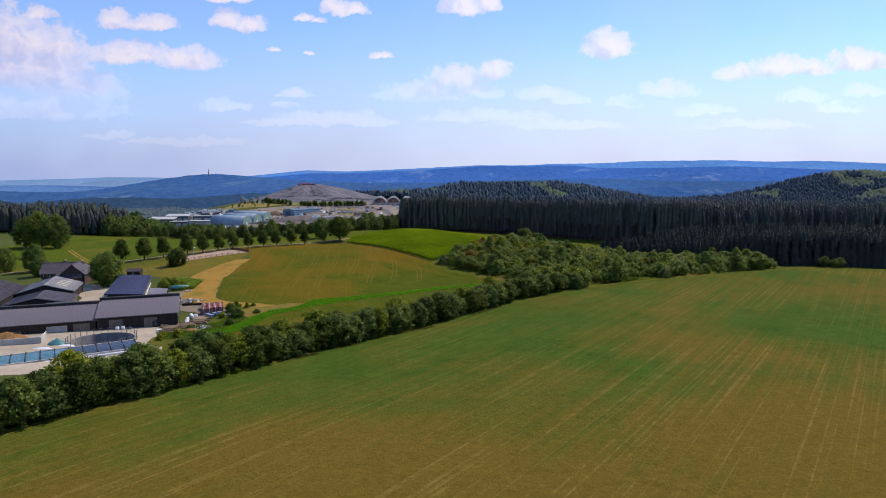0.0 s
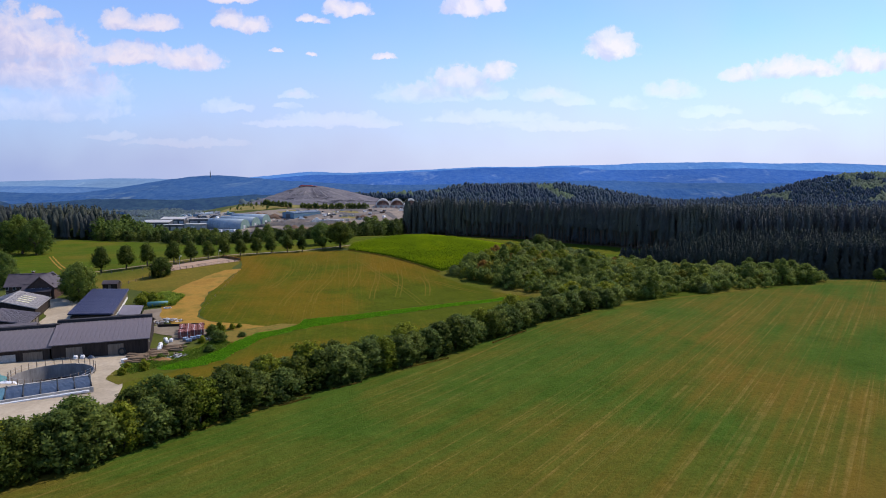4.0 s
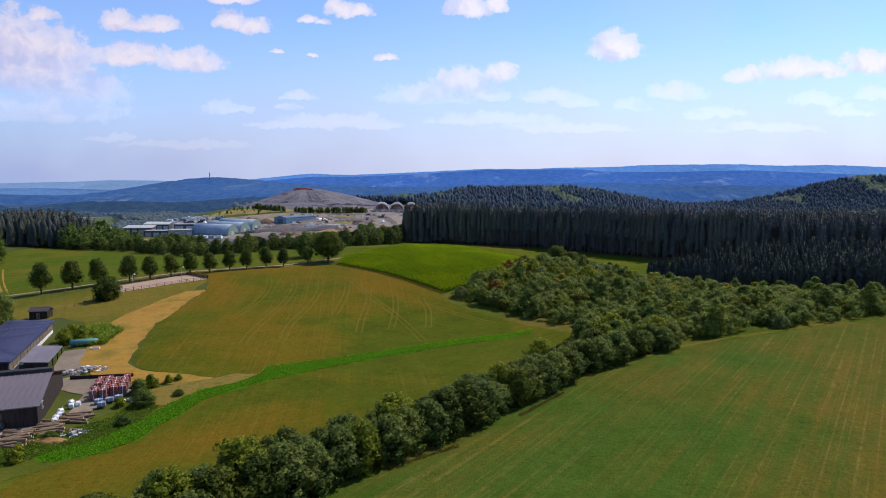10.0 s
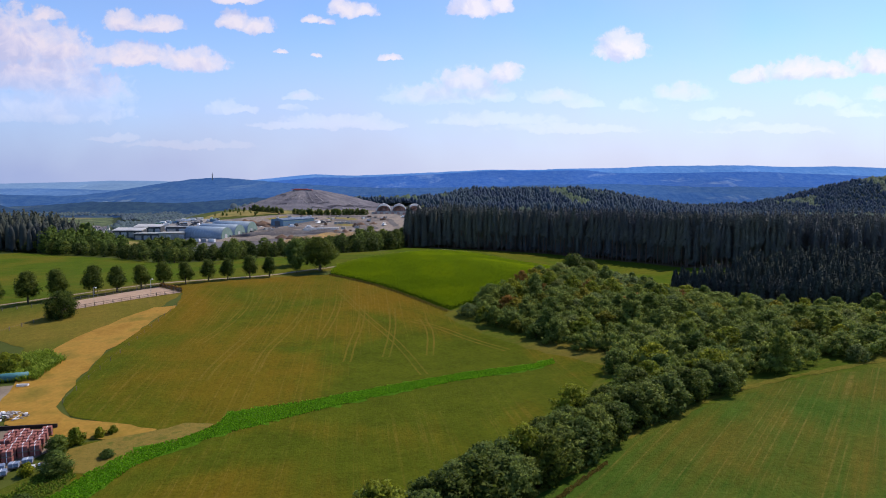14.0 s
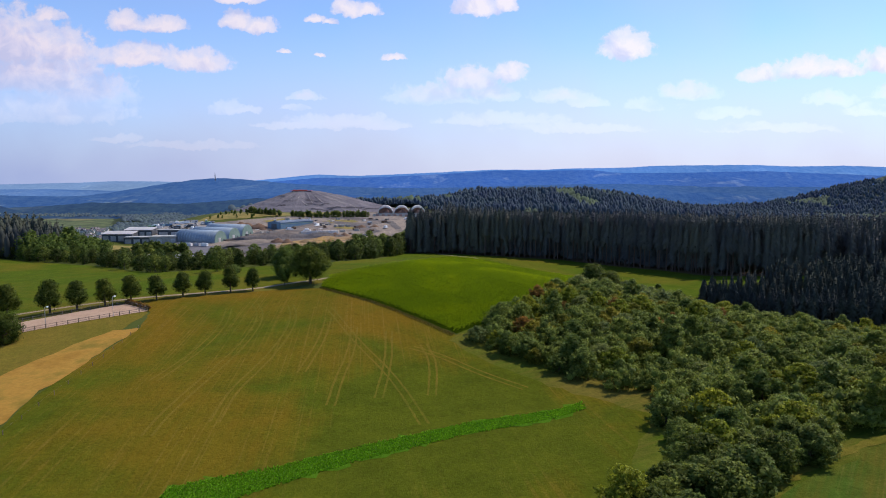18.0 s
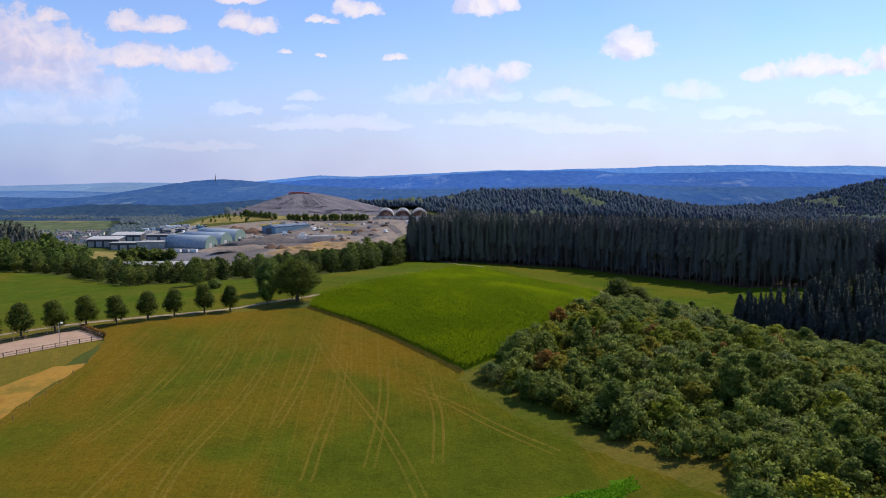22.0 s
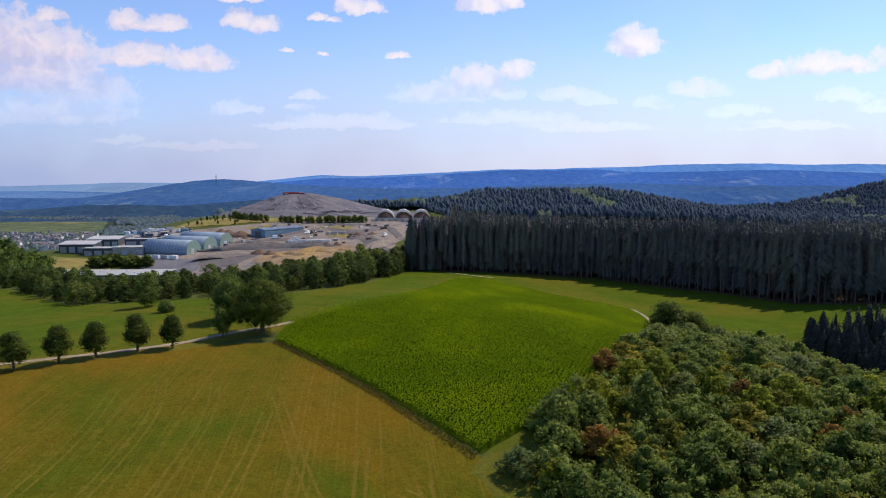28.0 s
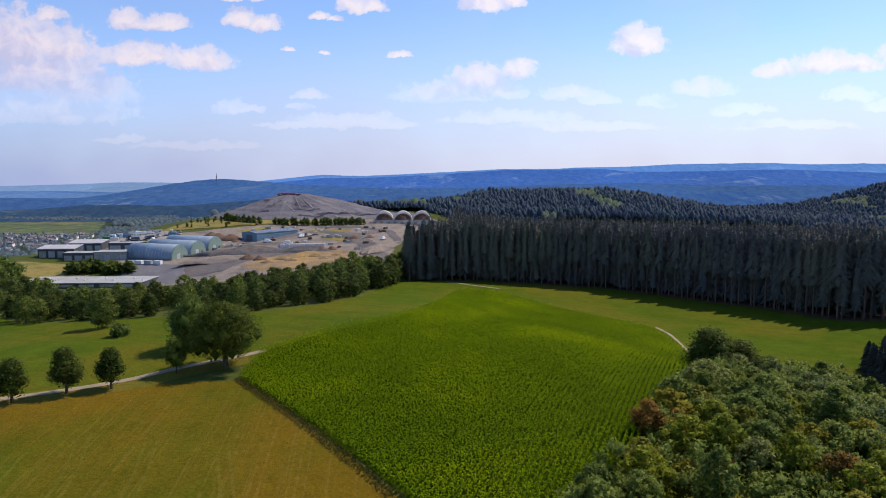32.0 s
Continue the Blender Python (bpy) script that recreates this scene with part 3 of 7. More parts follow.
# ---- avenue, oak, farm trees ----
avenue = tree_model("avenue_tree", 71, (2.35, 2.0, 7.4, 30, 0.85), 4600, 0.16, M["leaf_oak"], 0.17, 6, "small round-crowned avenue tree beside the lane", "tree", "avenue trees along the lane")
for x, y, s in ((-69.4, 354.2, 0.98), (-76.1, 350.8, 1.08), (-83.2, 345.8, 0.98), (-89.2, 341.9, 1.0), (-95.8, 337, 0.98), (-103, 334.6, 1.05), (-109, 330, 1.05), (-116, 326.5, 1.1), (-123, 324, 1.25), (-134, 321, 1.25), (-142, 317.5, 1.3), (-150, 311, 1.4)):
    stand(avenue, x, y, s * 1.08, rng.uniform(0, 360), -0.1, s * rng.uniform(1.15, 1.35))
drop(avenue)
oak = tree_model("oak_tree", 81, (7.8, 3.7, 13.2, 90, 0.9), 20000, 0.2, M["leaf_oak"], 0.5, 9, "broad old oak with a spreading crown beside the lane", "tree", "", (0.15, 0.32))
oak.matrix_basis = on(-51.9, 368.3, 0)
other = tree_model("field_maple", 82, (5.6, 1.4, 11.8, 50, 1.0), 6500, 0.2, M["leaf_dark"], 0.3, 7, "leafy tree behind the oak with browning leaves", "tree")
other.matrix_basis = on(-65.5, 381.5, 0)
small = tree_model("young_tree", 83, (2.6, 1.9, 7.6, 26, 0.9), 3400, 0.18, M["leaf_dark"], 0.14, 5, "slim young tree at the edge of the lane", "tree")
small.matrix_basis = on(-60.7, 363.8, 0)

big = tree_model("broadleaf_tree", 91, (5.6, 1.0, 12.5, 60, 1.0), 6000, 0.24, M["leaf_dark"], 0.32, 7, "tall leafy broadleaf tree near the farm", "tree", "trees round the farm", (0.16, 0.34))
for x, y, s, w in ((-125, 250, 1.1, 1.0), (-131, 257, 0.95, 0.9), (-185, 298, 1.05, 1.0), (-173, 283, 0.7, 0.8), (-180, 262, 0.7, 0.8), (-200, 300, 0.9, 1.0), (-244, 412, 1.75, 1.7), (-256, 418, 1.9, 1.8), (-268, 420, 1.6, 1.6), (-290, 405, 1.3, 1.3), (-214, 290, 0.8, 1.0)):
    stand(big, x, y, s, rng.uniform(0, 360), -0.1, w)
drop(big)
dome = tree_model("paddock_bush", 95, (5.0, 0.2, 7.8, 60, 1.0), 7000, 0.2, M["leaf_oak"], 0.3, 6, "huge dense rounded bush beside the riding arena", "bush", "", (0.15, 0.3))
dome.matrix_basis = on(-115.5, 293, 0)
for px_, py_, s in ((172, 271, 0.62), (176, 270, 0.5), (180, 272.5, 0.55)):
    b = copy_thing(small, on(px_, py_, px_ * 9))
    b.scale = (s * 1.5, s * 1.5, s)
    tagged(b, "light green bush at the edge of the plantation", "bush")

for px_, py_, w, h in ((-58, 197.7, 1.1, 0.5), (-62.2, 204.8, 0.9, 0.46), (-60.6, 201.5, 0.7, 0.34), (-57.3, 188.5, 0.75, 0.3), (-53.5, 203.5, 0.6, 0.22), (-66.5, 182, 0.6, 0.24)):
    b = copy_thing(small, on(px_, py_, px_ * 17, -1.1 * h - 0.2))
    b.scale = (w * 0.8, w * 0.8, h)
    tagged(b, "dark green bush on the bank below the farm", "bush", "bushes on the farm bank")
bright = tree_model("young_tree", 84, (4.3, 1.2, 11.0, 40, 0.95), 3600, 0.24, M["leaf_hedge"], 0.2, 6, "fresh green round tree before the dark belt", "tree", "", (0.16, 0.34))
bright.matrix_basis = on(-102.6, 409, 0)
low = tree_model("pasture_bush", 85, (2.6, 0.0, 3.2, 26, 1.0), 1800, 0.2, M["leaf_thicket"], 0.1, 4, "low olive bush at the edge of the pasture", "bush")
low.matrix_basis = on(-89.6, 395, 0)

# ---- tree belt between pasture and works ----
BELT = [(-300, 536), (-235, 502), (-195, 482), (-142, 430), (-95, 428), (-62, 426), (-47, 438), (-38, 466), (-33, 530), (-62, 585), (-85, 540), (-105, 475), (-150, 468), (-200, 515), (-300, 575)]
belt_models = [tree_model("belt_tree", 100 + k, (3.6, 0.4, 8.4 + k, 34, 0.95), 1250, 0.3, M[mat], 0.18, 4, lab, "tree", "trees of the belt behind the pasture", (0.18, 0.36))
               for k, (mat, lab) in enumerate((("leaf_belt", "leafy tree in the belt below the works"), ("leaf_belt", "dark green tree in the belt below the works"), ("leaf_dark", "fresh green tree at the belt's edge"), ("leaf_hedge", "olive green tree in the belt")))]
spots, tries = [], 0
while tries < 9000 and len(spots) < 290:
    tries += 1
    x, y = rng.uniform(-300, -30), rng.uniform(380, 590)
    if inside([x], [y], BELT)[0] and all((x - a) ** 2 + (y - b) ** 2 > 6.0 ** 2 for a, b in spots):
        spots.append((x, y))
for x, y in spots:
    s = rng.uniform(0.7, 1.15) * (1.16 if x > -50 and y > 450 else 0.95 if x > -66 and y > 430 else 0.84)
    stand(belt_models[rng.choice((0, 0, 1, 1, 1, 1, 2, 3))], x, y, s, rng.uniform(0, 360), -0.2, s * rng.uniform(1.0, 1.4))
for x, y, s in ((-34, 498, 1.25), (-32, 508, 1.1), (-31, 518, 1.35), (-30, 527, 1.2), (-33, 540, 1.3), (-29, 550, 1.35), (-27, 565, 1.3)):
    stand(belt_models[1], x, y, s, rng.uniform(0, 360), -0.2, s * 1.15)
for m in belt_models:
    drop(m)


# ---- spruce forest ----
def spruce_arrays(seed, tall, radius, tiers, arms, clear, heart=0.5):
    """Drooping sprays in whorls round the stem, shorter towards the tip, over a slim dark heart. Gives vertices, faces and shading normals."""
    rg = np.random.default_rng(seed)
    tri, nrm = [], []
    for k in range(tiers):
        t = (k + rg.uniform(-0.3, 0.3)) / (tiers - 1)
        z = tall * (clear + (1 - clear) * min(max(t, 0), 1) * 0.97)
        r = radius * (1 - min(max(t, 0), 1) ** 2.2) ** 0.75 * rg.uniform(0.72, 1.2) + 0.3
        count = max(4, round(arms * (0.45 + 0.55 * (1 - t))))
        for j in range(count):
            a = 2 * math.pi * (j + rg.uniform(-0.35, 0.35)) / count + k * 1.3
            l = r * rg.uniform(0.65, 1.2)
            w = min(l * 0.42, 0.26 + l * 0.2)
            d, s = np.array([math.cos(a), math.sin(a), 0]), np.array([-math.sin(a), math.cos(a), 0])
            zz = z + rg.uniform(-0.5, 0.5) * tall * (1 - clear) / tiers
            root, tip = d * l * 0.25 + np.array([0, 0, zz + 0.12 * l]), d * l * 1.1 + np.array([0, 0, zz - rg.uniform(0.25, 0.6) * l])
            tri.append((root - s * w, root + s * w, tip))
            nrm.append(d + np.array([0, 0, -0.05]) + rg.normal(size=3) * 0.18)
    nrm = unit(np.array(nrm))
    tri = faced(np.array(tri), nrm)
    ang = np.linspace(0, 2 * math.pi, 6, endpoint=False)
    ring = np.stack([np.cos(ang), np.sin(ang), np.zeros(6)], 1)
    hv = np.concatenate([ring * radius * heart + (0, 0, tall * clear), ring * radius * heart * 0.8 + (0, 0, tall * (clear + 0.6 * (1 - clear))), [(0, 0, tall * 0.95)]])
    hn = np.concatenate([ring, ring, [(0, 0, 1)]])
    hf = np.array([q for j in range(6) for q in ((j, (j + 1) % 6, 6 + j), ((j + 1) % 6, 6 + (j + 1) % 6, 6 + j), (6 + j, 6 + (j + 1) % 6, 12))])
    n = len(tri) * 3
    return np.concatenate([tri.reshape(-1, 3), hv]), np.concatenate([np.arange(n).reshape(-1, 3), hf + n]), np.concatenate([np.repeat(nrm, 3, 0), hn])


def far_crown(seed, tall, radius, low, blunt, up=0.4):
    """A tree too far off for sprays: a bumpy round-shouldered crown."""
    rg = np.random.default_rng(seed)
    ang = np.linspace(0, 2 * math.pi, 6, endpoint=False)
    v = []
    for t in (0.0, 0.5, 0.85):
        r = radius * (1 - t ** blunt) * rg.uniform(0.75, 1.2, 6) + 0.2
        v.append(np.stack([np.cos(ang + t) * r, np.sin(ang + t) * r, tall * (low + (1 - low) * t) + rg.uniform(-0.06, 0.06, 6) * tall], 1))
    v = np.concatenate(v + [[(0, 0, tall)]])
    f = [(i * 6 + j, i * 6 + (j + 1) % 6, i * 6 + 6 + j) for i in range(2) for j in range(6)] + [(i * 6 + (j + 1) % 6, i * 6 + 6 + (j + 1) % 6, i * 6 + 6 + j) for i in range(2) for j in range(6)] + [(12 + j, 12 + (j + 1) % 6, 18) for j in range(6)]
    n = unit(np.stack([v[:, 0], v[:, 1], 0.1 * radius + (v[:, 2] / tall - 0.4) * radius * up + (up - 0.4) * radius * 0.5], 1) + rg.normal(size=v.shape) * 0.3)
    return v, np.array(f), n


def spruce_model(seed, tall, radius, tiers, arms, clear, label, material, group):
    t = thing("spruce_tree", Matrix(), label, "tree", group)
    vs, fs = tapered([(0, 0, -0.3), (0, 0, tall * 0.5), (0, 0, tall * 0.95)], [0.34, 0.24, 0.04], 6)
    part_mesh("trunk", mesh_from("trunk", vs, fs, M["spruce_bark"], True), t)
    v, f, n = spruce_arrays(seed, tall, radius, tiers, arms, clear)
    part_mesh("crown", mesh_from("crown", v, f, material, normals=n), t)
    return t


def far_trees(name, spots, variants, material, label, grow=None):
    """Woods too far off to count: one joined mesh."""
    vs, fs, ns, o = [], [], [], 0
    rg = np.random.default_rng(len(spots))
    xy = np.array(spots)
    z = height(xy[:, 0], xy[:, 1])
    for (x, y), zz in zip(spots, z):
        v, f, nr = variants[rg.integers(len(variants))]
        s, a = rg.uniform(0.78, 1.14) * (grow(x, y) if grow else 1), rg.uniform(0, 6.28)
        c, n = math.cos(a), math.sin(a)
        vs.append(np.column_stack([(v[:, 0] * c - v[:, 1] * n) * s + x, (v[:, 0] * n + v[:, 1] * c) * s + y, v[:, 2] * s + zz]))
        ns.append(np.column_stack([nr[:, 0] * c - nr[:, 1] * n, nr[:, 0] * n + nr[:, 1] * c, nr[:, 2]]))
        fs.append(f + o)
        o += len(v)
    ob = new(name, mesh_from(name, np.concatenate(vs), np.concatenate(fs), material, normals=np.concatenate(ns)))
    return tagged(ob, label, "forest", kind="stuff")


edge_models = [spruce_model(120 + k, 28 + k, 2.7, 36, 15, c, "tall dark spruce at the edge of the forest", M["needles"], "spruces along the forest edge") for k, c in enumerate((0.06, 0.24, 0.16, 0.42))]
FOREST = [(-24, 533), (0, 538), (38, 538), (72, 533), (100, 512), (124, 492), (142, 466), (200, 470), (330, 480), (700, 600), (700, 960), (0, 960), (-8, 700), (-12, 600), (-21, 560)]
BLOCK_EDGE = [(112, 408), (103, 378), (99, 350), (107, 331), (135, 316), (152, 296), (160, 281), (200, 275)]
BLOCK = BLOCK_EDGE + [(330, 300), (330, 445), (200, 434), (150, 420)]
spots = []
d = 0.0
while True:
    p = along(FOREST_EDGE, d)
    if p is None:
        break
    x, y, a = p
    for row in range(3 if len(spots) % 2 else 2):
        xx, yy = x - math.sin(a) * (2 + row * 4.2) + rng.uniform(-1, 1), y + math.cos(a) * (2 + row * 4.2) + rng.uniform(-1, 1)
        s = rng.uniform(0.86, 1.12) * (0.88 if x < 2 else 1.0)
        stand(edge_models[rng.choice((0, 1, 2, 3)) if row else rng.choice((1, 3, 3, 2))], xx, yy, s, rng.uniform(0, 360), -0.2, s * rng.uniform(0.9, 1.15))
    spots.append((x, y))
    d += 3.1
young = spruce_model(140, 13, 2.4, 30, 17, 0.03, "dense dark spruce of the plantation beside the thicket", M["needles_dark"], "spruces of the plantation")
d = 0.0
while True:
    p = along(BLOCK_EDGE, d)
    if p is None:
        break
    x, y, a = p
    for row in range(2):
        grow = 0.66 + 0.36 * min(1, (418 - y) / 120 + row * 0.08)
        s = grow * rng.uniform(0.85, 1.15)
        s = s * (0.9 + 0.25 * rng.random())
        stand(young, x - math.sin(a) * (1.5 + row * 3) + rng.uniform(-0.7, 0.7), y + math.cos(a) * (1.5 + row * 3), s, rng.uniform(0, 360), -0.2, s ** 0.6)
    d += 3.4
drop(young)
for m in edge_models:
    drop(m)


def scatter(poly, gap, rg, jitter=0.45):
    xs, ys = np.array(poly).T
    gx, gy = np.meshgrid(np.arange(xs.min(), xs.max(), gap), np.arange(ys.min(), ys.max(), gap))
    gx = gx + rg.uniform(-jitter, jitter, gx.shape) * gap
    gy = gy + rg.uniform(-jitter, jitter, gy.shape) * gap
    keep = inside(gx, gy, poly)
    return list(zip(gx[keep], gy[keep]))


rg = np.random.default_rng(9)
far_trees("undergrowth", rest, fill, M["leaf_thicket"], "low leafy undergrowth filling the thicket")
inner = [p for p in scatter(FOREST, 6.4, rg) if p[1] < 760 or (p[0] + p[1]) % 3 < 1.8]
shrunk = [(x, y) for x, y in inner if not any((x - (q := along(FOREST_EDGE, dd))[0]) ** 2 + (y - q[1]) ** 2 < 13 ** 2 for dd in range(0, 297, 6))]
near = [p for p in scatter([(-23, 536), (0, 542), (38, 542), (72, 537), (102, 516), (126, 496), (150, 470), (175, 500), (120, 560), (40, 600), (-10, 620), (-19, 570)], 3.6, rg)]
far_trees("spruce_forest", shrunk + near, [spruce_arrays(200 + k, 24 + 1.3 * k, 3.5, 17, 10, 0.12, 0.42) for k in range(5)], M["needles"], "dark spruce forest behind the fields")
far_trees("plantation", [p for p in scatter(BLOCK, 4.0, rg)], [spruce_arrays(210 + k, 15 + 1.5 * k, 2.6, 13, 9, 0.05, 0.45) for k in range(3)], M["needles_dark"], "dense dark spruce plantation beside the thicket",
          lambda x, y: 0.56 + 0.36 * min(1, max(0, (x - 102) / 60)))
WOOD_W = [(-420, 560), (-300, 535), (-215, 505), (-230, 560), (-330, 620), (-560, 680), (-700, 640)]
blob = []
for k in range(4):
    rk = np.random.default_rng(300 + k)
    rows = [(rk.uniform(-2.4, 2.4), rk.uniform(-2.4, 2.4), rk.uniform(4, 11), rk.uniform(1.6, 2.8)) for _ in range(6)]
    blob.append(crown_arrays(rk, rows, 130, 0.75))
far_spruce = [far_crown(220 + k, 18 + k, 3.9, 0.6, 1.5) for k in range(6)]
far_round = [far_crown(230 + k, 15 + k, 4.9, 0.5, 2.4, 1.5) for k in range(6)]


def wood_top(x, y):
    """How tall the wood along the pasture stands: its top sinks towards the belt."""
    top = 15.5 - 15 * min(1, max(0, (x + 305) / 65))
    return min(1.5, max(0.4, (top - float(height(x, y))) / 24))


west = scatter(WOOD_W, 6.0, rg)
far_trees("spruce_wood", [p for p in west if p[0] < -275], [spruce_arrays(230 + k, 22 + k, 3.6, 10, 8, 0.12, 0.7) for k in range(3)], M["needles_dark"], "dark spruce wood along the top of the pasture", wood_top)
far_trees("mixed_wood", [p for p in west if p[0] >= -275], [(v * 1.7, f, n) for v, f, n in blob], M["leaf_dark"], "dark broadleaf wood beside the pasture", lambda x, y: wood_top(x, y) * 0.95)
HILLWOOD = [(-150, 1140), (480, 1130), (560, 1250), (550, 1385), (-150, 1385), (-200, 1250)]
def leafy(x, y):
    """Broadleaf stands among the spruces of the far hills."""
    return noise.noise(Vector((x * 0.006, y * 0.004, 2.0))) + 0.5 * noise.noise(Vector((x * 0.02, y * 0.012, 7.0))) > (0.05 if x < 95 or x > 700 else 0.36)


HILL_R = [(420, 960), (700, 960), (1300, 1000), (1900, 1500), (1800, 1760), (900, 1760), (600, 1700), (560, 1250), (470, 1100)]
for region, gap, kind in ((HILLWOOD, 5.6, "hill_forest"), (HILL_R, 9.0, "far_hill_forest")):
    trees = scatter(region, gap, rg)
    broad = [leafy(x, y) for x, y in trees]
    far_trees(kind, [p for p, b in zip(trees, broad) if not b], far_spruce, M["needles_hazed"], "spruce forest on the hill behind")
    far_trees("hill_broadleaf_wood", [p for p, b in zip(trees, broad) if b], far_round, M["leaf_hazed"], "broadleaf stand on the wooded hill")


# ---- corn ----
CORN = [(-46, 360), (2.5, 302), (17, 316), (43.5, 350), (59, 380), (59, 393), (65, 436), (64, 447), (52, 457), (40, 464), (33, 473), (25, 485), (14, 500), (2, 496), (-3, 480), (-7, 448), (-12, 420), (-19, 405), (-26, 398), (-33, 392), (-39, 386), (-46, 377)]
drape("corn_soil", CORN, M["corn_soil"], 0.1, "dark soil under the standing corn", "field", 0.3)


def corn_stand():
    rg = np.random.default_rng(31)
    turn = radians(67)
    c, s = math.cos(turn), math.sin(turn)
    gx, gy = np.meshgrid(np.arange(-170, 170, 0.42), np.arange(-170, 170, 0.88))
    gx = gx + rg.uniform(-0.25, 0.25, gx.shape)
    gy = gy + rg.uniform(-0.06, 0.06, gy.shape)
    x, y = gx * c - gy * s + 8, gx * s + gy * c + 405
    keep = inside(x, y, CORN)
    x, y = x[keep], y[keep]
    z = height(x, y)
    n = len(x)
    # plants of a stretch of row grow alike: the canopy is uneven from stretch to stretch
    stretch = rg.normal(0, 0.22, 4001)
    cell = (np.floor(gx[keep] / 1.3).astype(int) * 131 + np.round(gy[keep] / 0.88).astype(int) * 977) % 4001
    tall = rg.uniform(1.7, 2.0, n) + stretch[cell]
    blades = []
    for k in range(4):
        a = turn + rg.normal(0, 0.5, n) + math.pi * rg.integers(0, 2, n)
        d = np.stack([np.cos(a), np.sin(a), np.zeros(n)], 1)
        e = np.stack([-np.sin(a), np.cos(a), np.zeros(n)], 1) * 0.1
        l = rg.uniform(0.35, 0.55, n)[:, None]
        base = np.stack([x, y, z + tall * (0.4 + 0.15 * k)], 1)
        mid = base + d * l * 0.55 + np.array([0, 0, 1]) * (l * 0.45)
        tip = base + d * l + np.array([0, 0, 1]) * (l * 0.15)
        blades.append(np.stack([base, mid - e * 1.3, tip, mid + e * 1.3], 1))
    v = np.concatenate(blades).reshape(-1, 3)
    ob = new("corn", mesh_from("corn", v, np.arange(len(v)).reshape(-1, 4), M["corn_leaf"]))
    tagged(ob, "green standing corn in close rows", "corn", kind="stuff")


corn_stand()


def tufts(name, poly, gap, tall, material, label, seed):
    """Upright blades in clumps over a patch of rough ground."""
    rg = np.random.default_rng(seed)
    p = np.array(scatter(poly, gap, rg))
    n = len(p)
    z = height(p[:, 0], p[:, 1])
    rows = []
    for k in range(5):
        a = rg.uniform(0, 6.28, n)
        h = rg.uniform(0.6, 1.2, n) * tall
        d = np.stack([np.cos(a), np.sin(a)], 1)
        e = np.stack([-np.sin(a), np.cos(a)], 1) * 0.13
        o = p + d * 0.1
        m = p + d * 0.3 * h[:, None]
        t = p + d * 0.75 * h[:, None]
        rows.append(np.stack([np.column_stack([o, z]), np.column_stack([m - e, z + h * 0.7]), np.column_stack([t, z + h]), np.column_stack([m + e, z + h * 0.7])], 1))
    v = np.concatenate(rows).reshape(-1, 3)
    ob = new(name, mesh_from(name, v, np.arange(len(v)).reshape(-1, 4), material))
    tagged(ob, label, "grass", kind="stuff")


M["lush_blade"] = leaf_material("lush_blade", (0.065, 0.19, 0.006), (0.2, 0.44, 0.02), gloss=0.05)
M["dry_blade"] = leaf_material("dry_blade", (0.09, 0.075, 0.012), (0.24, 0.185, 0.05), gloss=0.05)
M["weed_blade"] = leaf_material("weed_blade", (0.07, 0.125, 0.008), (0.24, 0.33, 0.04))
tufts("lush_grass", STRIP, 0.42, 0.36, M["lush_blade"], "tall lush grass standing in the wet strip", 51)
tufts("weeds", [(-73.4, 175.7), (-72, 182), (-65.7, 186), (-61, 192.3), (-60, 204), (-54.8, 197), (-55, 190.6), (-58, 181.6), (-63.8, 174.4), (-67.4, 168.5)], 0.5, 0.42, M["weed_blade"], "rank weeds on the bank below the farm", 52)
tufts("weeds", [(-103, 252), (-93, 235), (-86, 236), (-88, 250), (-97, 257)], 0.6, 1.3, M["weed_blade"], "rank green weeds behind the lean-to", 54)
for row in ([(-28, 142.5), (-23.4, 147.2), (-22.8, 146.7), (-27.4, 141.9)], [(-20, 152.6), (-14.8, 156.8), (-14.4, 156.2), (-19.6, 152)], [(-7, 165.7), (3.2, 172.4), (3.6, 171.8), (-6.6, 165)], [(14, 183.5), (24, 194.5), (24.6, 194), (14.6, 183)]):
    tufts("dry_grass", row, 0.3, 0.3, M["dry_blade"], "dry straw-coloured grass at the foot of the hedge", 55)
tufts("field_margin_grass", [(-47, 359), (1, 300), (2.2, 301.6), (-45.5, 360.5)], 0.5, 0.35, M["dry_blade"], "dry rough grass along the front of the corn", 53)

# ---- lane, arena ground ----
LANE = [(-46, 378), (-52, 374), (-62, 367.5), (-70, 357.5), (-89, 345.5), (-113, 337), (-153, 316), (-200, 296)]


def ribbon(line, width, side=0.0):
    for _ in range(2):  # round the bends
        soft = [line[0]]
        for (x0, y0), (x1, y1) in zip(line, line[1:]):
            soft += [(x0 * 0.75 + x1 * 0.25, y0 * 0.75 + y1 * 0.25), (x0 * 0.25 + x1 * 0.75, y0 * 0.25 + y1 * 0.75)]
        line = soft + [line[-1]]
    left, right = [], []
    for k, (x, y) in enumerate(line):
        x0, y0 = line[max(k - 1, 0)]
        x1, y1 = line[min(k + 1, len(line) - 1)]
        l = math.hypot(x1 - x0, y1 - y0)
        nx, ny = -(y1 - y0) / l, (x1 - x0) / l
        left.append((x + nx * (side + width / 2), y + ny * (side + width / 2)))
        right.append((x + nx * (side - width / 2), y + ny * (side - width / 2)))
    return left + right[::-1]


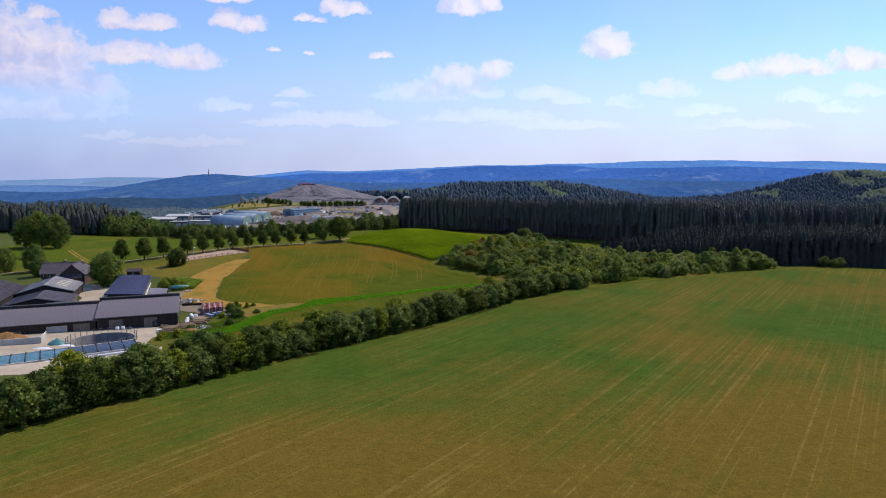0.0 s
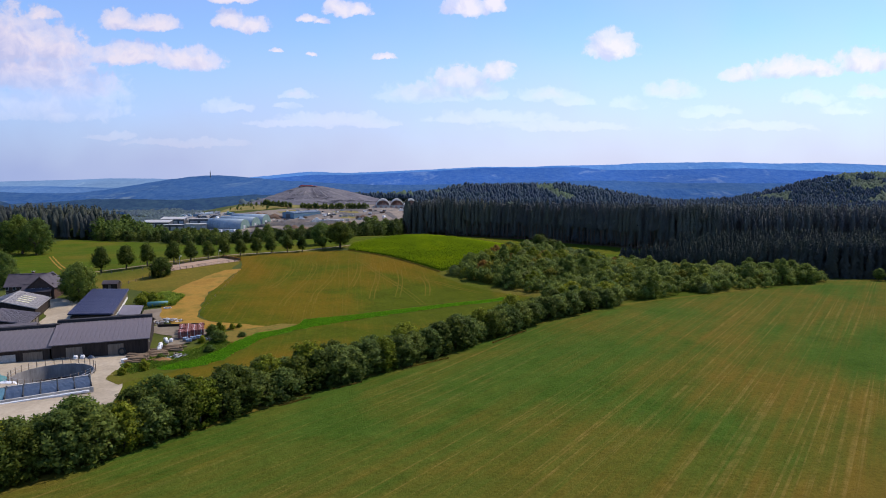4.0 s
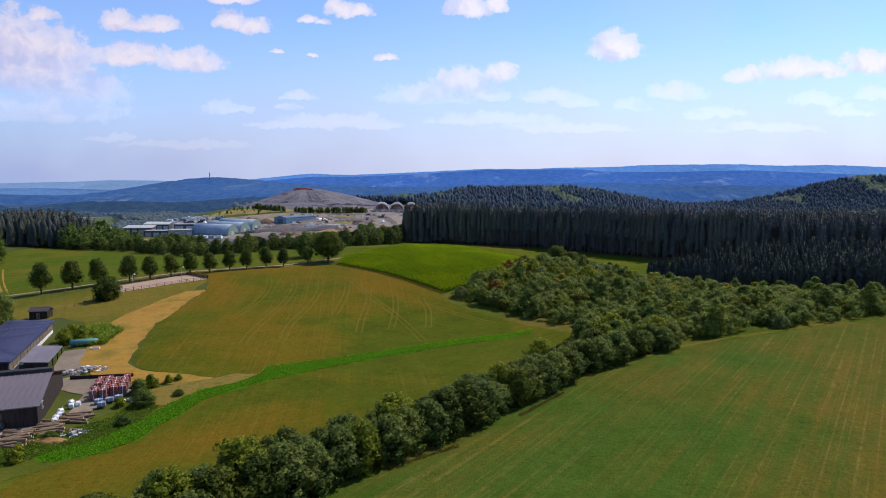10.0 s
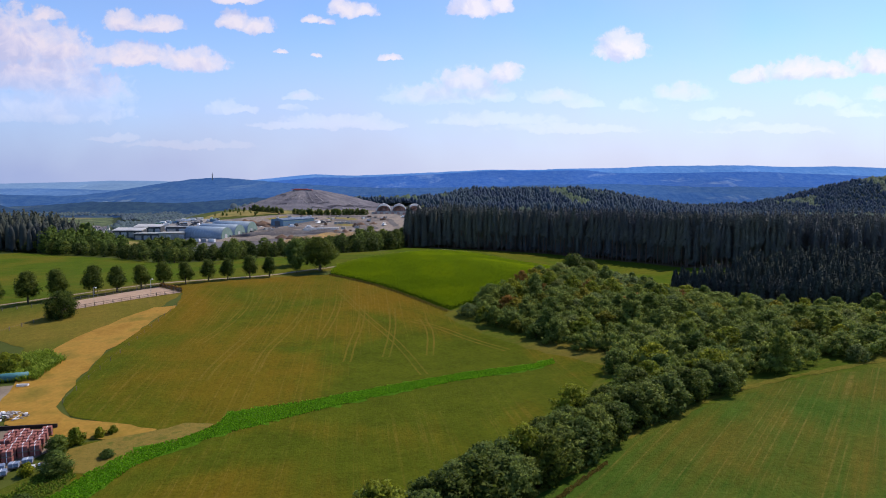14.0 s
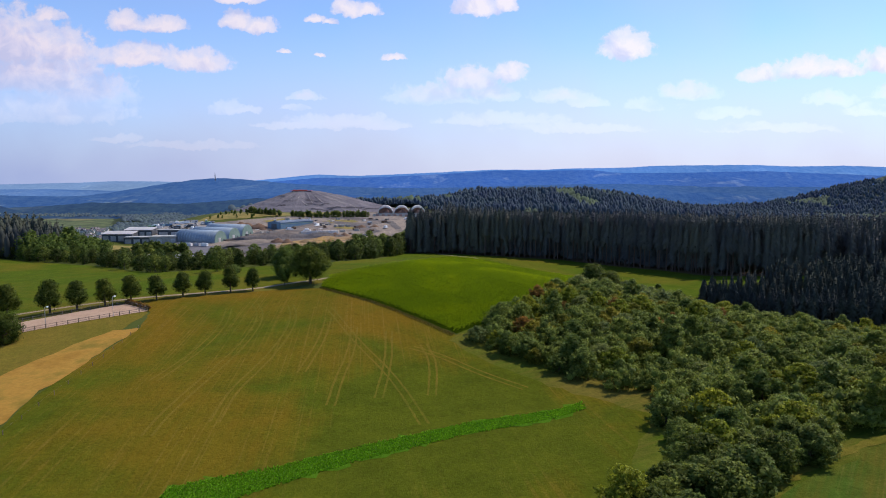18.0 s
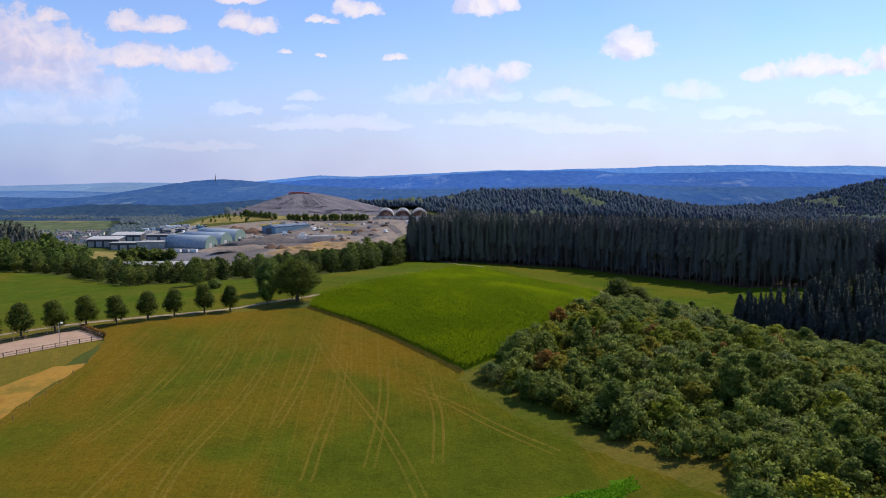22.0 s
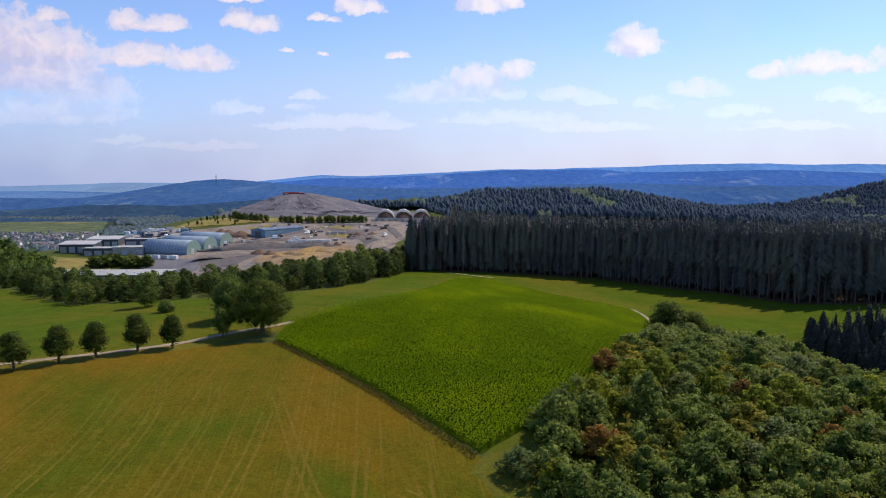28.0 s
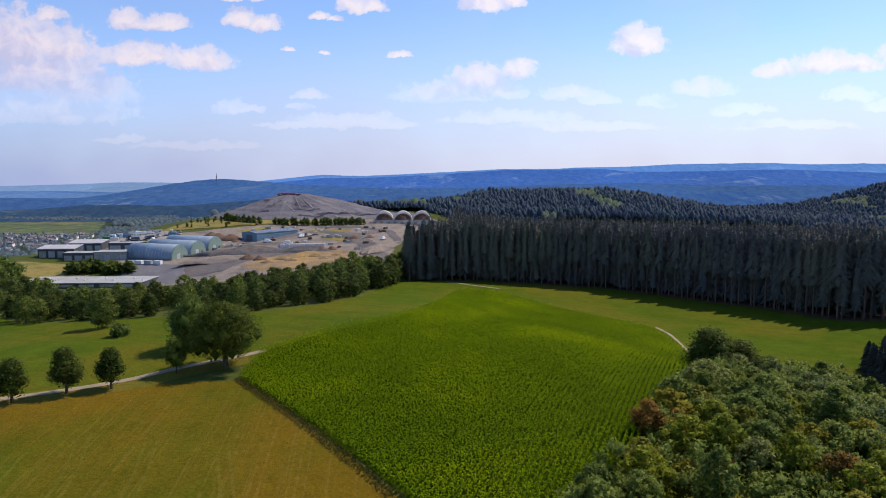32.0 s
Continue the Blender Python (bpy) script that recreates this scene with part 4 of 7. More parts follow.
drape("hedge_margin", ribbon(HEDGE[1:], 1.7, 0.2), M["paddock"], 0.15, "dry unmown grass along the foot of the hedge", "grass", 0.5, 1.5, 3.0)
drape("lane_verge", ribbon(LANE, 13), M["paddock"], 0.065, "dry grass verge along the lane", "grass", 0.4, 3, 4)
drape("lane", ribbon(LANE, 2.1), M["lane"], 0.13, "narrow pale gravel lane between meadow and pasture", "lane", 0.12, 2.5, 3.0)
drape("field_path", ribbon([(69, 452), (69.5, 440), (67, 424), (62.5, 404)], 1.1), M["lane"], 0.16, "bare sandy path between corn and grass", "path", 0.25, 2.0, 3.0)
drape("field_path", ribbon([(-6, 531), (2, 525), (7, 521), (19, 515)], 2.0), M["lane"], 0.16, "bare sandy path at the forest edge", "path", 0.4, 2.0, 3.0)
for off in (-0.9, 0.9):
    drape("wheel_track", ribbon([(-227, 399), (-195, 353), (-171, 321)], 0.7, off), M["sand"], 0.13, "pale wheel track across the pasture", "track", 0.15, 2.5, 3.0)
drape("riding_arena", [(-127, 313), (-103.5, 332), (-91, 321.5), (-117, 303)], M["arena_sand"], 0.15, "pinkish sand riding arena", "arena", 0.1)

M["wheel_track"] = field_material("wheel_track", ((0.076, 0.084, 0.009), (0.1, 0.1, 0.012)), (0.146, 0.1, 0.015), 12, 0.45, 0.8, 0.4)
TRACKS = (((-50, 331), (-45, 316), (-43, 298), (-43, 276), (-44, 260), (-42, 244)), ((-62, 333), (-55, 317), (-52, 294), (-52, 268), (-52, 247), (-51, 237)), ((-35, 316), (-33, 299), (-33, 273)),
          ((-26, 307), (-24, 289), (-24, 270), (-23, 255)), ((-37, 327), (-24, 296), (-14, 277), (-8, 261), (-4, 247)), ((-16, 304), (-14, 283), (-14, 260)), ((-6, 294), (-3, 282), (-3, 262)),
          ((-9, 292), (-1, 286), (7, 276), (17, 265)), ((-68, 326), (-63, 308), (-61, 285), (-62, 263)))
for row in TRACKS:
    for side in (-0.85, 0.85):
        drape("wheel_track", ribbon(list(row), 0.5, side), M["wheel_track"], 0.1, "pale wheel track pressed into the mown meadow", "track", 0.06, 3.0, 3.0)

# ---- spoil heap ----
def heap_point(a, t):
    """A point of the heap's flank: bearing a from its middle, t from 0 at the crown to 1 at the foot; the flank towards the shelters is longer."""
    c, n = math.cos(a), math.sin(a)
    gully = (noise.noise(Vector((c * 6, n * 6, t * 1.5))) * 1.6 + noise.noise(Vector((c * 22, n * 22, t * 2.5))) * 0.9) * min(1, t * 3) + 0.4 * math.sin(t * 40) * t
    r = 12 + 85 * t
    x, y = -180 + c * r * (1 + 0.5 * max(0.0, c) ** 1.5), 915 + n * r * 0.9
    z = 27.5 * (1 - t) ** 1.05 + 0.9 * ((t * 7 + 0.35 * noise.noise(Vector((c * 2, n * 2, 5)))) % 1.0) * min(1, t * 4) * (1 - t) + gully + 2
    return x, y, max(z, float(height(x, y)) - 0.5 - 2 * t) if t < 1 else float(height(x, y)) - 1


def heap_mesh():
    rings, spokes = 40, 150
    v = [heap_point(2 * math.pi * j / spokes, i / (rings - 1)) for i in range(rings) for j in range(spokes)]
    v.append((-180, 915, 30.5))
    f = []
    for i in range(rings - 1):
        for j in range(spokes):
            f.append((i * spokes + j, i * spokes + (j + 1) % spokes, (i + 1) * spokes + (j + 1) % spokes, (i + 1) * spokes + j))
    for j in range(0, spokes, 2):
        f.append(((j + 2) % spokes, j + 1, j, len(v) - 1))
    return v, f


M["heap"] = mottled("heap", (0.095, 0.09, 0.108), (0.15, 0.14, 0.158), 0.04, 0.95, 0.7, 0.8, 0.05, True, c=(0.185, 0.17, 0.178), stretch=(1, 1, 0.3))
hv, hf = heap_mesh()
heap = new("slag_cone", mesh_from("slag_cone", hv, hf, M["heap"], True))
tagged(heap, "broad grey conical spoil heap of the works", "spoil heap")
M["bench"] = mottled("bench", (0.05, 0.047, 0.055), (0.085, 0.08, 0.09), 0.2, 0.95, 0.5, 0.2, 0.05, True)
M["slip"] = mottled("slip", (0.19, 0.18, 0.185), (0.25, 0.23, 0.23), 0.2, 0.95, 0.5, 0.2, 0.05, True)
rb = random.Random(91)
for k in range(26):
    bench = k < 13
    a0 = radians(-90 + rb.uniform(-62, 62))
    t0 = rb.uniform(0.12, 0.85)
    span, fall = (rb.uniform(0.12, 0.4), rb.uniform(-0.02, 0.02)) if bench else (rb.uniform(-0.1, 0.1), rb.uniform(0.1, 0.35))
    wide = rb.uniform(0.006, 0.011) if bench else 0.0
    turn = 0.0 if bench else rb.uniform(0.008, 0.014)
    v = []
    for j in range(13):
        aa, tt = a0 + span * j / 12, min(0.97, t0 + fall * j / 12 + 0.006 * math.sin(j * 1.3 + k))
        for q in (-1, 1):
            x, y, z = heap_point(aa + q * turn, tt + q * wide)
            v.append((x, y - 0.3, z + 0.45))
    strip = new("heap_bench" if bench else "heap_slip", mesh_from("heap_bench", v, [(2 * j, 2 * j + 1, 2 * j + 3, 2 * j + 2) for j in range(12)], M["bench"] if bench else M["slip"], True))
    tagged(strip, "dark ledge cut across the flank of the heap" if bench else "pale slip of fine stone down the flank of the heap", "ledge" if bench else "slip", kind="structure")
drape("heap_apron", [(-150, 846), (-95, 850), (-22, 846), (-8, 870), (-10, 960), (-60, 1000), (-150, 990)], M["spoil"], 0.35, "grey stone apron running out from the heap", "works ground", 1.5, 6, 8)

# ---- distant ridges ----
EYE_X, EYE_Y, EYE_Z = 0.0, 130.0, 37.2


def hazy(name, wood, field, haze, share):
    """Far wooded hills: woods and field patches, blue air haze painted in as emission."""
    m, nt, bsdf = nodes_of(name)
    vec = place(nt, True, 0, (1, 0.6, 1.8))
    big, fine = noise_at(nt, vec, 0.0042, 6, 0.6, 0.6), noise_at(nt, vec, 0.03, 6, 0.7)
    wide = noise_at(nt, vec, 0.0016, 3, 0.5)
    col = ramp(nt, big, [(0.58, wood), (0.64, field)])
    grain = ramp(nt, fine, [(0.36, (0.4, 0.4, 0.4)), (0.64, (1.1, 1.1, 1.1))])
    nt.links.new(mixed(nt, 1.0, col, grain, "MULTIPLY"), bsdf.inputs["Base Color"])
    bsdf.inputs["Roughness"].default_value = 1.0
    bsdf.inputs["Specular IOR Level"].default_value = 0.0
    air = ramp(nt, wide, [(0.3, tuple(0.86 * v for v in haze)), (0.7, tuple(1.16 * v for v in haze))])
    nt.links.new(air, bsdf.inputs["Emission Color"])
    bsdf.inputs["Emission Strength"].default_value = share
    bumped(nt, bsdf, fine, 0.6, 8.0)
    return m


def ridge(name, depth, crest, run, low, material, rough=1.0, label="distant wooded ridge in painted blue haze"):
    """A long hill seen from afar: crest as pairs of bearing (tangent) and rise (tangent)."""
    bx, rise = np.array(crest).T
    xs = np.linspace(bx[0], bx[-1], 620)
    top = np.interp(xs, bx, rise)
    soft = np.hanning(41) / np.hanning(41).sum()
    top = np.convolve(np.pad(top, 20, "edge"), soft, "valid")
    top = top + np.array([noise.noise(Vector((x * 60, depth, 0.0))) * 0.0009 + noise.noise(Vector((x * 240, depth, 4.0))) * 0.0006 for x in xs]) * rough
    v = []
    rows = 10
    for i in range(rows):
        t = i / (rows - 1)
        y = depth - run * t
        for x, r in zip(xs, top):
            wob = sum(noise.noise(Vector((x * 9 * k + depth, t * 4 * k, k * 3.1))) / k for k in (1, 2, 4, 8)) * rough
            z = (EYE_Z + r * (depth - EYE_Y)) * (1 - t ** 0.8) + low * t ** 0.8 + wob * (2.5 + 34 * math.sin(math.pi * t))
            v.append((x * (depth - EYE_Y), y, z))
    n = len(xs)
    f = [(i * n + j, i * n + j + 1, (i + 1) * n + j + 1, (i + 1) * n + j) for i in range(rows - 1) for j in range(n - 1)]
    ob = new(name, mesh_from(name, v, f, material, True))
    return tagged(ob, label, "hills", kind="structure")


H = lambda rows: [((px - 790) / 1103, (327.5 - py) / 1103) for px, py in rows]
# painted air haze glows from these hills, paler on the farther ranges
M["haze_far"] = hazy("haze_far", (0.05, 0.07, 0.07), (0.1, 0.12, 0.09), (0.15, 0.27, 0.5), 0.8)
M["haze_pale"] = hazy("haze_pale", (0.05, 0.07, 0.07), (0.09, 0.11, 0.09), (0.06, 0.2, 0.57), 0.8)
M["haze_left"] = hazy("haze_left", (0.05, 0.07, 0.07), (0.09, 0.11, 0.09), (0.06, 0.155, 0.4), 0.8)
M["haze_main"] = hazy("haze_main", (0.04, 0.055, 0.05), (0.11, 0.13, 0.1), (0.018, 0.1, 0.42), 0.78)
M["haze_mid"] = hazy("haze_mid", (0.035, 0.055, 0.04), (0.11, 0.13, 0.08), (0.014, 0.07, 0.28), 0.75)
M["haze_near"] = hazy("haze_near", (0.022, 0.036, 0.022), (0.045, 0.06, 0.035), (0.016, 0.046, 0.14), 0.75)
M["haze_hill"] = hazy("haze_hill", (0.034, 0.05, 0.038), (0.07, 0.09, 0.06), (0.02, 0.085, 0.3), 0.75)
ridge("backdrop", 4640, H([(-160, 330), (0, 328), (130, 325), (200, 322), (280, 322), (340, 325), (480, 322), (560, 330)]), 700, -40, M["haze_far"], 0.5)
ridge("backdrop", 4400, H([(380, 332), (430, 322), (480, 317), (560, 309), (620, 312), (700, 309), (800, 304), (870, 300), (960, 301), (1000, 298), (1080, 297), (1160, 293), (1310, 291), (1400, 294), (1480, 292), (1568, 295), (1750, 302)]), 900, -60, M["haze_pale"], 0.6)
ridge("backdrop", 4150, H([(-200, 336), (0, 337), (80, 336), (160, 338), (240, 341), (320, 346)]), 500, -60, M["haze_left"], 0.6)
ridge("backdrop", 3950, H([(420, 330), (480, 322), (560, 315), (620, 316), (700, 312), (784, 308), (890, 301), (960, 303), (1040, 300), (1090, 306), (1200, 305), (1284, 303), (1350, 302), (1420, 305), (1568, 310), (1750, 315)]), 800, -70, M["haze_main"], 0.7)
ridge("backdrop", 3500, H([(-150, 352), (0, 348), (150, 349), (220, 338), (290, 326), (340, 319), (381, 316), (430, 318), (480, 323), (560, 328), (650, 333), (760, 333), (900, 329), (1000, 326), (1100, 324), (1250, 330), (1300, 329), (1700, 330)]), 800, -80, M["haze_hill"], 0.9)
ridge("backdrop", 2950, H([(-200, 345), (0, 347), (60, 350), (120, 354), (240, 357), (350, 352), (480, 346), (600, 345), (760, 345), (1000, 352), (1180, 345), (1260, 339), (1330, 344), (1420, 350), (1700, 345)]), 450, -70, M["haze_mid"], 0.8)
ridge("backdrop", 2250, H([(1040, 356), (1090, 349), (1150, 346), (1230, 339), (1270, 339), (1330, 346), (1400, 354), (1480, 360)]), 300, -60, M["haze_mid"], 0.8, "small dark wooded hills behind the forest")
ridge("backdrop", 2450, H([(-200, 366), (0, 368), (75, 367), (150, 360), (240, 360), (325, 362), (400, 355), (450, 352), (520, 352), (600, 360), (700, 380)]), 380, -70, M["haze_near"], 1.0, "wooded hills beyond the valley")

# ---- clouds ----
CLOUD_Y = 4800.0
CLOUDS = ((30, 70, 130, 62), (120, 86, 66, 38), (70, 130, 160, 48), (150, 160, 100, 36), (60, 190, 180, 34), (100, 34, 32, 15), (232, 45, 36, 22), (295, 50, 58, 18), (250, 102, 92, 24), (350, 110, 72, 24), (425, 44, 36, 20), (465, 52, 34, 18),
          (430, 6, 50, 14), (520, 0, 60, 8), (615, 22, 28, 20), (648, 26, 30, 16), (562, 42, 18, 10), (586, 48, 16, 7), (506, 97, 11, 5), (568, 104, 12, 5), (695, 107, 24, 8), (840, 16, 46, 28), (885, 14, 24, 20), (1098, 84, 52, 32), (540, 172, 34, 9), (522, 192, 26, 7),
          (405, 192, 30, 15), (430, 196, 34, 8), (600, 214, 110, 14), (530, 222, 80, 9), (670, 222, 60, 8), (830, 142, 66, 26), (895, 130, 36, 22), (770, 168, 96, 22), (850, 165, 70, 16), (880, 210, 120, 14), (985, 172, 56, 15), (1030, 184, 40, 10), (1205, 162, 60, 20), (1125, 188, 36, 12),
          (1195, 192, 24, 6), (1275, 200, 60, 12), (1330, 134, 46, 16), (1410, 122, 70, 24), (1470, 122, 46, 18), (1550, 110, 66, 28), (1455, 176, 48, 16), (1510, 196, 60, 12), (1560, 166, 46, 14), (210, 246, 44, 8), (1000, 226, 130, 10), (1350, 226, 120, 10), (340, 258, 120, 8))


def cloud_depth(nt, vec):
    """How deep a point lies within the nearest cloud: 1 at its heart, 0 at its rim. Each has a domed top and a flatter base."""
    best = None
    d = CLOUD_Y - EYE_Y
    for px, py, w, h in CLOUDS:
        mp = nt.nodes.new("ShaderNodeMapping")
        mp.vector_type = "TEXTURE"
        mp.inputs["Location"].default_value = ((px - 790) / 1103 * d, (327.5 - py - h * 0.5) / 1103 * d, 0)
        mp.inputs["Scale"].default_value = (w * 1.08 / 1103 * d, h * 1.45 / 1103 * d, 1e6)
        nt.links.new(vec, mp.inputs[0])
        cut = nt.nodes.new("ShaderNodeVectorMath")
        cut.operation = "MULTIPLY"
        cut.inputs[1].default_value = (1, -3.2, 0)
        nt.links.new(mp.outputs[0], cut.inputs[0])
        low = nt.nodes.new("ShaderNodeVectorMath")
        low.operation = "MAXIMUM"
        nt.links.new(cut.outputs[0], low.inputs[0])
        nt.links.new(mp.outputs[0], low.inputs[1])
        ln = nt.nodes.new("ShaderNodeVectorMath")
        ln.operation = "LENGTH"
        nt.links.new(low.outputs[0], ln.inputs[0])
        if best is None:
            best = ln.outputs["Value"]
        else:
            mn = nt.nodes.new("ShaderNodeMath")
            mn.operation = "SMOOTH_MIN"
            mn.inputs[2].default_value = 0.2
            nt.links.new(best, mn.inputs[0])
            nt.links.new(ln.outputs["Value"], mn.inputs[1])
            best = mn.outputs[0]
    return best


def sums(nt, kind, a, b, clamp=False):
    n = nt.nodes.new("ShaderNodeMath")
    n.operation, n.use_clamp = kind, clamp
    for i, v in enumerate((a, b)):
        if hasattr(v, "links"):
            nt.links.new(v, n.inputs[i])
        else:
            n.inputs[i].default_value = v
    return n.outputs[0]


def cloud_material():
    m, nt, bsdf = nodes_of("cloud")
    nt.nodes.remove(bsdf)
    out = nt.nodes["Material Output"]
    pos = nt.nodes.new("ShaderNodeNewGeometry").outputs["Position"]
    sep = nt.nodes.new("ShaderNodeSeparateXYZ")
    nt.links.new(pos, sep.inputs[0])
    com = nt.nodes.new("ShaderNodeCombineXYZ")
    nt.links.new(sep.outputs[0], com.inputs[0])
    nt.links.new(sums(nt, "SUBTRACT", sep.outputs[2], EYE_Z), com.inputs[1])
    flat = com.outputs[0]
    warp = add(nt, "TexNoise", Scale=0.006, Detail=8.0, Roughness=0.62)
    nt.links.new(flat, warp.inputs["Vector"])
    sub = nt.nodes.new("ShaderNodeVectorMath")
    sub.operation = "SUBTRACT"
    nt.links.new(warp.outputs["Color"], sub.inputs[0])
    sub.inputs[1].default_value = (0.5, 0.5, 0.5)
    bent = nt.nodes.new("ShaderNodeVectorMath")
    bent.operation = "MULTIPLY_ADD"
    nt.links.new(sub.outputs[0], bent.inputs[0])
    bent.inputs[1].default_value = (170, 130, 0)
    nt.links.new(flat, bent.inputs[2])
    puff = noise_at(nt, flat, 0.011, 8, 0.6, 0.3)
    inner = cloud_depth(nt, bent.outputs[0])
    field = sums(nt, "ADD", inner, sums(nt, "MULTIPLY", sums(nt, "SUBTRACT", 0.5, puff), 1.0))
    mask = ramp(nt, field, [(0.35, (0.9, 0.9, 0.9)), (0.78, (0.66, 0.66, 0.66)), (1.0, (0, 0, 0))])
    high = add(nt, "MapRange")
    for socket, value in zip(high.inputs[1:5], (330, 900, 0.2, 1.0)):
        socket.default_value = value
    nt.links.new(sep.outputs[2], high.inputs[0])
    mask = sums(nt, "MULTIPLY", mask, high.outputs[0])
    billow = noise_at(nt, flat, 0.0062, 6, 0.55, 0.5)
    lit = nt.nodes.new("ShaderNodeVectorMath")
    lit.operation = "ADD"
    lit.inputs[1].default_value = (60, 95, 0)
    nt.links.new(bent.outputs[0], lit.inputs[0])
    shade = sums(nt, "ADD", cloud_depth(nt, lit.outputs[0]), sums(nt, "MULTIPLY", sums(nt, "SUBTRACT", 0.5, billow), 3.2))
    tone = ramp(nt, shade, [(0.1, (0.66, 0.72, 0.93)), (0.5, (0.82, 0.84, 0.98)), (0.95, (1.0, 0.98, 1.0))])
    veil = noise_at(nt, flat, 0.0012, 4, 0.5)
    band = nt.nodes.new("ShaderNodeMapRange")
    band.interpolation_type = "SMOOTHSTEP"
    for socket, value in zip(band.inputs[1:5], (0, 1300, 0.92, 0.0)):
        socket.default_value = value
    nt.links.new(sep.outputs[2], band.inputs[0])
    thin = sums(nt, "SUBTRACT", sums(nt, "ADD", band.outputs[0], sums(nt, "MULTIPLY", veil, 0.35)), 0.1, True)
    side = add(nt, "MapRange")
    for socket, value in zip(side.inputs[1:5], (-3400, 1200, 0, 1)):
        socket.default_value = value
    nt.links.new(sep.outputs[0], side.inputs[0])
    low_air = mixed(nt, side.outputs[0], (0.35, 0.45, 0.72), (0.66, 0.72, 0.9))
    dim = mixed(nt, side.outputs[0], (0.86, 0.8, 0.84), (1.0, 1.0, 1.0))
    tone = mixed(nt, mask, low_air, mixed(nt, 1.0, tone, dim, "MULTIPLY"))
    em = nt.nodes.new("ShaderNodeEmission")
    nt.links.new(tone, em.inputs[0])
    em.inputs[1].default_value = 0.78
    tr = nt.nodes.new("ShaderNodeBsdfTransparent")
    mx = nt.nodes.new("ShaderNodeMixShader")
    nt.links.new(sums(nt, "MAXIMUM", mask, thin), mx.inputs[0])
    nt.links.new(tr.outputs[0], mx.inputs[1])
    nt.links.new(em.outputs[0], mx.inputs[2])
    nt.links.new(mx.outputs[0], out.inputs[0])
    return m


cloud_sheet = new("backdrop", grid_mesh("backdrop", np.linspace(-4300, 4300, 9), np.linspace(-100, 2300, 5), lambda a, b: a * 0, cloud_material()))
cloud_sheet.matrix_basis = pose(0, CLOUD_Y, 0, 90, 0, 0)
tagged(cloud_sheet, "scattered white summer clouds over the far hills", "sky", kind="structure")


# ---- farm ----
M["barn_wood"] = mottled("barn_wood", (0.022, 0.017, 0.015), (0.05, 0.037, 0.03), 0.6, 0.85, 0.5, 0.02, 0.2, stretch=(4, 4, 0.4))
M["grey_wood"] = mottled("grey_wood", (0.12, 0.095, 0.075), (0.22, 0.18, 0.14), 0.8, 0.85, 0.5, 0.02, 0.2, stretch=(4, 4, 0.4))
M["sheet_roof"] = mottled("sheet_roof", (0.112, 0.096, 0.108), (0.178, 0.152, 0.166), 0.25, 0.55, 0.25, 0.01, 0.4, stretch=(1, 0.3, 1))
M["sheet_roof_old"] = mottled("sheet_roof_old", (0.1, 0.088, 0.1), (0.165, 0.145, 0.155), 0.25, 0.6, 0.25, 0.01, 0.4, stretch=(1, 0.3, 1))
M["blue_roof"] = mottled("blue_roof", (0.035, 0.036, 0.078), (0.055, 0.055, 0.11), 0.15, 0.5, 0.2, 0.01, 0.4)
M["tarred"] = mottled("tarred", (0.022, 0.02, 0.022), (0.045, 0.04, 0.042), 0.4, 0.8, 0.2, 0.01, 0.2)
M["slate"] = mottled("slate", (0.05, 0.04, 0.05), (0.09, 0.075, 0.085), 0.5, 0.7, 0.4, 0.02, 0.3)
M["cement_roof"] = mottled("cement_roof", (0.25, 0.23, 0.23), (0.38, 0.35, 0.34), 0.3, 0.8, 0.3, 0.02, 0.3)
M["skylight"] = mottled("skylight", (0.5, 0.45, 0.25), (0.65, 0.6, 0.38), 0.8, 0.4, 0.1, 0.01, 0.5)
M["concrete"] = mottled("concrete", (0.32, 0.3, 0.27), (0.48, 0.45, 0.41), 0.4, 0.9, 0.4, 0.02, 0.3)
M["white_paint"] = mottled("white_paint", (0.68, 0.67, 0.64), (0.8, 0.79, 0.77), 0.7, 0.7, 0.2, 0.01, 0.4)
M["brick"] = mottled("brick", (0.055, 0.035, 0.03), (0.1, 0.06, 0.048), 1.2, 0.85, 0.5, 0.02, 0.2)
M["glass_dark"] = mottled("glass_dark", (0.02, 0.025, 0.03), (0.04, 0.045, 0.05), 0.5, 0.15, 0.02, 0.01, 0.5)
M["slurry"] = mottled("slurry", (0.01, 0.009, 0.011), (0.03, 0.027, 0.031), 0.12, 0.9, 0.1, 0.02, 0.1)
M["pit_wall"] = mottled("pit_wall", (0.16, 0.15, 0.145), (0.3, 0.28, 0.26), 0.35, 0.9, 0.4, 0.02, 0.3, stretch=(1, 1, 0.3))
M["tarp_blue"] = mottled("tarp_blue", (0.05, 0.13, 0.17), (0.085, 0.19, 0.235), 0.5, 0.45, 0.4, 0.05, 0.4)
M["tarp_dark"] = mottled("tarp_dark", (0.025, 0.04, 0.07), (0.045, 0.065, 0.105), 0.5, 0.45, 0.4, 0.05, 0.4)
M["tarp_green"] = mottled("tarp_green", (0.16, 0.24, 0.2), (0.24, 0.32, 0.26), 0.5, 0.5, 0.4, 0.05, 0.4)
M["teal"] = mottled("teal", (0.04, 0.14, 0.15), (0.07, 0.21, 0.21), 0.6, 0.5, 0.3, 0.03, 0.4)
M["manure"] = mottled("manure", (0.18, 0.09, 0.035), (0.32, 0.18, 0.07), 0.7, 0.95, 0.8, 0.1, 0.1)
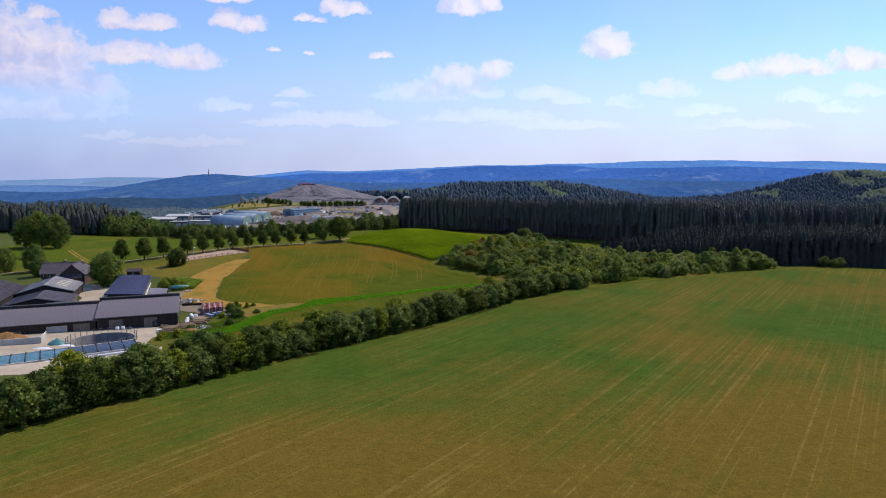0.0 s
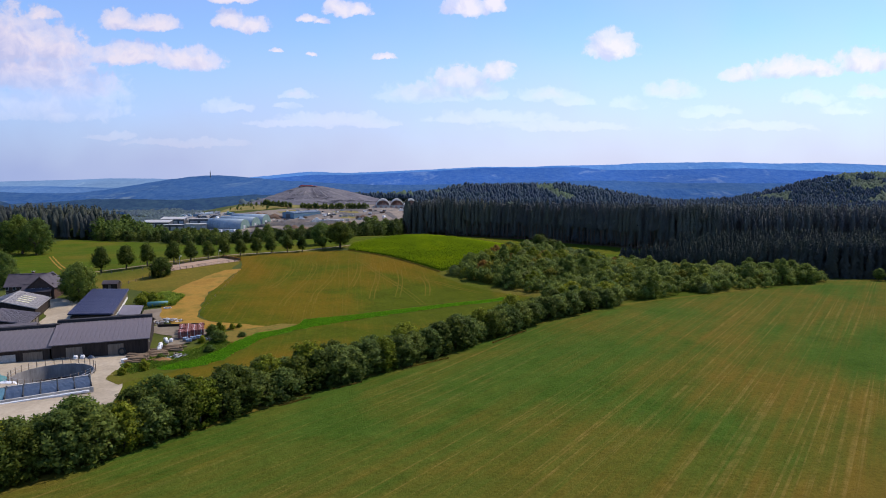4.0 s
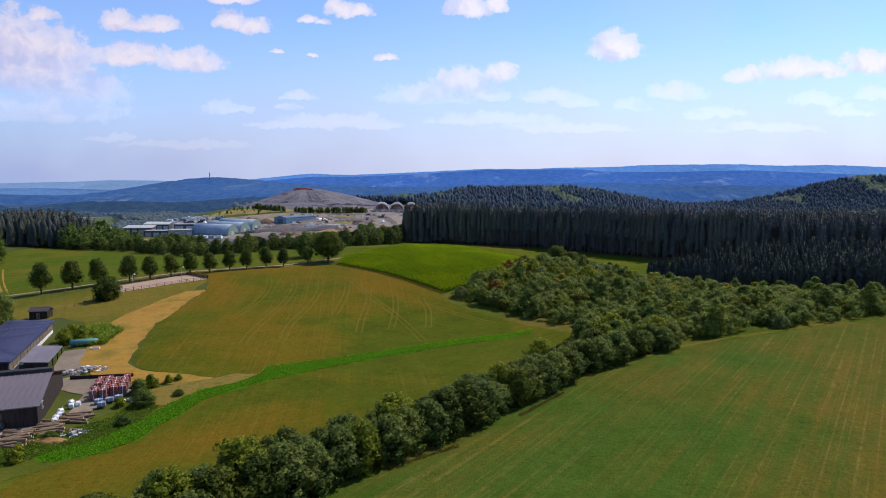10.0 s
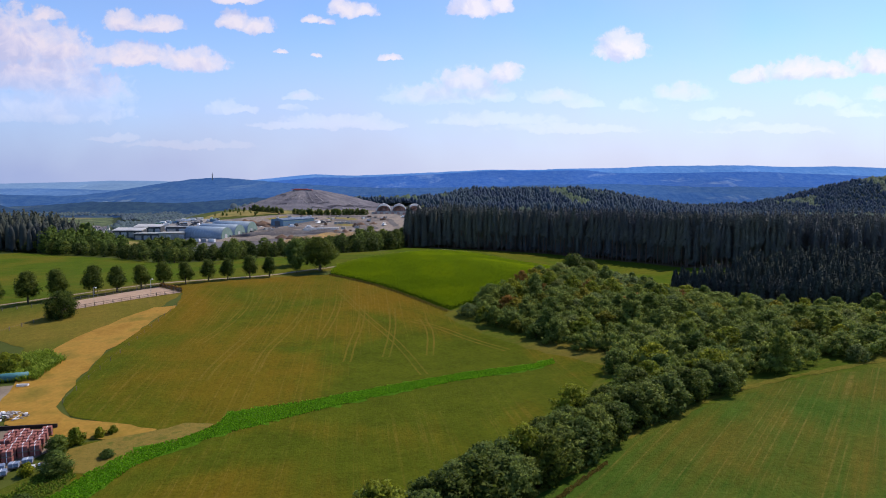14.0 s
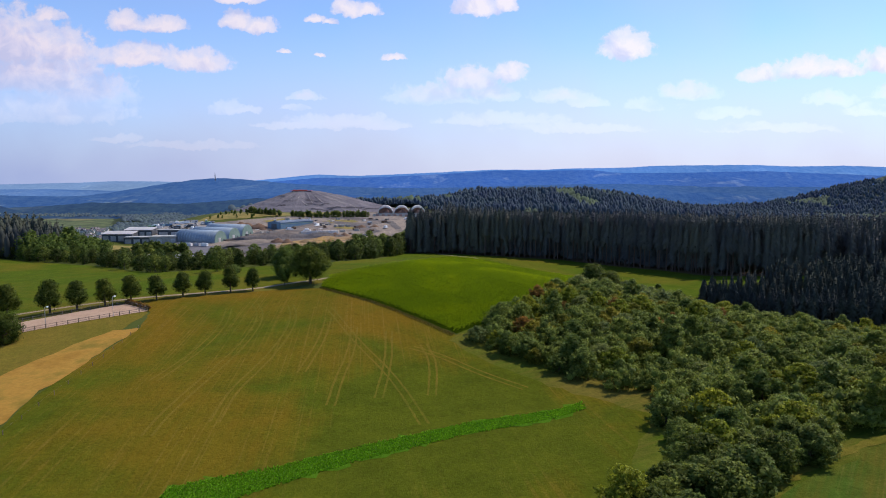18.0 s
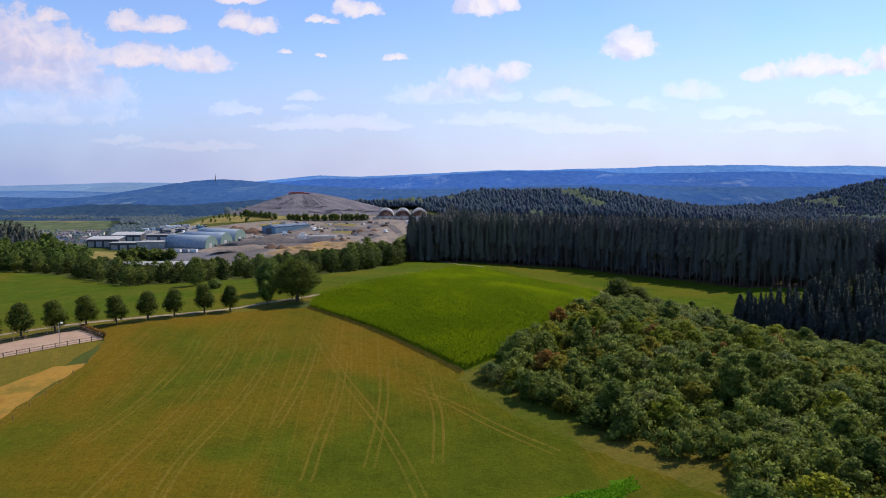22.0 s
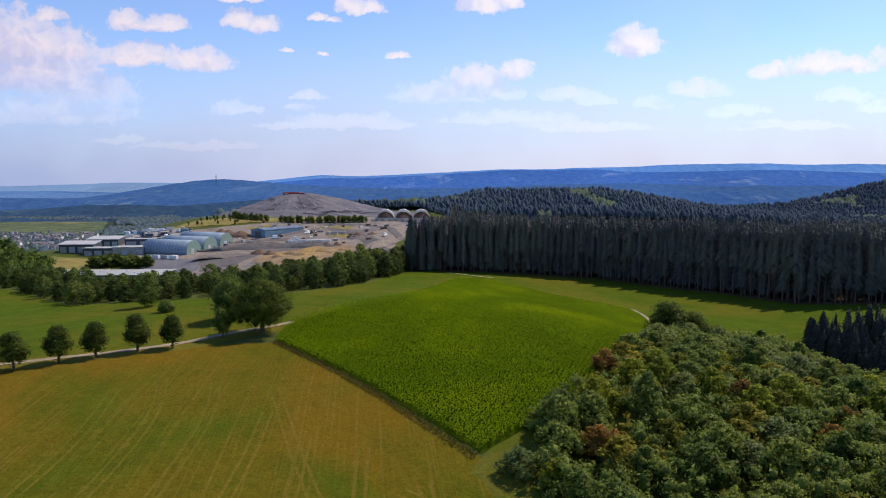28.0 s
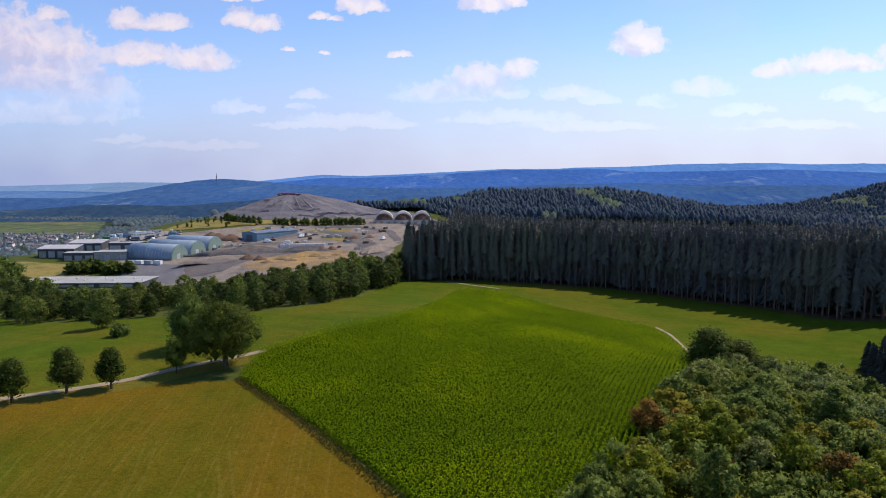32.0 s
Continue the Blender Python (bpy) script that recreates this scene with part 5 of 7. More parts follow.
M["red_tile"] = mottled("red_tile", (0.2, 0.07, 0.06), (0.3, 0.115, 0.095), 1.2, 0.85, 0.4, 0.02, 0.2)
M["log"] = mottled("log", (0.14, 0.09, 0.055), (0.27, 0.19, 0.12), 1.2, 0.9, 0.6, 0.03, 0.2, stretch=(0.3, 2, 2))
M["log_end"] = mottled("log_end", (0.4, 0.28, 0.16), (0.52, 0.38, 0.24), 2.0, 0.9, 0.3, 0.01, 0.2)
M["rubber"] = mottled("rubber", (0.02, 0.02, 0.02), (0.04, 0.04, 0.04), 2.0, 0.7, 0.2, 0.01, 0.3)
M["wrap_white"] = mottled("wrap_white", (0.6, 0.62, 0.64), (0.75, 0.76, 0.78), 1.0, 0.45, 0.4, 0.04, 0.5)
M["wrap_blue"] = mottled("wrap_blue", (0.12, 0.16, 0.26), (0.3, 0.36, 0.45), 1.0, 0.45, 0.4, 0.04, 0.5)
M["steel"] = mottled("steel", (0.4, 0.4, 0.41), (0.5, 0.5, 0.51), 1.0, 0.45, 0.1, 0.005, 0.5, metal=0.8)
M["fence_wood"] = mottled("fence_wood", (0.13, 0.098, 0.075), (0.23, 0.18, 0.14), 2.0, 0.9, 0.5, 0.01, 0.2)
M["lamp_glass"] = mottled("lamp_glass", (0.75, 0.75, 0.72), (0.85, 0.85, 0.82), 2.0, 0.3, 0.05, 0.01, 0.5)


def blocks(rows, bevel=0.0):
    """Boxes x0, y0, z0, x1, y1, z1 in one bmesh, edges eased."""
    bm = bmesh.new()
    for x0, y0, z0, x1, y1, z1 in rows:
        r = bmesh.ops.create_cube(bm, size=1)
        for v in r["verts"]:
            v.co = Vector(((x0 + x1) / 2 + v.co.x * (x1 - x0), (y0 + y1) / 2 + v.co.y * (y1 - y0), (z0 + z1) / 2 + v.co.z * (z1 - z0)))
    if bevel:
        bmesh.ops.bevel(bm, geom=bm.edges[:], offset=bevel, segments=1, affect="EDGES")
    return bm


def prism(profile, x0, x1):
    """A profile in y, z drawn out along x."""
    bm = bmesh.new()
    a = [bm.verts.new((x0, y, z)) for y, z in profile]
    b = [bm.verts.new((x1, y, z)) for y, z in profile]
    n = len(profile)
    bm.faces.new(a[::-1])
    bm.faces.new(b)
    for i in range(n):
        bm.faces.new((a[i], a[(i + 1) % n], b[(i + 1) % n], b[i]))
    bmesh.ops.recalc_face_normals(bm, faces=bm.faces[:])
    return bm


def slope_panels(parent, x0, x1, low, high, step, material, name="roof_panel", lift=0.07):
    """Sheets with a standing rib on each, laid side by side up a roof slope. low, high: y, z."""
    n = max(1, round((x1 - x0) / step))
    w = (x1 - x0) / n
    dy, dz = high[0] - low[0], high[1] - low[1]
    l = math.hypot(dy, dz)
    bm = blocks([(0.015, 0, 0, w - 0.015, l, 0.05), (w * 0.02, 0, 0.04, w * 0.12, l, 0.12), (w * 0.5, 0, 0.04, w * 0.56, l, 0.085)])
    me = bpy.data.meshes.new(name)
    bm.to_mesh(me)
    bm.free()
    me.materials.append(material)
    tilt = math.degrees(math.atan2(dz, dy))
    for k in range(n):
        ob = new(name, me)
        ob.parent = parent
        ob.matrix_basis = pose(x0 + k * w, low[0], low[1] + lift, tilt if dy > 0 else 0, 0, 0) if dy > 0 else pose(x0 + (k + 1) * w, low[0], low[1] + lift, math.degrees(math.atan2(dz, -dy)), 0, 180)


def gabled(name, m, L, W, eave, top, wall, roof, label, category, panel=1.1, over=0.5, openings=(), back=None):
    """A house or barn: x along the ridge from -L to 0, y from 0 to W. openings: side, from, to, low, high, name, material."""
    t = thing(name, m, label, category)
    part("wall", prism([(0, -0.6), (W, -0.6), (W, eave), (W / 2, top - 0.1), (0, eave)], -L, 0), wall, t)
    fall = (top - eave) / (W / 2)
    for side in (0, 1):
        y0, y1 = (-over, W / 2) if side == 0 else (W + over, W / 2)
        roof = roof if side == 0 or not back else back
        base = part("roof", prism([(y0, eave - over * fall), (y1, top), (y1, top + 0.14), (y0, eave - over * fall + 0.14)], -L - over, over), roof, t)
        if panel:
            slope_panels(base, -L - over, over, (y0, eave - over * fall + 0.08), (y1, top + 0.08), panel, roof)
    part("ridge_cap", prism([(W / 2 - 0.35, top + 0.1), (W / 2, top + 0.27), (W / 2 + 0.35, top + 0.1)], -L - over, over), roof, t)
    for side, a, b, lo, hi, kind, mat in openings:
        d = 0.08
        box = {"front": (a, -d, lo, b, 0.04, hi), "back": (a, W - 0.04, lo, b, W + d, hi), "right": (-0.04, a, lo, d, b, hi), "left": (-L - d, a, lo, -L + 0.04, b, hi)}[side]
        o = part(kind, blocks([box], 0.015), mat, t)
        if kind == "window":
            x0, y0, z0, x1, y1, z1 = box
            g = 0.07
            inner = (x0 + g, y0 - 0.02, z0 + g, x1 - g, y1, z1 - g) if side == "front" else (x0, y0 + g, z0 + g, x1 + 0.02, y1 - g, z1 - g)
            part("pane", blocks([inner]), M["glass_dark"], o)
    return t


TURN = 20.8


def clerestory(barn, L, W, top):
    """A tarred upstand along the ridge."""
    part("ridge_upstand", blocks([(-L - 0.5, W / 2 - 0.1, top - 0.4, 0.5, W / 2 + 1.4, top + 0.9)], 0.05), M["tarred"], barn, "black tarred board along the ridge")


FARM_Z = float(height(-76, 192))
clerestory(gabled("barn", pose(-72.2, 187.7, FARM_Z, 0, 0, TURN), 21, 22, 3.8, 6.7, M["barn_wood"], M["sheet_roof"], "long low timber barn with grey ribbed sheet roof", "barn", 1.05,
       openings=(("right", 3.2, 4.4, 2.0, 3.4, "window", M["white_paint"]), ("front", -18, -14.5, 0.0, 2.9, "door", M["grey_wood"]), ("front", -9, -5.5, 0.0, 2.9, "door", M["grey_wood"])), back=M["tarred"]), 21, 22, 6.7)
clerestory(gabled("cow_barn", pose(-92.2, 180.2, FARM_Z - 0.1, 0, 0, TURN), 46, 20, 3.4, 6.1, M["barn_wood"], M["sheet_roof_old"], "very long dark cattle barn with weathered sheet roof", "barn", 1.15,
       openings=(("front", -12, -7, 0.2, 2.4, "door", M["concrete"]), ("front", -5.5, -1.5, 0.2, 2.6, "door", M["grey_wood"]), ("front", -24, -18, 0.4, 1.6, "window", M["concrete"])), back=M["tarred"]), 46, 20, 6.1)


def machine_shed():
    z = float(height(-100, 228))
    t = thing("machine_shed", pose(-93.9, 211.6, z, 0, 0, TURN), "long dark timber shed with flat dark blue sheet roof", "shed")
    part("wall", prism([(0, -0.6), (43.5, -0.6), (43.5, 3.5), (0, 3.5)], -10.2, 0), M["barn_wood"], t)
    bm = bmesh.new()
    pr = [(-10.8, 4.2), (0.6, 3.45), (0.6, 3.7), (-10.8, 4.45)]
    a = [bm.verts.new((x, -0.6, zz)) for x, zz in pr]
    b = [bm.verts.new((x, 44.2, zz)) for x, zz in pr]
    bm.faces.new(a), bm.faces.new(b[::-1])
    for i in range(4):
        bm.faces.new((a[i], b[i], b[(i + 1) % 4], a[(i + 1) % 4]))
    bmesh.ops.recalc_face_normals(bm, faces=bm.faces[:])
    roof = part("roof", bm, M["blue_roof"], t)
    me = bpy.data.meshes.new("roof_panel")
    bm = blocks([(0, 0.02, 0, 11.3, 1.0, 0.05), (0, 0.02, 0.04, 11.3, 0.1, 0.1)])
    bm.to_mesh(me)
    bm.free()
    me.materials.append(M["blue_roof"])
    for k in range(44):
        o = new("roof_panel", me)
        o.parent = roof
        o.matrix_basis = pose(-10.8, -0.6 + k * 1.015, 4.5, 0, 3.75, 0)
    for k in range(14):
        part("wall_board", blocks([(0.0, 0.6 + k * 3.05, 1.3, 0.1, 3.3 + k * 3.05, 3.4)]), M["grey_wood"], t)
        part("base_panel", blocks([(0.0, 0.6 + k * 3.05, 0.0, 0.14, 3.3 + k * 3.05, 1.15)]), M["white_paint"], t, "whitewashed base panel")


machine_shed()


def lean_to():
    t = thing("lean_to", pose(-93.4, 213.5, float(height(-90, 220)), 0, 0, TURN), "open lean-to with grey sheet roof on posts", "shelter")
    bm = bmesh.new()
    pr = [(0.4, 2.9), (6.2, 2.3), (6.2, 2.42), (0.4, 3.02)]
    a = [bm.verts.new((x, 0, z)) for x, z in pr]
    b = [bm.verts.new((x, 15.5, z)) for x, z in pr]
    bm.faces.new(a), bm.faces.new(b[::-1])
    for i in range(4):
        bm.faces.new((a[i], b[i], b[(i + 1) % 4], a[(i + 1) % 4]))
    bmesh.ops.recalc_face_normals(bm, faces=bm.faces[:])
    part("roof", bm, M["sheet_roof"], t)
    for y in (0.3, 5.2, 10.2, 15.1):
        part("post", blocks([(5.8, y, -0.3, 6.0, y + 0.2, 2.35)]), M["barn_wood"], t)
    part("back_wall", blocks([(0.5, 0.1, -0.3, 5.9, 0.25, 2.3)]), M["barn_wood"], t)


lean_to()
gabled("garden_hut", pose(-122, 270, float(height(-124, 271)), 0, 0, 8), 5.2, 3.6, 2.4, 3.3, M["barn_wood"], M["slate"], "small dark wooden hut at the paddock", "hut", 0.6, 0.3, (("front", -3.2, -2.2, 0, 2.0, "door", M["grey_wood"]),))
HZ = float(height(-150, 268))
gabled("house_gable", pose(-141.5, 270, HZ, 0, 0, 104), 13, 8.5, 4.6, 8.4, M["brick"], M["slate"], "dark brick gable wing of the farmhouse with white windows", "house", 0.0, 0.5, [("left", 1.2 + k * 2.4, 2.2 + k * 2.4, z, z + 1.2, "window", M["white_paint"]) for k in range(3) for z in (0.9, 3.2)])
rows = [("front", -14 + k * 2.3, -13 + k * 2.3, z, z + 1.3, "window", M["white_paint"]) for k in range(6) for z in (0.9, 3.1)]
gabled("farmhouse", pose(-143, 262, HZ, 0, 0, 14), 14, 10, 4.6, 8.2, M["brick"], M["slate"], "old dark brick farmhouse with slate roof and white windows", "house", 0.0, 0.6, rows + [("right", 2 + k * 2.6, 3 + k * 2.6, z, z + 1.3, "window", M["white_paint"]) for k in range(3) for z in (0.9, 3.1)])
gabled("house_wing", pose(-139, 256, HZ, 0, 0, 14), 9, 6, 3.4, 5.6, M["brick"], M["slate"], "low slate-roofed wing built against the farmhouse", "house", 0.0, 0.4, (("front", -6, -5, 1, 2.2, "window", M["white_paint"]), ("front", -3, -2, 0, 2.1, "door", M["grey_wood"])))
for x in (-151,):
    c = thing("chimney", pose(x, 266.2, HZ + 7.0), "brick chimney on the farmhouse roof", "chimney")
    part("shaft", blocks([(-0.4, -0.4, 0, 0.4, 0.4, 2.0)], 0.02), M["brick"], c)
    part("cap", blocks([(-0.5, -0.5, 2.0, 0.5, 0.5, 2.12)], 0.02), M["concrete"], c)
CZ = float(height(-130, 215))
cow = gabled("cattle_shed", pose(-131, 243, CZ, 0, 0, TURN + 90), 20, 17, 3.6, 6.2, M["barn_wood"], M["cement_roof"], "pale cement-roofed cattle shed with yellowed skylights", "barn", 1.2)
for k in range(4):
    part("skylight", prism([(2.6, 4.62), (6.0, 5.66), (6.0, 5.82), (2.6, 4.78)], -15.5 + k * 3.0, -14.6 + k * 3.0), M["skylight"], cow, "yellowed plastic skylight strip")
# no doors here: dark panels paint the shade inside the open bays
gabled("open_stable", pose(-119.5, 219, CZ, 0, 0, TURN + 90), 15, 18, 3.2, 5.2, M["barn_wood"], M["sheet_roof_old"], "open-fronted stable with dark sheet roof", "barn", 1.1,
       openings=[("front", -14 + k * 3.4, -11.4 + k * 3.4, 0.1, 2.6, "door", M["glass_dark"]) for k in range(4)])
gabled("stable_porch", pose(-110, 201.5, CZ, 0, 0, TURN), 8, 6, 2.6, 3.6, M["barn_wood"], M["sheet_roof_old"], "low porch roof beside the stable", "shelter", 1.0)
old = gabled("hay_barn", pose(-145.5, 231, CZ, 0, 0, TURN + 90), 34, 16, 4.2, 7.2, M["barn_wood"], M["slate"], "broad hay barn with dark roof and pale skylight strip", "barn", 1.2)
part("skylight", prism([(3.0, 5.42), (7.0, 6.94), (7.0, 7.14), (3.0, 5.62)], -18, -16.6), M["cement_roof"], old)
silo = thing("feed_silo", pose(-142, 190, CZ), "rusty brown feed silo beside the hay barn", "silo")
vs, fs = tapered([(0, 0, 0), (0, 0, 5.4), (0, 0, 6.0)], [1.3, 1.3, 0.3], 18)
part_mesh("body", mesh_from("body", vs, fs, M["brick"], True), silo)
part("base", blocks([(-1.5, -1.5, -0.4, 1.5, 1.5, 0.0)], 0.03), M["concrete"], silo)

drape("farm_yard", [(-155, 118), (-150, 150), (-114, 172), (-92, 181), (-77, 190), (-71, 184), (-73, 173), (-64, 158), (-60, 147), (-66, 136), (-95, 130)], M["gravel"], 0.09, "pale dusty gravel farm yard", "yard", 0.5)
open_pit(bpy.data.objects["farm_yard"].data)
drape("farm_lane", [(-82, 191), (-76, 193), (-71, 189), (-66, 197), (-64, 205), (-66, 213), (-80, 214), (-86, 210), (-80, 206), (-73, 203), (-70, 192), (-73, 184), (-84, 186)], M["dirt_yard"], 0.11, "brown packed-earth yard beside the barn", "yard", 0.4)
drape("inner_yard", [(-131, 254), (-119, 245), (-105, 209), (-100, 205), (-112, 200), (-118, 212), (-122, 226), (-134, 244), (-152, 256), (-152, 262), (-138, 259)], M["gravel"], 0.1, "pale concrete yard between the barns", "yard", 0.3)
drape("shed_apron", [(-94, 232), (-87, 234), (-80, 214), (-86, 214), (-88, 216)], M["dirt_yard"], 0.1, "dusty apron beside the lean-to", "yard", 0.3)
drape("weed_bank", [(-72, 172), (-71, 181), (-66, 186), (-62, 197), (-60, 205), (-56, 200), (-52, 190), (-58, 172), (-66, 160), (-70, 164)], M["rough_grass"], 0.12, "rough weedy bank below the log pile", "grass", 0.8)


def slurry_tank():
    z = float(height(-84, 170))
    t = thing("slurry_tank", pose(-83.5, 167.2, z), "round concrete slurry pit ringed by a wire fence", "tank")
    n, R = 48, PIT_R
    bm = bmesh.new()
    rings = []
    for r, h in ((R + 0.35, -4.0), (R + 0.35, 0.5), (R, 0.55), (R, -4.0)):
        rings.append([bm.verts.new((math.cos(6.2832 * k / n) * r, math.sin(6.2832 * k / n) * r, h)) for k in range(n)])
    for a, b in zip(rings, rings[1:]):
        for k in range(n):
            bm.faces.new((a[k], a[(k + 1) % n], b[(k + 1) % n], b[k]))
    bmesh.ops.recalc_face_normals(bm, faces=bm.faces[:])
    part("wall", bm, M["pit_wall"], t)
    bm = bmesh.new()
    rings = []
    for r in (R + 0.2, 9.5, 11.5, 14.2):
        rings.append([])
        for k in range(n):
            x, y = math.cos(6.2832 * k / n) * r, math.sin(6.2832 * k / n) * r
            rings[-1].append(bm.verts.new((x, y, float(height(PIT_X + x, PIT_Y + y)) - z + 0.12)))
    for a, b in zip(rings, rings[1:]):
        for k in range(n):
            bm.faces.new((a[k], b[k], b[(k + 1) % n], a[(k + 1) % n]))
    part("apron", bm, M["gravel"], t, "pale gravel surround")
    bm = bmesh.new()
    bmesh.ops.create_circle(bm, cap_ends=True, radius=R + 0.05, segments=n)
    s = part("slurry", bm, M["slurry"], t, "dark still slurry")
    s.location.z = -2.5
    for k in range(30):
        a = 6.2832 * k / 30
        p = part("fence_post", blocks([(-0.06, -0.06, 0.0, 0.06, 0.06, 1.9)]), M["fence_wood"], t)
        p.location = (math.cos(a) * (R + 0.5), math.sin(a) * (R + 0.5), 0)
    for h in (1.1, 1.8):
        vs, fs = tapered([(math.cos(6.2832 * k / 30) * (R + 0.5), math.sin(6.2832 * k / 30) * (R + 0.5), h) for k in range(31)], [0.02] * 31, 4)
        part_mesh("wire", mesh_from("wire", vs, fs, M["steel"]), t)
    part("agitator", blocks([(3.6, 4.4, -3.0, 4.4, 5.0, -1.0), (3.9, 4.6, -1.1, 4.1, 7.9, -0.9)], 0.05), M["steel"], t)


slurry_tank()


def silage_clamp():
    z = float(height(-82, 150))
    t = thing("silage_clamp", pose(-68, 154.5, z, 0, 0, 32), "long low silage clamp under blue and dark tarpaulins", "silage clamp")
    part("side_wall", blocks([(-44, -0.4, -0.6, 0.3, 0, 0.9)], 0.03), M["concrete"], t)
    part("side_wall", blocks([(-44, 8.6, -0.6, 0.3, 9.0, 0.9)], 0.03), M["concrete"], t)
    rg = random.Random(8)
    for k in range(15):
        mat = M["tarp_dark"] if k < 5 else (M["tarp_blue"] if k < 10 else M["tarp_dark"])
        x1 = -k * 2.85
        bm = bmesh.new()
        nx, ny = 6, 6
        g = [[bm.verts.new((x1 - 2.8 * i / nx, 8.6 * j / ny, 0.75 + 0.4 * math.sin(math.pi * j / ny) + rg.uniform(-0.05, 0.05))) for j in range(ny + 1)] for i in range(nx + 1)]
        for i in range(nx):
            for j in range(ny):
                bm.faces.new((g[i][j], g[i][j + 1], g[i + 1][j + 1], g[i + 1][j]))
        skirt = [g[i][0] for i in range(nx + 1)] + [g[nx][j] for j in range(1, ny + 1)] + [g[i][ny] for i in range(nx - 1, -1, -1)] + [g[0][j] for j in range(ny - 1, 0, -1)]
        lowv = [bm.verts.new((v.co.x, v.co.y, -0.5)) for v in skirt]
        for i in range(len(skirt)):
            j = (i + 1) % len(skirt)
            bm.faces.new((skirt[i], skirt[j], lowv[j], lowv[i]))
        bmesh.ops.recalc_face_normals(bm, faces=bm.faces[:])
        part("tarpaulin", bm, mat, t)
        part("sand_bag", blocks([(x1 - 0.15, 0.2, 0.75, x1 + 0.12, 8.4, 1.22)], 0.1), M["rubber"], t, "dark line of weights")
    part("edge_sheet", blocks([(-30, -0.9, 0.0, -0.5, -0.45, 0.5)], 0.1), M["wrap_white"], t, "pale rolled sheet edge")


silage_clamp()
z = float(height(-104, 160))
bunk = thing("manure_bunker", pose(-97, 163.5, z, 0, 0, TURN), "brown manure heap behind a low concrete wall", "manure heap")
part("wall", blocks([(-18, -0.3, -0.5, 0, 0, 1.6), (-0.3, 0, -0.5, 0, 6, 1.6)], 0.03), M["concrete"], bunk)


def mound(parent_name, m, rx, ry, h, material, label, category, seed, n=14, parent=None):
    rg = random.Random(seed)
    bm = bmesh.new()
    rings = []
    for i in range(6):
        t = i / 5
        rings.append([bm.verts.new((math.cos(6.2832 * k / n) * rx * t * rg.uniform(0.85, 1.12), math.sin(6.2832 * k / n) * ry * t * rg.uniform(0.85, 1.12), h * (1 - t) ** 0.8 * rg.uniform(0.8, 1.12) if i < 5 else -0.4)) for k in range(n)] if i else [bm.verts.new((0, 0, h))])
    for k in range(n):
        bm.faces.new((rings[0][0], rings[1][k], rings[1][(k + 1) % n]))
    for a, b in zip(rings[1:], rings[2:]):
        for k in range(n):
            bm.faces.new((a[k], b[k], b[(k + 1) % n], a[(k + 1) % n]))
    bmesh.ops.recalc_face_normals(bm, faces=bm.faces[:])
    for f in bm.faces:
        f.smooth = True
    if parent:
        ob = part(parent_name, bm, material, parent)
    else:
        me = bpy.data.meshes.new(parent_name)
        bm.to_mesh(me)
        bm.free()
        me.materials.append(material)
        ob = tagged(new(parent_name, me), label, category)
    ob.matrix_basis = m
    return ob


mound("manure", pose(-8, 3.2, 0), 6.5, 2.8, 2.9, M["manure"], "", "", 3, 20, bunk)
mound("tarpaulin_pile", on(-92.5, 162.5), 2.6, 2.0, 1.7, M["teal"], "crumpled teal tarpaulin pile beside the manure wall", "tarpaulin", 5)
mound("plastic_sheet", on(-89.5, 161), 2.4, 1.2, 0.5, M["wrap_white"], "crumpled white plastic sheeting on the yard", "plastic sheet", 6)
mound("plastic_sheet", on(-93, 157.5), 3.2, 1.0, 0.5, M["wrap_white"], "crumpled white plastic sheeting on the yard", "plastic sheet", 7)


def trailer():
    t = thing("farm_trailer", on(-112, 175, TURN), "flat farm trailer with pale boards", "trailer")
    part("bed", blocks([(-3.5, -1.1, 0.8, 3.5, 1.1, 0.95), (-3.5, -1.1, 0.95, 3.5, -1.0, 1.35), (-3.5, 1.0, 0.95, 3.5, 1.1, 1.35)], 0.02), M["grey_wood"], t)
    for x in (-1.6, 1.6):
        for y in (-0.95, 0.95):
            vs, fs = tapered([(x, y - 0.14, 0.42), (x, y + 0.14, 0.42)], [0.42, 0.42], 14)
            bm = bmesh.new()
            vv = [bm.verts.new(p) for p in vs]
            for f in fs:
                bm.faces.new([vv[i] for i in f])
            bm.faces.new(vv[:14]), bm.faces.new(vv[14:])
            part("wheel", bm, M["rubber"], t)
    part("drawbar", blocks([(3.5, -0.08, 0.6, 5.0, 0.08, 0.75)], 0.02), M["steel"], t)


trailer()


def bundle(name, mat, size, label, category, group):
    t = thing(name, Matrix(), label, category, group)
    x, y, h = size
    part("pallet", blocks([(0, 0, 0, x, 0.12, 0.14), (0, y / 2 - 0.06, 0, x, y / 2 + 0.06, 0.14), (0, y - 0.12, 0, x, y, 0.14), (0, 0, 0.14, x, y, 0.17)]), M["fence_wood"], t)
    part("load", blocks([(0.03, 0.03, 0.17, x - 0.03, y - 0.03, h)], 0.05), mat, t)
    part("strap", blocks([(x / 2 - 0.05, 0.01, 0.16, x / 2 + 0.05, y - 0.01, h + 0.015)]), M["wrap_white"], t, "pale strap")
    return t


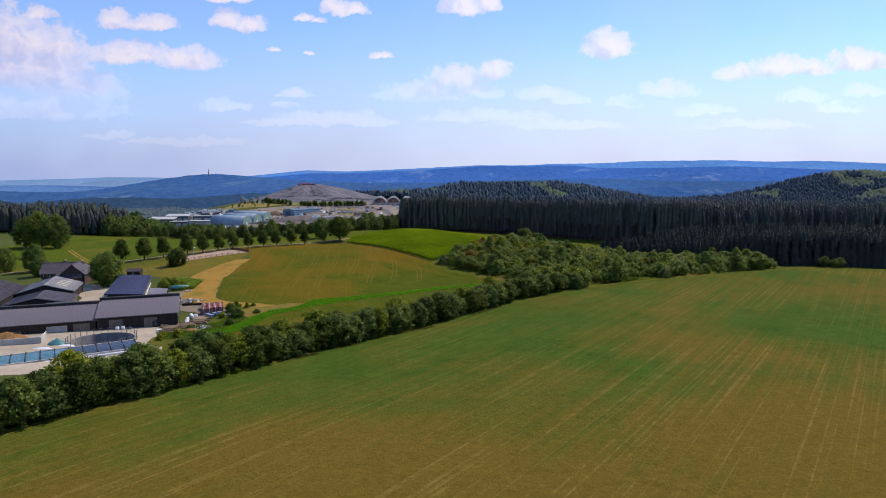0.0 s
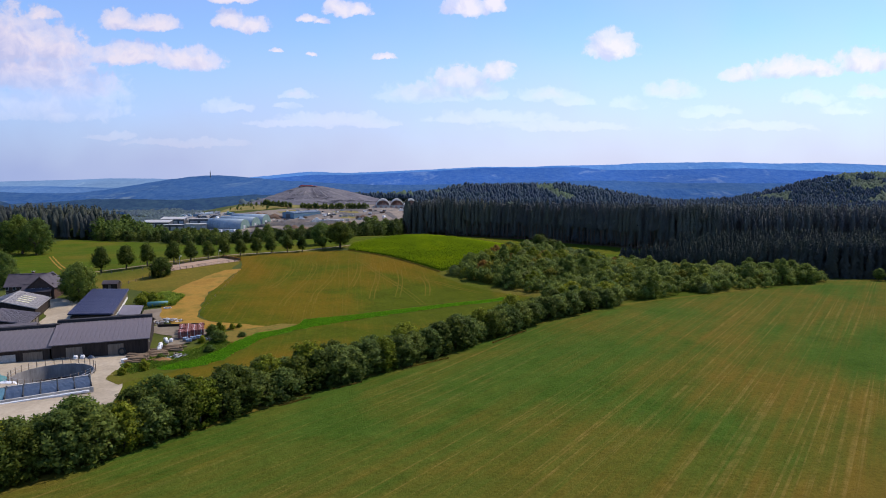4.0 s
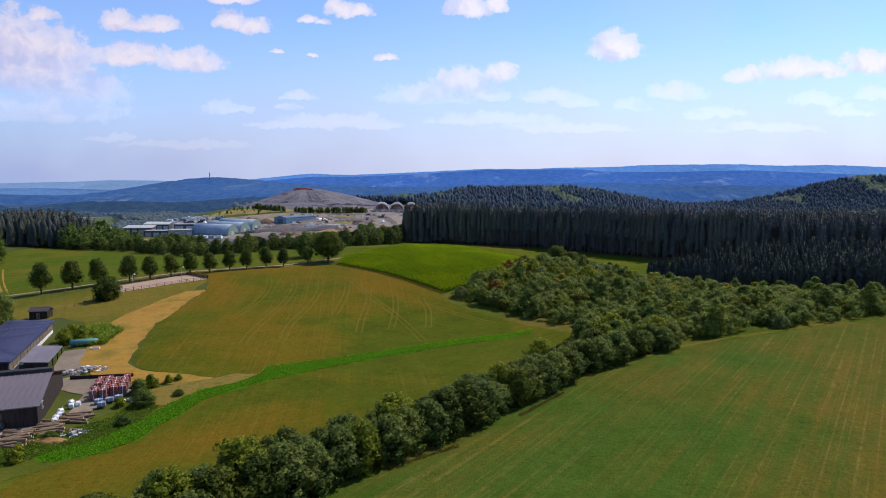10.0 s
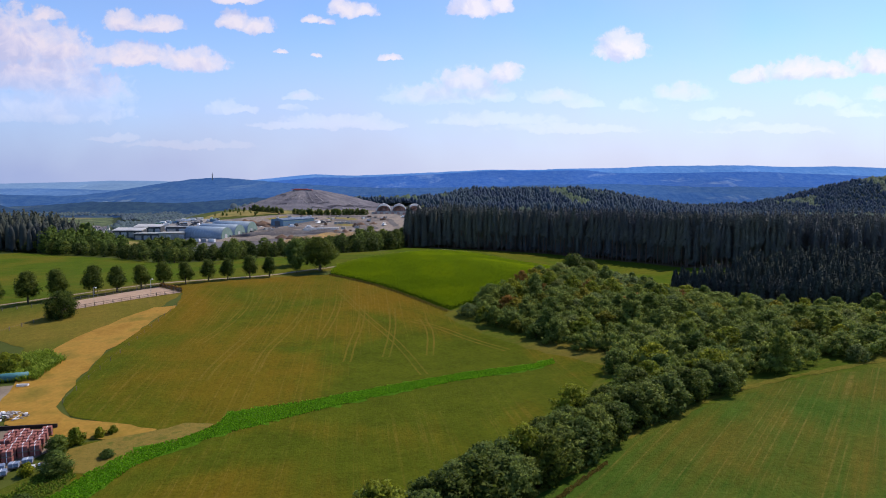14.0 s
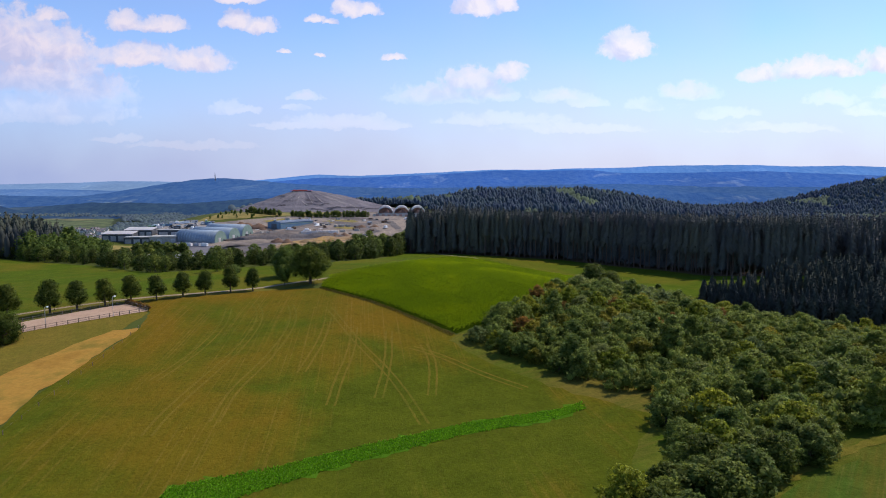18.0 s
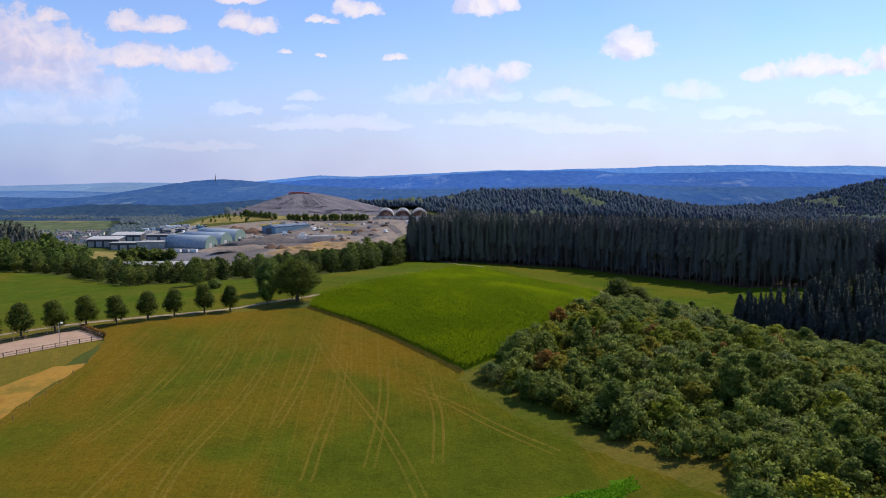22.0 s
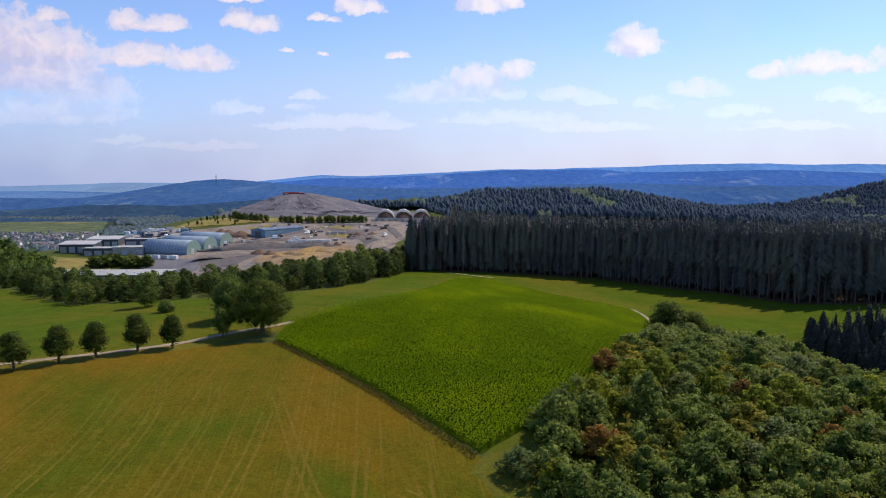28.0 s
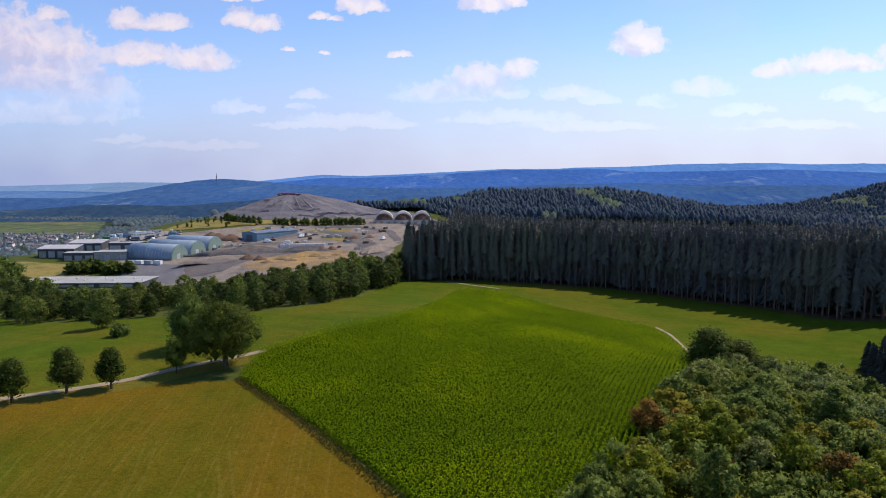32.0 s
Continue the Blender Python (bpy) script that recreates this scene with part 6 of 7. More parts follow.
pal = bundle("tile_pallet", M["red_tile"], (1.45, 1.0, 0.95), "strapped pallet of red roof tiles stacked in the yard", "pallet", "pallets of roof tiles")
rg = random.Random(12)
SZ = float(height(-66, 204))
base = pose(-69.6, 199.6, SZ + 0.12, 0, 0, TURN)
for i in range(4):
    for j in range(8):
        for k in range(2):
            if (k == 1 and rg.random() < 0.12) or (j == 0 and i > 1):
                continue
            copy_thing(pal, base @ pose(i * 1.62 + rg.uniform(-0.1, 0.1) + 0.25 * (j % 2), j * 1.3 + rg.uniform(-0.08, 0.08), k * 0.97, 0, 0, rg.uniform(-4, 4)))
drop(pal)
wr = bundle("wrapped_pallet", M["wrap_blue"], (1.5, 1.1, 0.8), "pallet wrapped in blue-grey plastic beside the tiles", "pallet", "wrapped pallets")
for x, y in ((1.2, -2.6), (3.0, -2.3), (4.6, -1.4), (2.0, -4.8)):
    copy_thing(wr, base @ pose(x, y, 0, 0, 0, rg.uniform(-10, 10)))
drop(wr)
bag = thing("bulk_bag", Matrix(), "bulging white bulk bag against the barn gable", "bag", "bags beside the barn")
part("sack", blocks([(-0.5, -0.5, 0, 0.5, 0.5, 0.95)], 0.22), M["wrap_white"], bag)
part("loop", blocks([(-0.4, -0.03, 0.9, -0.3, 0.03, 1.1), (0.3, -0.03, 0.9, 0.4, 0.03, 1.1)]), M["wrap_white"], bag)
for x, y in ((-71.6, 190.5), (-71.9, 192), (-72.6, 193.6), (-72.2, 196.3), (-73.2, 198), (-71.5, 197.4), (-71, 189)):
    copy_thing(bag, on(x + 0.9, y, rg.uniform(0, 90), 0.1))
for x, y in ((-86.6, 181.0), (-85.2, 181.5)):
    copy_thing(bag, on(x, y, 20, 0.05))
drop(bag)
mound("blue_tarpaulin", on(-83.6, 182.2), 1.3, 0.9, 0.9, M["tarp_dark"], "small blue tarpaulin bundle at the barn wall", "tarpaulin", 9)
stone = thing("white_block", on(-73.8, 179, 30, 0.0), "white concrete block at the edge of the lane", "block")
part("block", blocks([(-0.8, -0.6, 0, 0.8, 0.6, 0.9)], 0.12), M["white_paint"], stone)
tube = thing("teal_tank", on(-91.5, 236.5, TURN), "long teal tank lying behind the lean-to", "tank")
vs, fs = tapered([(-3.2, 0, 0.9), (-3.0, 0, 0.9), (3.0, 0, 0.9), (3.2, 0, 0.9)], [0.5, 0.85, 0.85, 0.5], 14)
part_mesh("shell", mesh_from("shell", vs, fs, M["teal"], True), tube)
part("cradle", blocks([(-2.2, -0.6, 0, -1.9, 0.6, 0.35), (1.9, -0.6, 0, 2.2, 0.6, 0.35)]), M["barn_wood"], tube)
tr = thing("feed_trough", on(-86.8, 233, 10), "white plastic trough on the apron", "trough")
part("tub", blocks([(-1.1, -0.35, 0, 1.1, 0.35, 0.1), (-1.1, -0.35, 0.1, 1.1, -0.28, 0.5), (-1.1, 0.28, 0.1, 1.1, 0.35, 0.5), (-1.1, -0.28, 0.1, -1.03, 0.28, 0.5), (1.03, -0.28, 0.1, 1.1, 0.28, 0.5)]), M["white_paint"], tr)
lw = thing("sleeper_wall", on(-80.5, 211.5, 9), "low dark wall of old railway sleepers", "wall")
for k in range(3):
    part("sleeper", blocks([(0, 0, k * 0.3, 13, 0.28, k * 0.3 + 0.28)], 0.02), M["barn_wood"], lw)
tyre = thing("tractor_tyre", pose(-77.6, 185.3, FARM_Z + 0.95, 72, 0, TURN), "black tractor tyre leaning on the barn wall", "tyre")
bm = bmesh.new()
ring = []
for k in range(20):
    a = 6.2832 * k / 20
    ring.append([bm.verts.new((math.cos(a) * (0.75 + 0.22 * math.cos(b)), math.sin(a) * (0.75 + 0.22 * math.cos(b)), 0.22 * math.sin(b))) for b in np.linspace(0, 6.2832, 8, endpoint=False)])
for k in range(20):
    for j in range(8):
        bm.faces.new((ring[k][j], ring[(k + 1) % 20][j], ring[(k + 1) % 20][(j + 1) % 8], ring[k][(j + 1) % 8]))
part("tread", bm, M["rubber"], tyre)

# logs
LOG_V, LOG_F = tapered([(-2.2, 0, 0), (0, 0.05, 0.02), (2.2, 0, 0)], [0.2, 0.19, 0.17], 8)
log = thing("log", Matrix(), "barked log in the loose pile beside the lane", "log", "logs of the pile")
part_mesh("bark", mesh_from("bark", LOG_V, LOG_F, M["log"], True), log)
for x in (-2.2, 2.2):
    bm = bmesh.new()
    bmesh.ops.create_circle(bm, cap_ends=True, radius=0.185, segments=8)
    o = part("cut_end", bm, M["log_end"], log)
    o.matrix_basis = pose(x, 0, 0, 0, 90, 0)
for pile, count, layers in (((-72.0, 181.5), 12, 3), ((-69.6, 187.0), 10, 2), ((-67.4, 191.5), 8, 2)):
    for l in range(layers):
        for k in range(count - 2 * l):
            s = rg.uniform(0.75, 1.1)
            u = (k + l) * 0.62 - count * 0.31
            m = on(pile[0] - 0.36 * u + rg.uniform(-1.0, 1.0), pile[1] + 0.93 * u, TURN - 4 + rg.uniform(-30, 30), 0.28 + l * 0.34)
            c = copy_thing(log, m)
            c.scale = (s, 1.15, 1.15)
drop(log)
def scrap_heap(x, y, rx, ry, count, seed):
    rs = random.Random(seed)
    t = thing("scrap_heap", on(x, y, TURN), "loose heap of scrap boards, stones and old fittings", "scrap heap")
    for k in range(count):
        a, q = rs.uniform(0, 6.28), math.sqrt(rs.random())
        l, w, h = (rs.uniform(0.8, 2.4), 0.16, 0.1) if rs.random() < 0.55 else (rs.uniform(0.3, 0.8), rs.uniform(0.3, 0.6), rs.uniform(0.2, 0.5))
        o = part("board" if w < 0.2 else "stone", blocks([(-l / 2, -w / 2, 0, l / 2, w / 2, h)], 0.02), M[rs.choice(("grey_wood", "cement_roof", "fence_wood", "wrap_white", "concrete"))], t)
        o.matrix_basis = pose(math.cos(a) * q * rx, math.sin(a) * q * ry, 0.1 + (1 - q) * 0.8, rs.uniform(-12, 12), rs.uniform(-15, 15), rs.uniform(0, 180))


scrap_heap(-80, 217, 4.6, 2.2, 70, 21)
scrap_heap(-63.5, 184, 2.4, 1.0, 26, 22)
scrap_heap(-61.5, 199.5, 1.8, 1.2, 18, 23)
mound("earth_heap", on(-66, 181), 4.0, 1.6, 0.8, M["manure"], "low mound of brown earth in the weeds", "earth", 23, 18)
weed = tree_model("weed_bush", 150, (1.4, 0.0, 2.4, 9, 1.0), 700, 0.22, M["leaf_bright"], 0.05, 3, "wild bush at the edge of the farm", "bush", "bushes at the farm's edge")
for x, y, s in ((-62.2, 205.5, 1.0), (-61, 207.8, 1.1), (-62.4, 197.5, 0.8), (-58.5, 210.5, 0.7), (-57, 212, 0.6), (-97, 238, 1.3), (-99.5, 241.5, 1.4), (-95.2, 241, 1.3), (-100.5, 246, 1.3), (-97.5, 246.5, 1.2), (-93.3, 243.8, 0.9), (-102.5, 250, 1.0), (-68, 176, 0.7), (-66, 172, 0.9), (-70.5, 173.5, 0.6), (-69, 168, 0.7), (-150, 275, 1.3), (-134, 262, 1.0), (-137, 266, 1.2)):
    stand(weed, x, y, s, rg.uniform(0, 360))
drop(weed)

# ---- riding arena fence and lamps ----
def fence_run(name, a, b, gap, rails, tall, label, thick=0.08):
    l = math.hypot(b[0] - a[0], b[1] - a[1])
    n = max(1, round(l / gap))
    t = thing(name, on(a[0], a[1]), label, "fence")
    z0 = float(height(*a))
    prev = None
    for k in range(n + 1):
        x, y = a[0] + (b[0] - a[0]) * k / n, a[1] + (b[1] - a[1]) * k / n
        p = Vector((x - a[0], y - a[1], float(height(x, y)) - z0))
        o = part("post", blocks([(-thick, -thick, -0.3, thick, thick, tall)]), M["fence_wood"], t)
        o.location = p
        if prev:
            for h, r, mat in rails:
                vs, fs = tapered([prev + Vector((0, 0, h)), p + Vector((0, 0, h))], [r, r], 4)
                part_mesh("rail", mesh_from("rail", vs, fs, M[mat]), t)
        prev = p


RAILS = ((0.55, 0.06, "fence_wood"), (1.15, 0.07, "fence_wood"))
fence_run("arena_fence", (-117, 303), (-91, 321.5), 2.6, RAILS, 1.3, "weathered wooden rail fence round the riding arena")
fence_run("arena_fence", (-91, 321.5), (-103.5, 332), 2.6, RAILS, 1.3, "weathered wooden rail fence round the riding arena")
fence_run("arena_fence", (-103.5, 332), (-127, 313), 2.6, RAILS, 1.3, "weathered wooden rail fence round the riding arena")
fence_run("paddock_fence", (-73, 224), (-85, 303), 6, ((0.9, 0.006, "fence_wood"),), 1.0, "electric tape fence along the sandy track", 0.035)
fence_run("paddock_fence", (-147, 305), (-128, 313), 4.0, ((0.9, 0.03, "fence_wood"),), 1.2, "old wire fence along the paddock")
fence_run("paddock_fence", (-128, 262), (-118, 300), 4.0, ((0.9, 0.03, "fence_wood"),), 1.2, "old wire fence along the paddock")


def flood_lamp(x, y):
    t = thing("flood_lamp", on(x, y, -30), "slim grey lamp post of the riding arena", "lamp post", "arena lamp posts")
    vs, fs = tapered([(0, 0, -0.3), (0, 0, 6.0)], [0.09, 0.06], 8)
    part_mesh("pole", mesh_from("pole", vs, fs, M["steel"], True), t)
    part("arm", blocks([(-0.04, 0, 5.9, 0.04, 0.7, 5.98)]), M["steel"], t)
    part("lamp_head", blocks([(-0.3, 0.5, 5.75, 0.3, 0.95, 6.1)], 0.06), M["lamp_glass"], t)


for x, y in ((-99.2, 316.5), (-113, 306.5)):
    flood_lamp(x, y)
hg = tree_model("arena_hedge_bush", 151, (1.1, 0.0, 1.5, 7, 1.0), 420, 0.2, M["leaf_rust"], 0.04, 3, "low brownish clipped bush at the arena's end", "bush", "bushes at the arena")
for k in range(6):
    stand(hg, -92.5 - k * 2.0, 324 + k * 1.65, 1.0, rg.uniform(0, 360))
drop(hg)


# ---- the works ----
M["vault_sheet"] = mottled("vault_sheet", (0.2, 0.27, 0.34), (0.28, 0.35, 0.42), 0.12, 0.45, 0.15, 0.02, 0.5)
M["vault_end"] = mottled("vault_end", (0.16, 0.24, 0.2), (0.22, 0.3, 0.25), 0.3, 0.6, 0.15, 0.02, 0.4)
M["hall_blue"] = mottled("hall_blue", (0.08, 0.16, 0.24), (0.11, 0.2, 0.29), 0.2, 0.55, 0.15, 0.02, 0.4)
M["hall_roof"] = mottled("hall_roof", (0.13, 0.17, 0.22), (0.19, 0.23, 0.29), 0.2, 0.5, 0.15, 0.02, 0.4)
M["flat_roof"] = mottled("flat_roof", (0.26, 0.27, 0.27), (0.36, 0.37, 0.36), 0.15, 0.8, 0.2, 0.02, 0.3)
M["dark_clad"] = mottled("dark_clad", (0.06, 0.065, 0.075), (0.1, 0.105, 0.115), 0.3, 0.6, 0.15, 0.02, 0.3)
M["dome_white"] = mottled("dome_white", (0.62, 0.62, 0.63), (0.74, 0.74, 0.75), 0.2, 0.6, 0.15, 0.02, 0.4)
dome_nodes = M["dome_white"].node_tree
fabric = dome_nodes.nodes.new("ShaderNodeBsdfTranslucent")
fabric.inputs[0].default_value = (0.7, 0.68, 0.66, 1)
fabric_mix = dome_nodes.nodes.new("ShaderNodeMixShader")
fabric_mix.inputs[0].default_value = 0.45
dome_nodes.links.new(dome_nodes.nodes["Principled BSDF"].outputs[0], fabric_mix.inputs[1])
dome_nodes.links.new(fabric.outputs[0], fabric_mix.inputs[2])
dome_nodes.links.new(fabric_mix.outputs[0], dome_nodes.nodes["Material Output"].inputs[0])
M["dome_inside"] = mottled("dome_inside", (0.26, 0.15, 0.13), (0.4, 0.26, 0.22), 0.3, 0.9, 0.4, 0.1, 0.2)
M["ochre"] = mottled("ochre", (0.17, 0.125, 0.09), (0.27, 0.19, 0.11), 0.07, 0.95, 0.9, 0.6, 0.05, True, c=(0.38, 0.24, 0.08))
M["brown_earth"] = mottled("brown_earth", (0.13, 0.08, 0.055), (0.2, 0.13, 0.09), 0.15, 0.95, 0.7, 0.3, 0.1, True)
M["dark_slope"] = mottled("dark_slope", (0.11, 0.11, 0.125), (0.17, 0.165, 0.175), 0.05, 0.95, 0.5, 0.3, 0.2, True)
M["dry_grass"] = mottled("dry_grass", (0.16, 0.13, 0.04), (0.24, 0.19, 0.06), 0.06, 0.95, 0.4, 0.2, 0.1, True, c=(0.1, 0.12, 0.035))
M["machine_red"] = mottled("machine_red", (0.4, 0.06, 0.05), (0.52, 0.1, 0.08), 0.6, 0.6, 0.2, 0.02, 0.4)
M["car_white"] = mottled("car_white", (0.7, 0.7, 0.7), (0.8, 0.8, 0.8), 1.0, 0.3, 0.05, 0.01, 0.5)
M["car_dark"] = mottled("car_dark", (0.04, 0.045, 0.055), (0.08, 0.085, 0.1), 1.0, 0.3, 0.05, 0.01, 0.5)
M["car_silver"] = mottled("car_silver", (0.36, 0.37, 0.39), (0.46, 0.47, 0.49), 1.0, 0.3, 0.05, 0.01, 0.5)
M["car_green"] = mottled("car_green", (0.05, 0.16, 0.08), (0.08, 0.22, 0.1), 1.0, 0.4, 0.05, 0.01, 0.5)

drape("works_ground", [(-44, 640), (-62, 592), (-84, 560), (-102, 552), (-130, 556), (-160, 562), (-186, 580), (-205, 612), (-235, 660), (-262, 690), (-262, 720), (-245, 760), (-205, 775), (-170, 800), (-90, 850), (-20, 850), (-30, 780), (-48, 700)], M["spoil_pale"], 0.1, "pale trampled gravel ground of the works", "works ground", 1.5, 6, 8)
drape("embankment", [(-228, 652), (-210, 652), (-182, 643), (-174, 622), (-172, 600), (-196, 615), (-216, 632)], M["dark_slope"], 0.25, "dark grey stepped embankment below the vaulted halls", "embankment", 0.8, 4, 5)
drape("grey_terrace", [(-182, 643), (-160, 650), (-146, 682), (-123, 696), (-106, 702), (-103, 688), (-126, 672), (-142, 647), (-150, 622), (-168, 610)], M["spoil"], 0.3, "grey gravel terrace in the works", "terrace", 1.2, 4, 5)
drape("ochre_pit", [(-140, 632), (-130, 660), (-112, 684), (-90, 699), (-78, 686), (-72, 640), (-90, 612), (-120, 612)], M["ochre"], 0.35, "ochre and brown excavated pit bank", "pit", 1.8, 3, 4)
drape("works_road", [(-92, 740), (-78, 716), (-70, 690), (-58, 660), (-48, 640), (-40, 650), (-55, 690), (-68, 730), (-84, 760), (-120, 780), (-122, 774)], M["spoil"], 0.35, "wide grey haul road of the works", "haul road", 0.8, 4, 5)
drape("dry_bank", [(-300, 660), (-262, 655), (-240, 640), (-236, 622), (-255, 615), (-300, 625), (-330, 640)], M["dry_grass"], 0.2, "dry yellow grass bank below the works", "grass", 1.0, 4, 6)
drape("heap_foot", [(-262, 770), (-205, 780), (-170, 803), (-95, 850), (-120, 862), (-190, 830), (-250, 806)], M["dry_grass"], 0.3, "yellow-green scrub terrace below the heap", "grass", 1.5, 5, 7)
drape("car_park", [(-305, 712), (-262, 700), (-225, 718), (-240, 770), (-300, 778)], M["asphalt"], 0.25, "grey storage yard full of vehicles", "yard", 0.6, 5, 8)


def vault(x, y, label):
    """A long barrel-vaulted hall: x along its length from -L to 0, y across."""
    L, W, hgt, n = 43, 15, 10.6, 20
    t = thing("vaulted_hall", pose(x, y, float(height(x, y)) - 0.3, 0, 0, -21), label, "hall", "vaulted halls of the works")
    prof = []
    for k in range(n + 1):
        a = math.pi * k / n
        prof.append((W / 2 + math.cos(a) * W / 2, 2.2 + math.sin(a) * (hgt - 2.2)))
    prof = [(W, -0.5)] + prof + [(0, -0.5)]
    me_bm = prism(prof, -L, -0.3)
    for f in me_bm.faces:
        f.smooth = len(f.verts) == 4
    shell = part("shell", me_bm, M["vault_sheet"], t)
    for k in range(15):
        xx = -L + 0.2 + k * (L - 0.6) / 14
        rib = [(W / 2 + math.cos(math.pi * j / n) * (W / 2 + 0.12), 2.2 + math.sin(math.pi * j / n) * (hgt - 2.1)) for j in range(n + 1)]
        vs, fs = tapered([(xx, a, b) for a, b in rib], [0.12] * len(rib), 4)
        part_mesh("seam", mesh_from("seam", vs, fs, M["vault_sheet"]), shell)
    part("end_wall", prism([(p[0] * 0.985 + 0.1, p[1] * 0.985) for p in prof], -0.3, 0.0), M["vault_end"], t)
    part("gate", blocks([(0, 4.6, 0, 0.12, 7.6, 4.4)], 0.03), M["dome_white"], t)
    part("vent", blocks([(0, 10.4, 0.2, 0.12, 12.2, 3.2)], 0.03), M["dark_clad"], t)


vault(-198, 660, "long barrel-vaulted hall of blue-grey sheet steel")
vault(-191.5, 676, "long barrel-vaulted hall of blue-grey sheet steel")
vault(-185, 692, "long barrel-vaulted hall of blue-grey sheet steel")


def blue_hall():
    a, b = Vector((-159.5, 726)), Vector((-137, 765))
    turn = math.degrees(math.atan2(b.y - a.y, b.x - a.x))
    L = (b - a).length
    t = thing("blue_hall", pose(b.x, b.y, float(height(-150, 745)) - 1.4, 0, 0, turn), "long blue steel hall with low grey-blue roof", "hall")
    W = 17
    part("wall", prism([(0, -0.8), (W, -0.8), (W, 6), (W / 2, 7.3), (0, 6)], -L, 0), M["hall_blue"], t)
    for lo, hi in (((-0.4, 5.95), (W / 2, 7.35)), ((W + 0.4, 5.95), (W / 2, 7.35))):
        r = part("roof", prism([lo, hi, (hi[0], hi[1] + 0.15), (lo[0], lo[1] + 0.15)], -L - 0.4, 0.4), M["hall_roof"], t)
        slope_panels(r, -L - 0.4, 0.4, (lo[0], lo[1] + 0.1), (hi[0], hi[1] + 0.1), 2.4, M["hall_roof"])
    for k in range(8):
        part("wall_panel", blocks([(-L + 0.6 + k * 5.6, -0.1, 0.2, -L + 5.8 + k * 5.6, 0, 3.6)]), M["hall_blue"], t)
    part("gate", blocks([(-L - 0.1, 5, 0, -L, 12, 4.8)], 0.03), M["dark_clad"], t)
    part("stripe", blocks([(-L, -0.08, 4.3, 0, 0, 4.8)]), M["vault_end"], t)


blue_hall()


def dome(x, y):
    """A salt-store shelter: a half-round white shell, open in front, dark red within."""
    R, L, n = 8.6, 14, 18
    t = thing("round_shelter", pose(x, y, float(height(-69.5, 829)) + 0.9, 0, 0, 4), "round white-roofed storage shelter open at the front", "shelter", "round storage shelters")
    bm = bmesh.new()
    outer, inner = [], []
    for yy in (0, L):
        outer.append([bm.verts.new((math.cos(math.pi * k / n) * R, yy, math.sin(math.pi * k / n) * R * 1.08)) for k in range(n + 1)])
        inner.append([bm.verts.new((math.cos(math.pi * k / n) * (R - 0.5), yy, math.sin(math.pi * k / n) * (R * 1.08 - 2.3))) for k in range(n + 1)])
    for k in range(n):
        bm.faces.new((outer[0][k], outer[0][k + 1], outer[1][k + 1], outer[1][k]))
        bm.faces.new((inner[0][k], inner[1][k], inner[1][k + 1], inner[0][k + 1]))
        for e in (0, 1):
            bm.faces.new((outer[e][k], inner[e][k], inner[e][k + 1], outer[e][k + 1]))
    bmesh.ops.recalc_face_normals(bm, faces=bm.faces[:])
    part("shell", bm, M["dome_white"], t)
    prof = [(math.cos(math.pi * k / n) * (R - 0.5), math.sin(math.pi * k / n) * (R * 1.08 - 2.3)) for k in range(n + 1)]
    bm = bmesh.new()
    a = [bm.verts.new((px, L - 0.6, pz)) for px, pz in prof]
    b = [bm.verts.new((px, L - 0.3, pz)) for px, pz in prof]
    bm.faces.new(a), bm.faces.new(b[::-1])
    part("back_wall", bm, M["dome_inside"], t)
    mound("stored_mound", pose(1, 8, 0), 5.5, 4.5, 5.2, M["dome_inside"], "", "", int(x) % 17, 14, t)
    part("front_beam", blocks([(-R, -0.5, -6.0, R, 0, 0.7)], 0.05), M["concrete"], t)
    part("plinth", blocks([(-R - 0.3, 0.0, -6.0, R + 0.3, L, -0.02)], 0.05), M["concrete"], t)


for x in (-69.5, -51.5, -33.5):
    dome(x, 829)
w = thing("stone_terrace", on(-58, 818, 2), "low reddish block wall before the shelters", "wall")
for k in range(16):
    part("block", blocks([(-24 + k * 3.2, 0, -0.6, -21 + k * 3.2, 1.4, 2.2 - (k % 3) * 0.35)], 0.08), M["dome_inside"] if k % 2 else M["concrete"], w)
cap = thing("conveyor_rig", pose(-181, 905, 29.5), "long low red conveyor rig on top of the heap", "conveyor")
part("deck", blocks([(-13, -2, 0, 13, 2, 0.6)], 0.1), M["machine_red"], cap)
part("housing", blocks([(-10, -1.5, 0.6, 7, 1.5, 1.5)], 0.2), M["machine_red"], cap)
for x in (-11, -4, 4, 11):
    part("leg", blocks([(x - 0.3, -1.6, -3.5, x + 0.3, 1.6, 0)]), M["dark_clad"], cap)


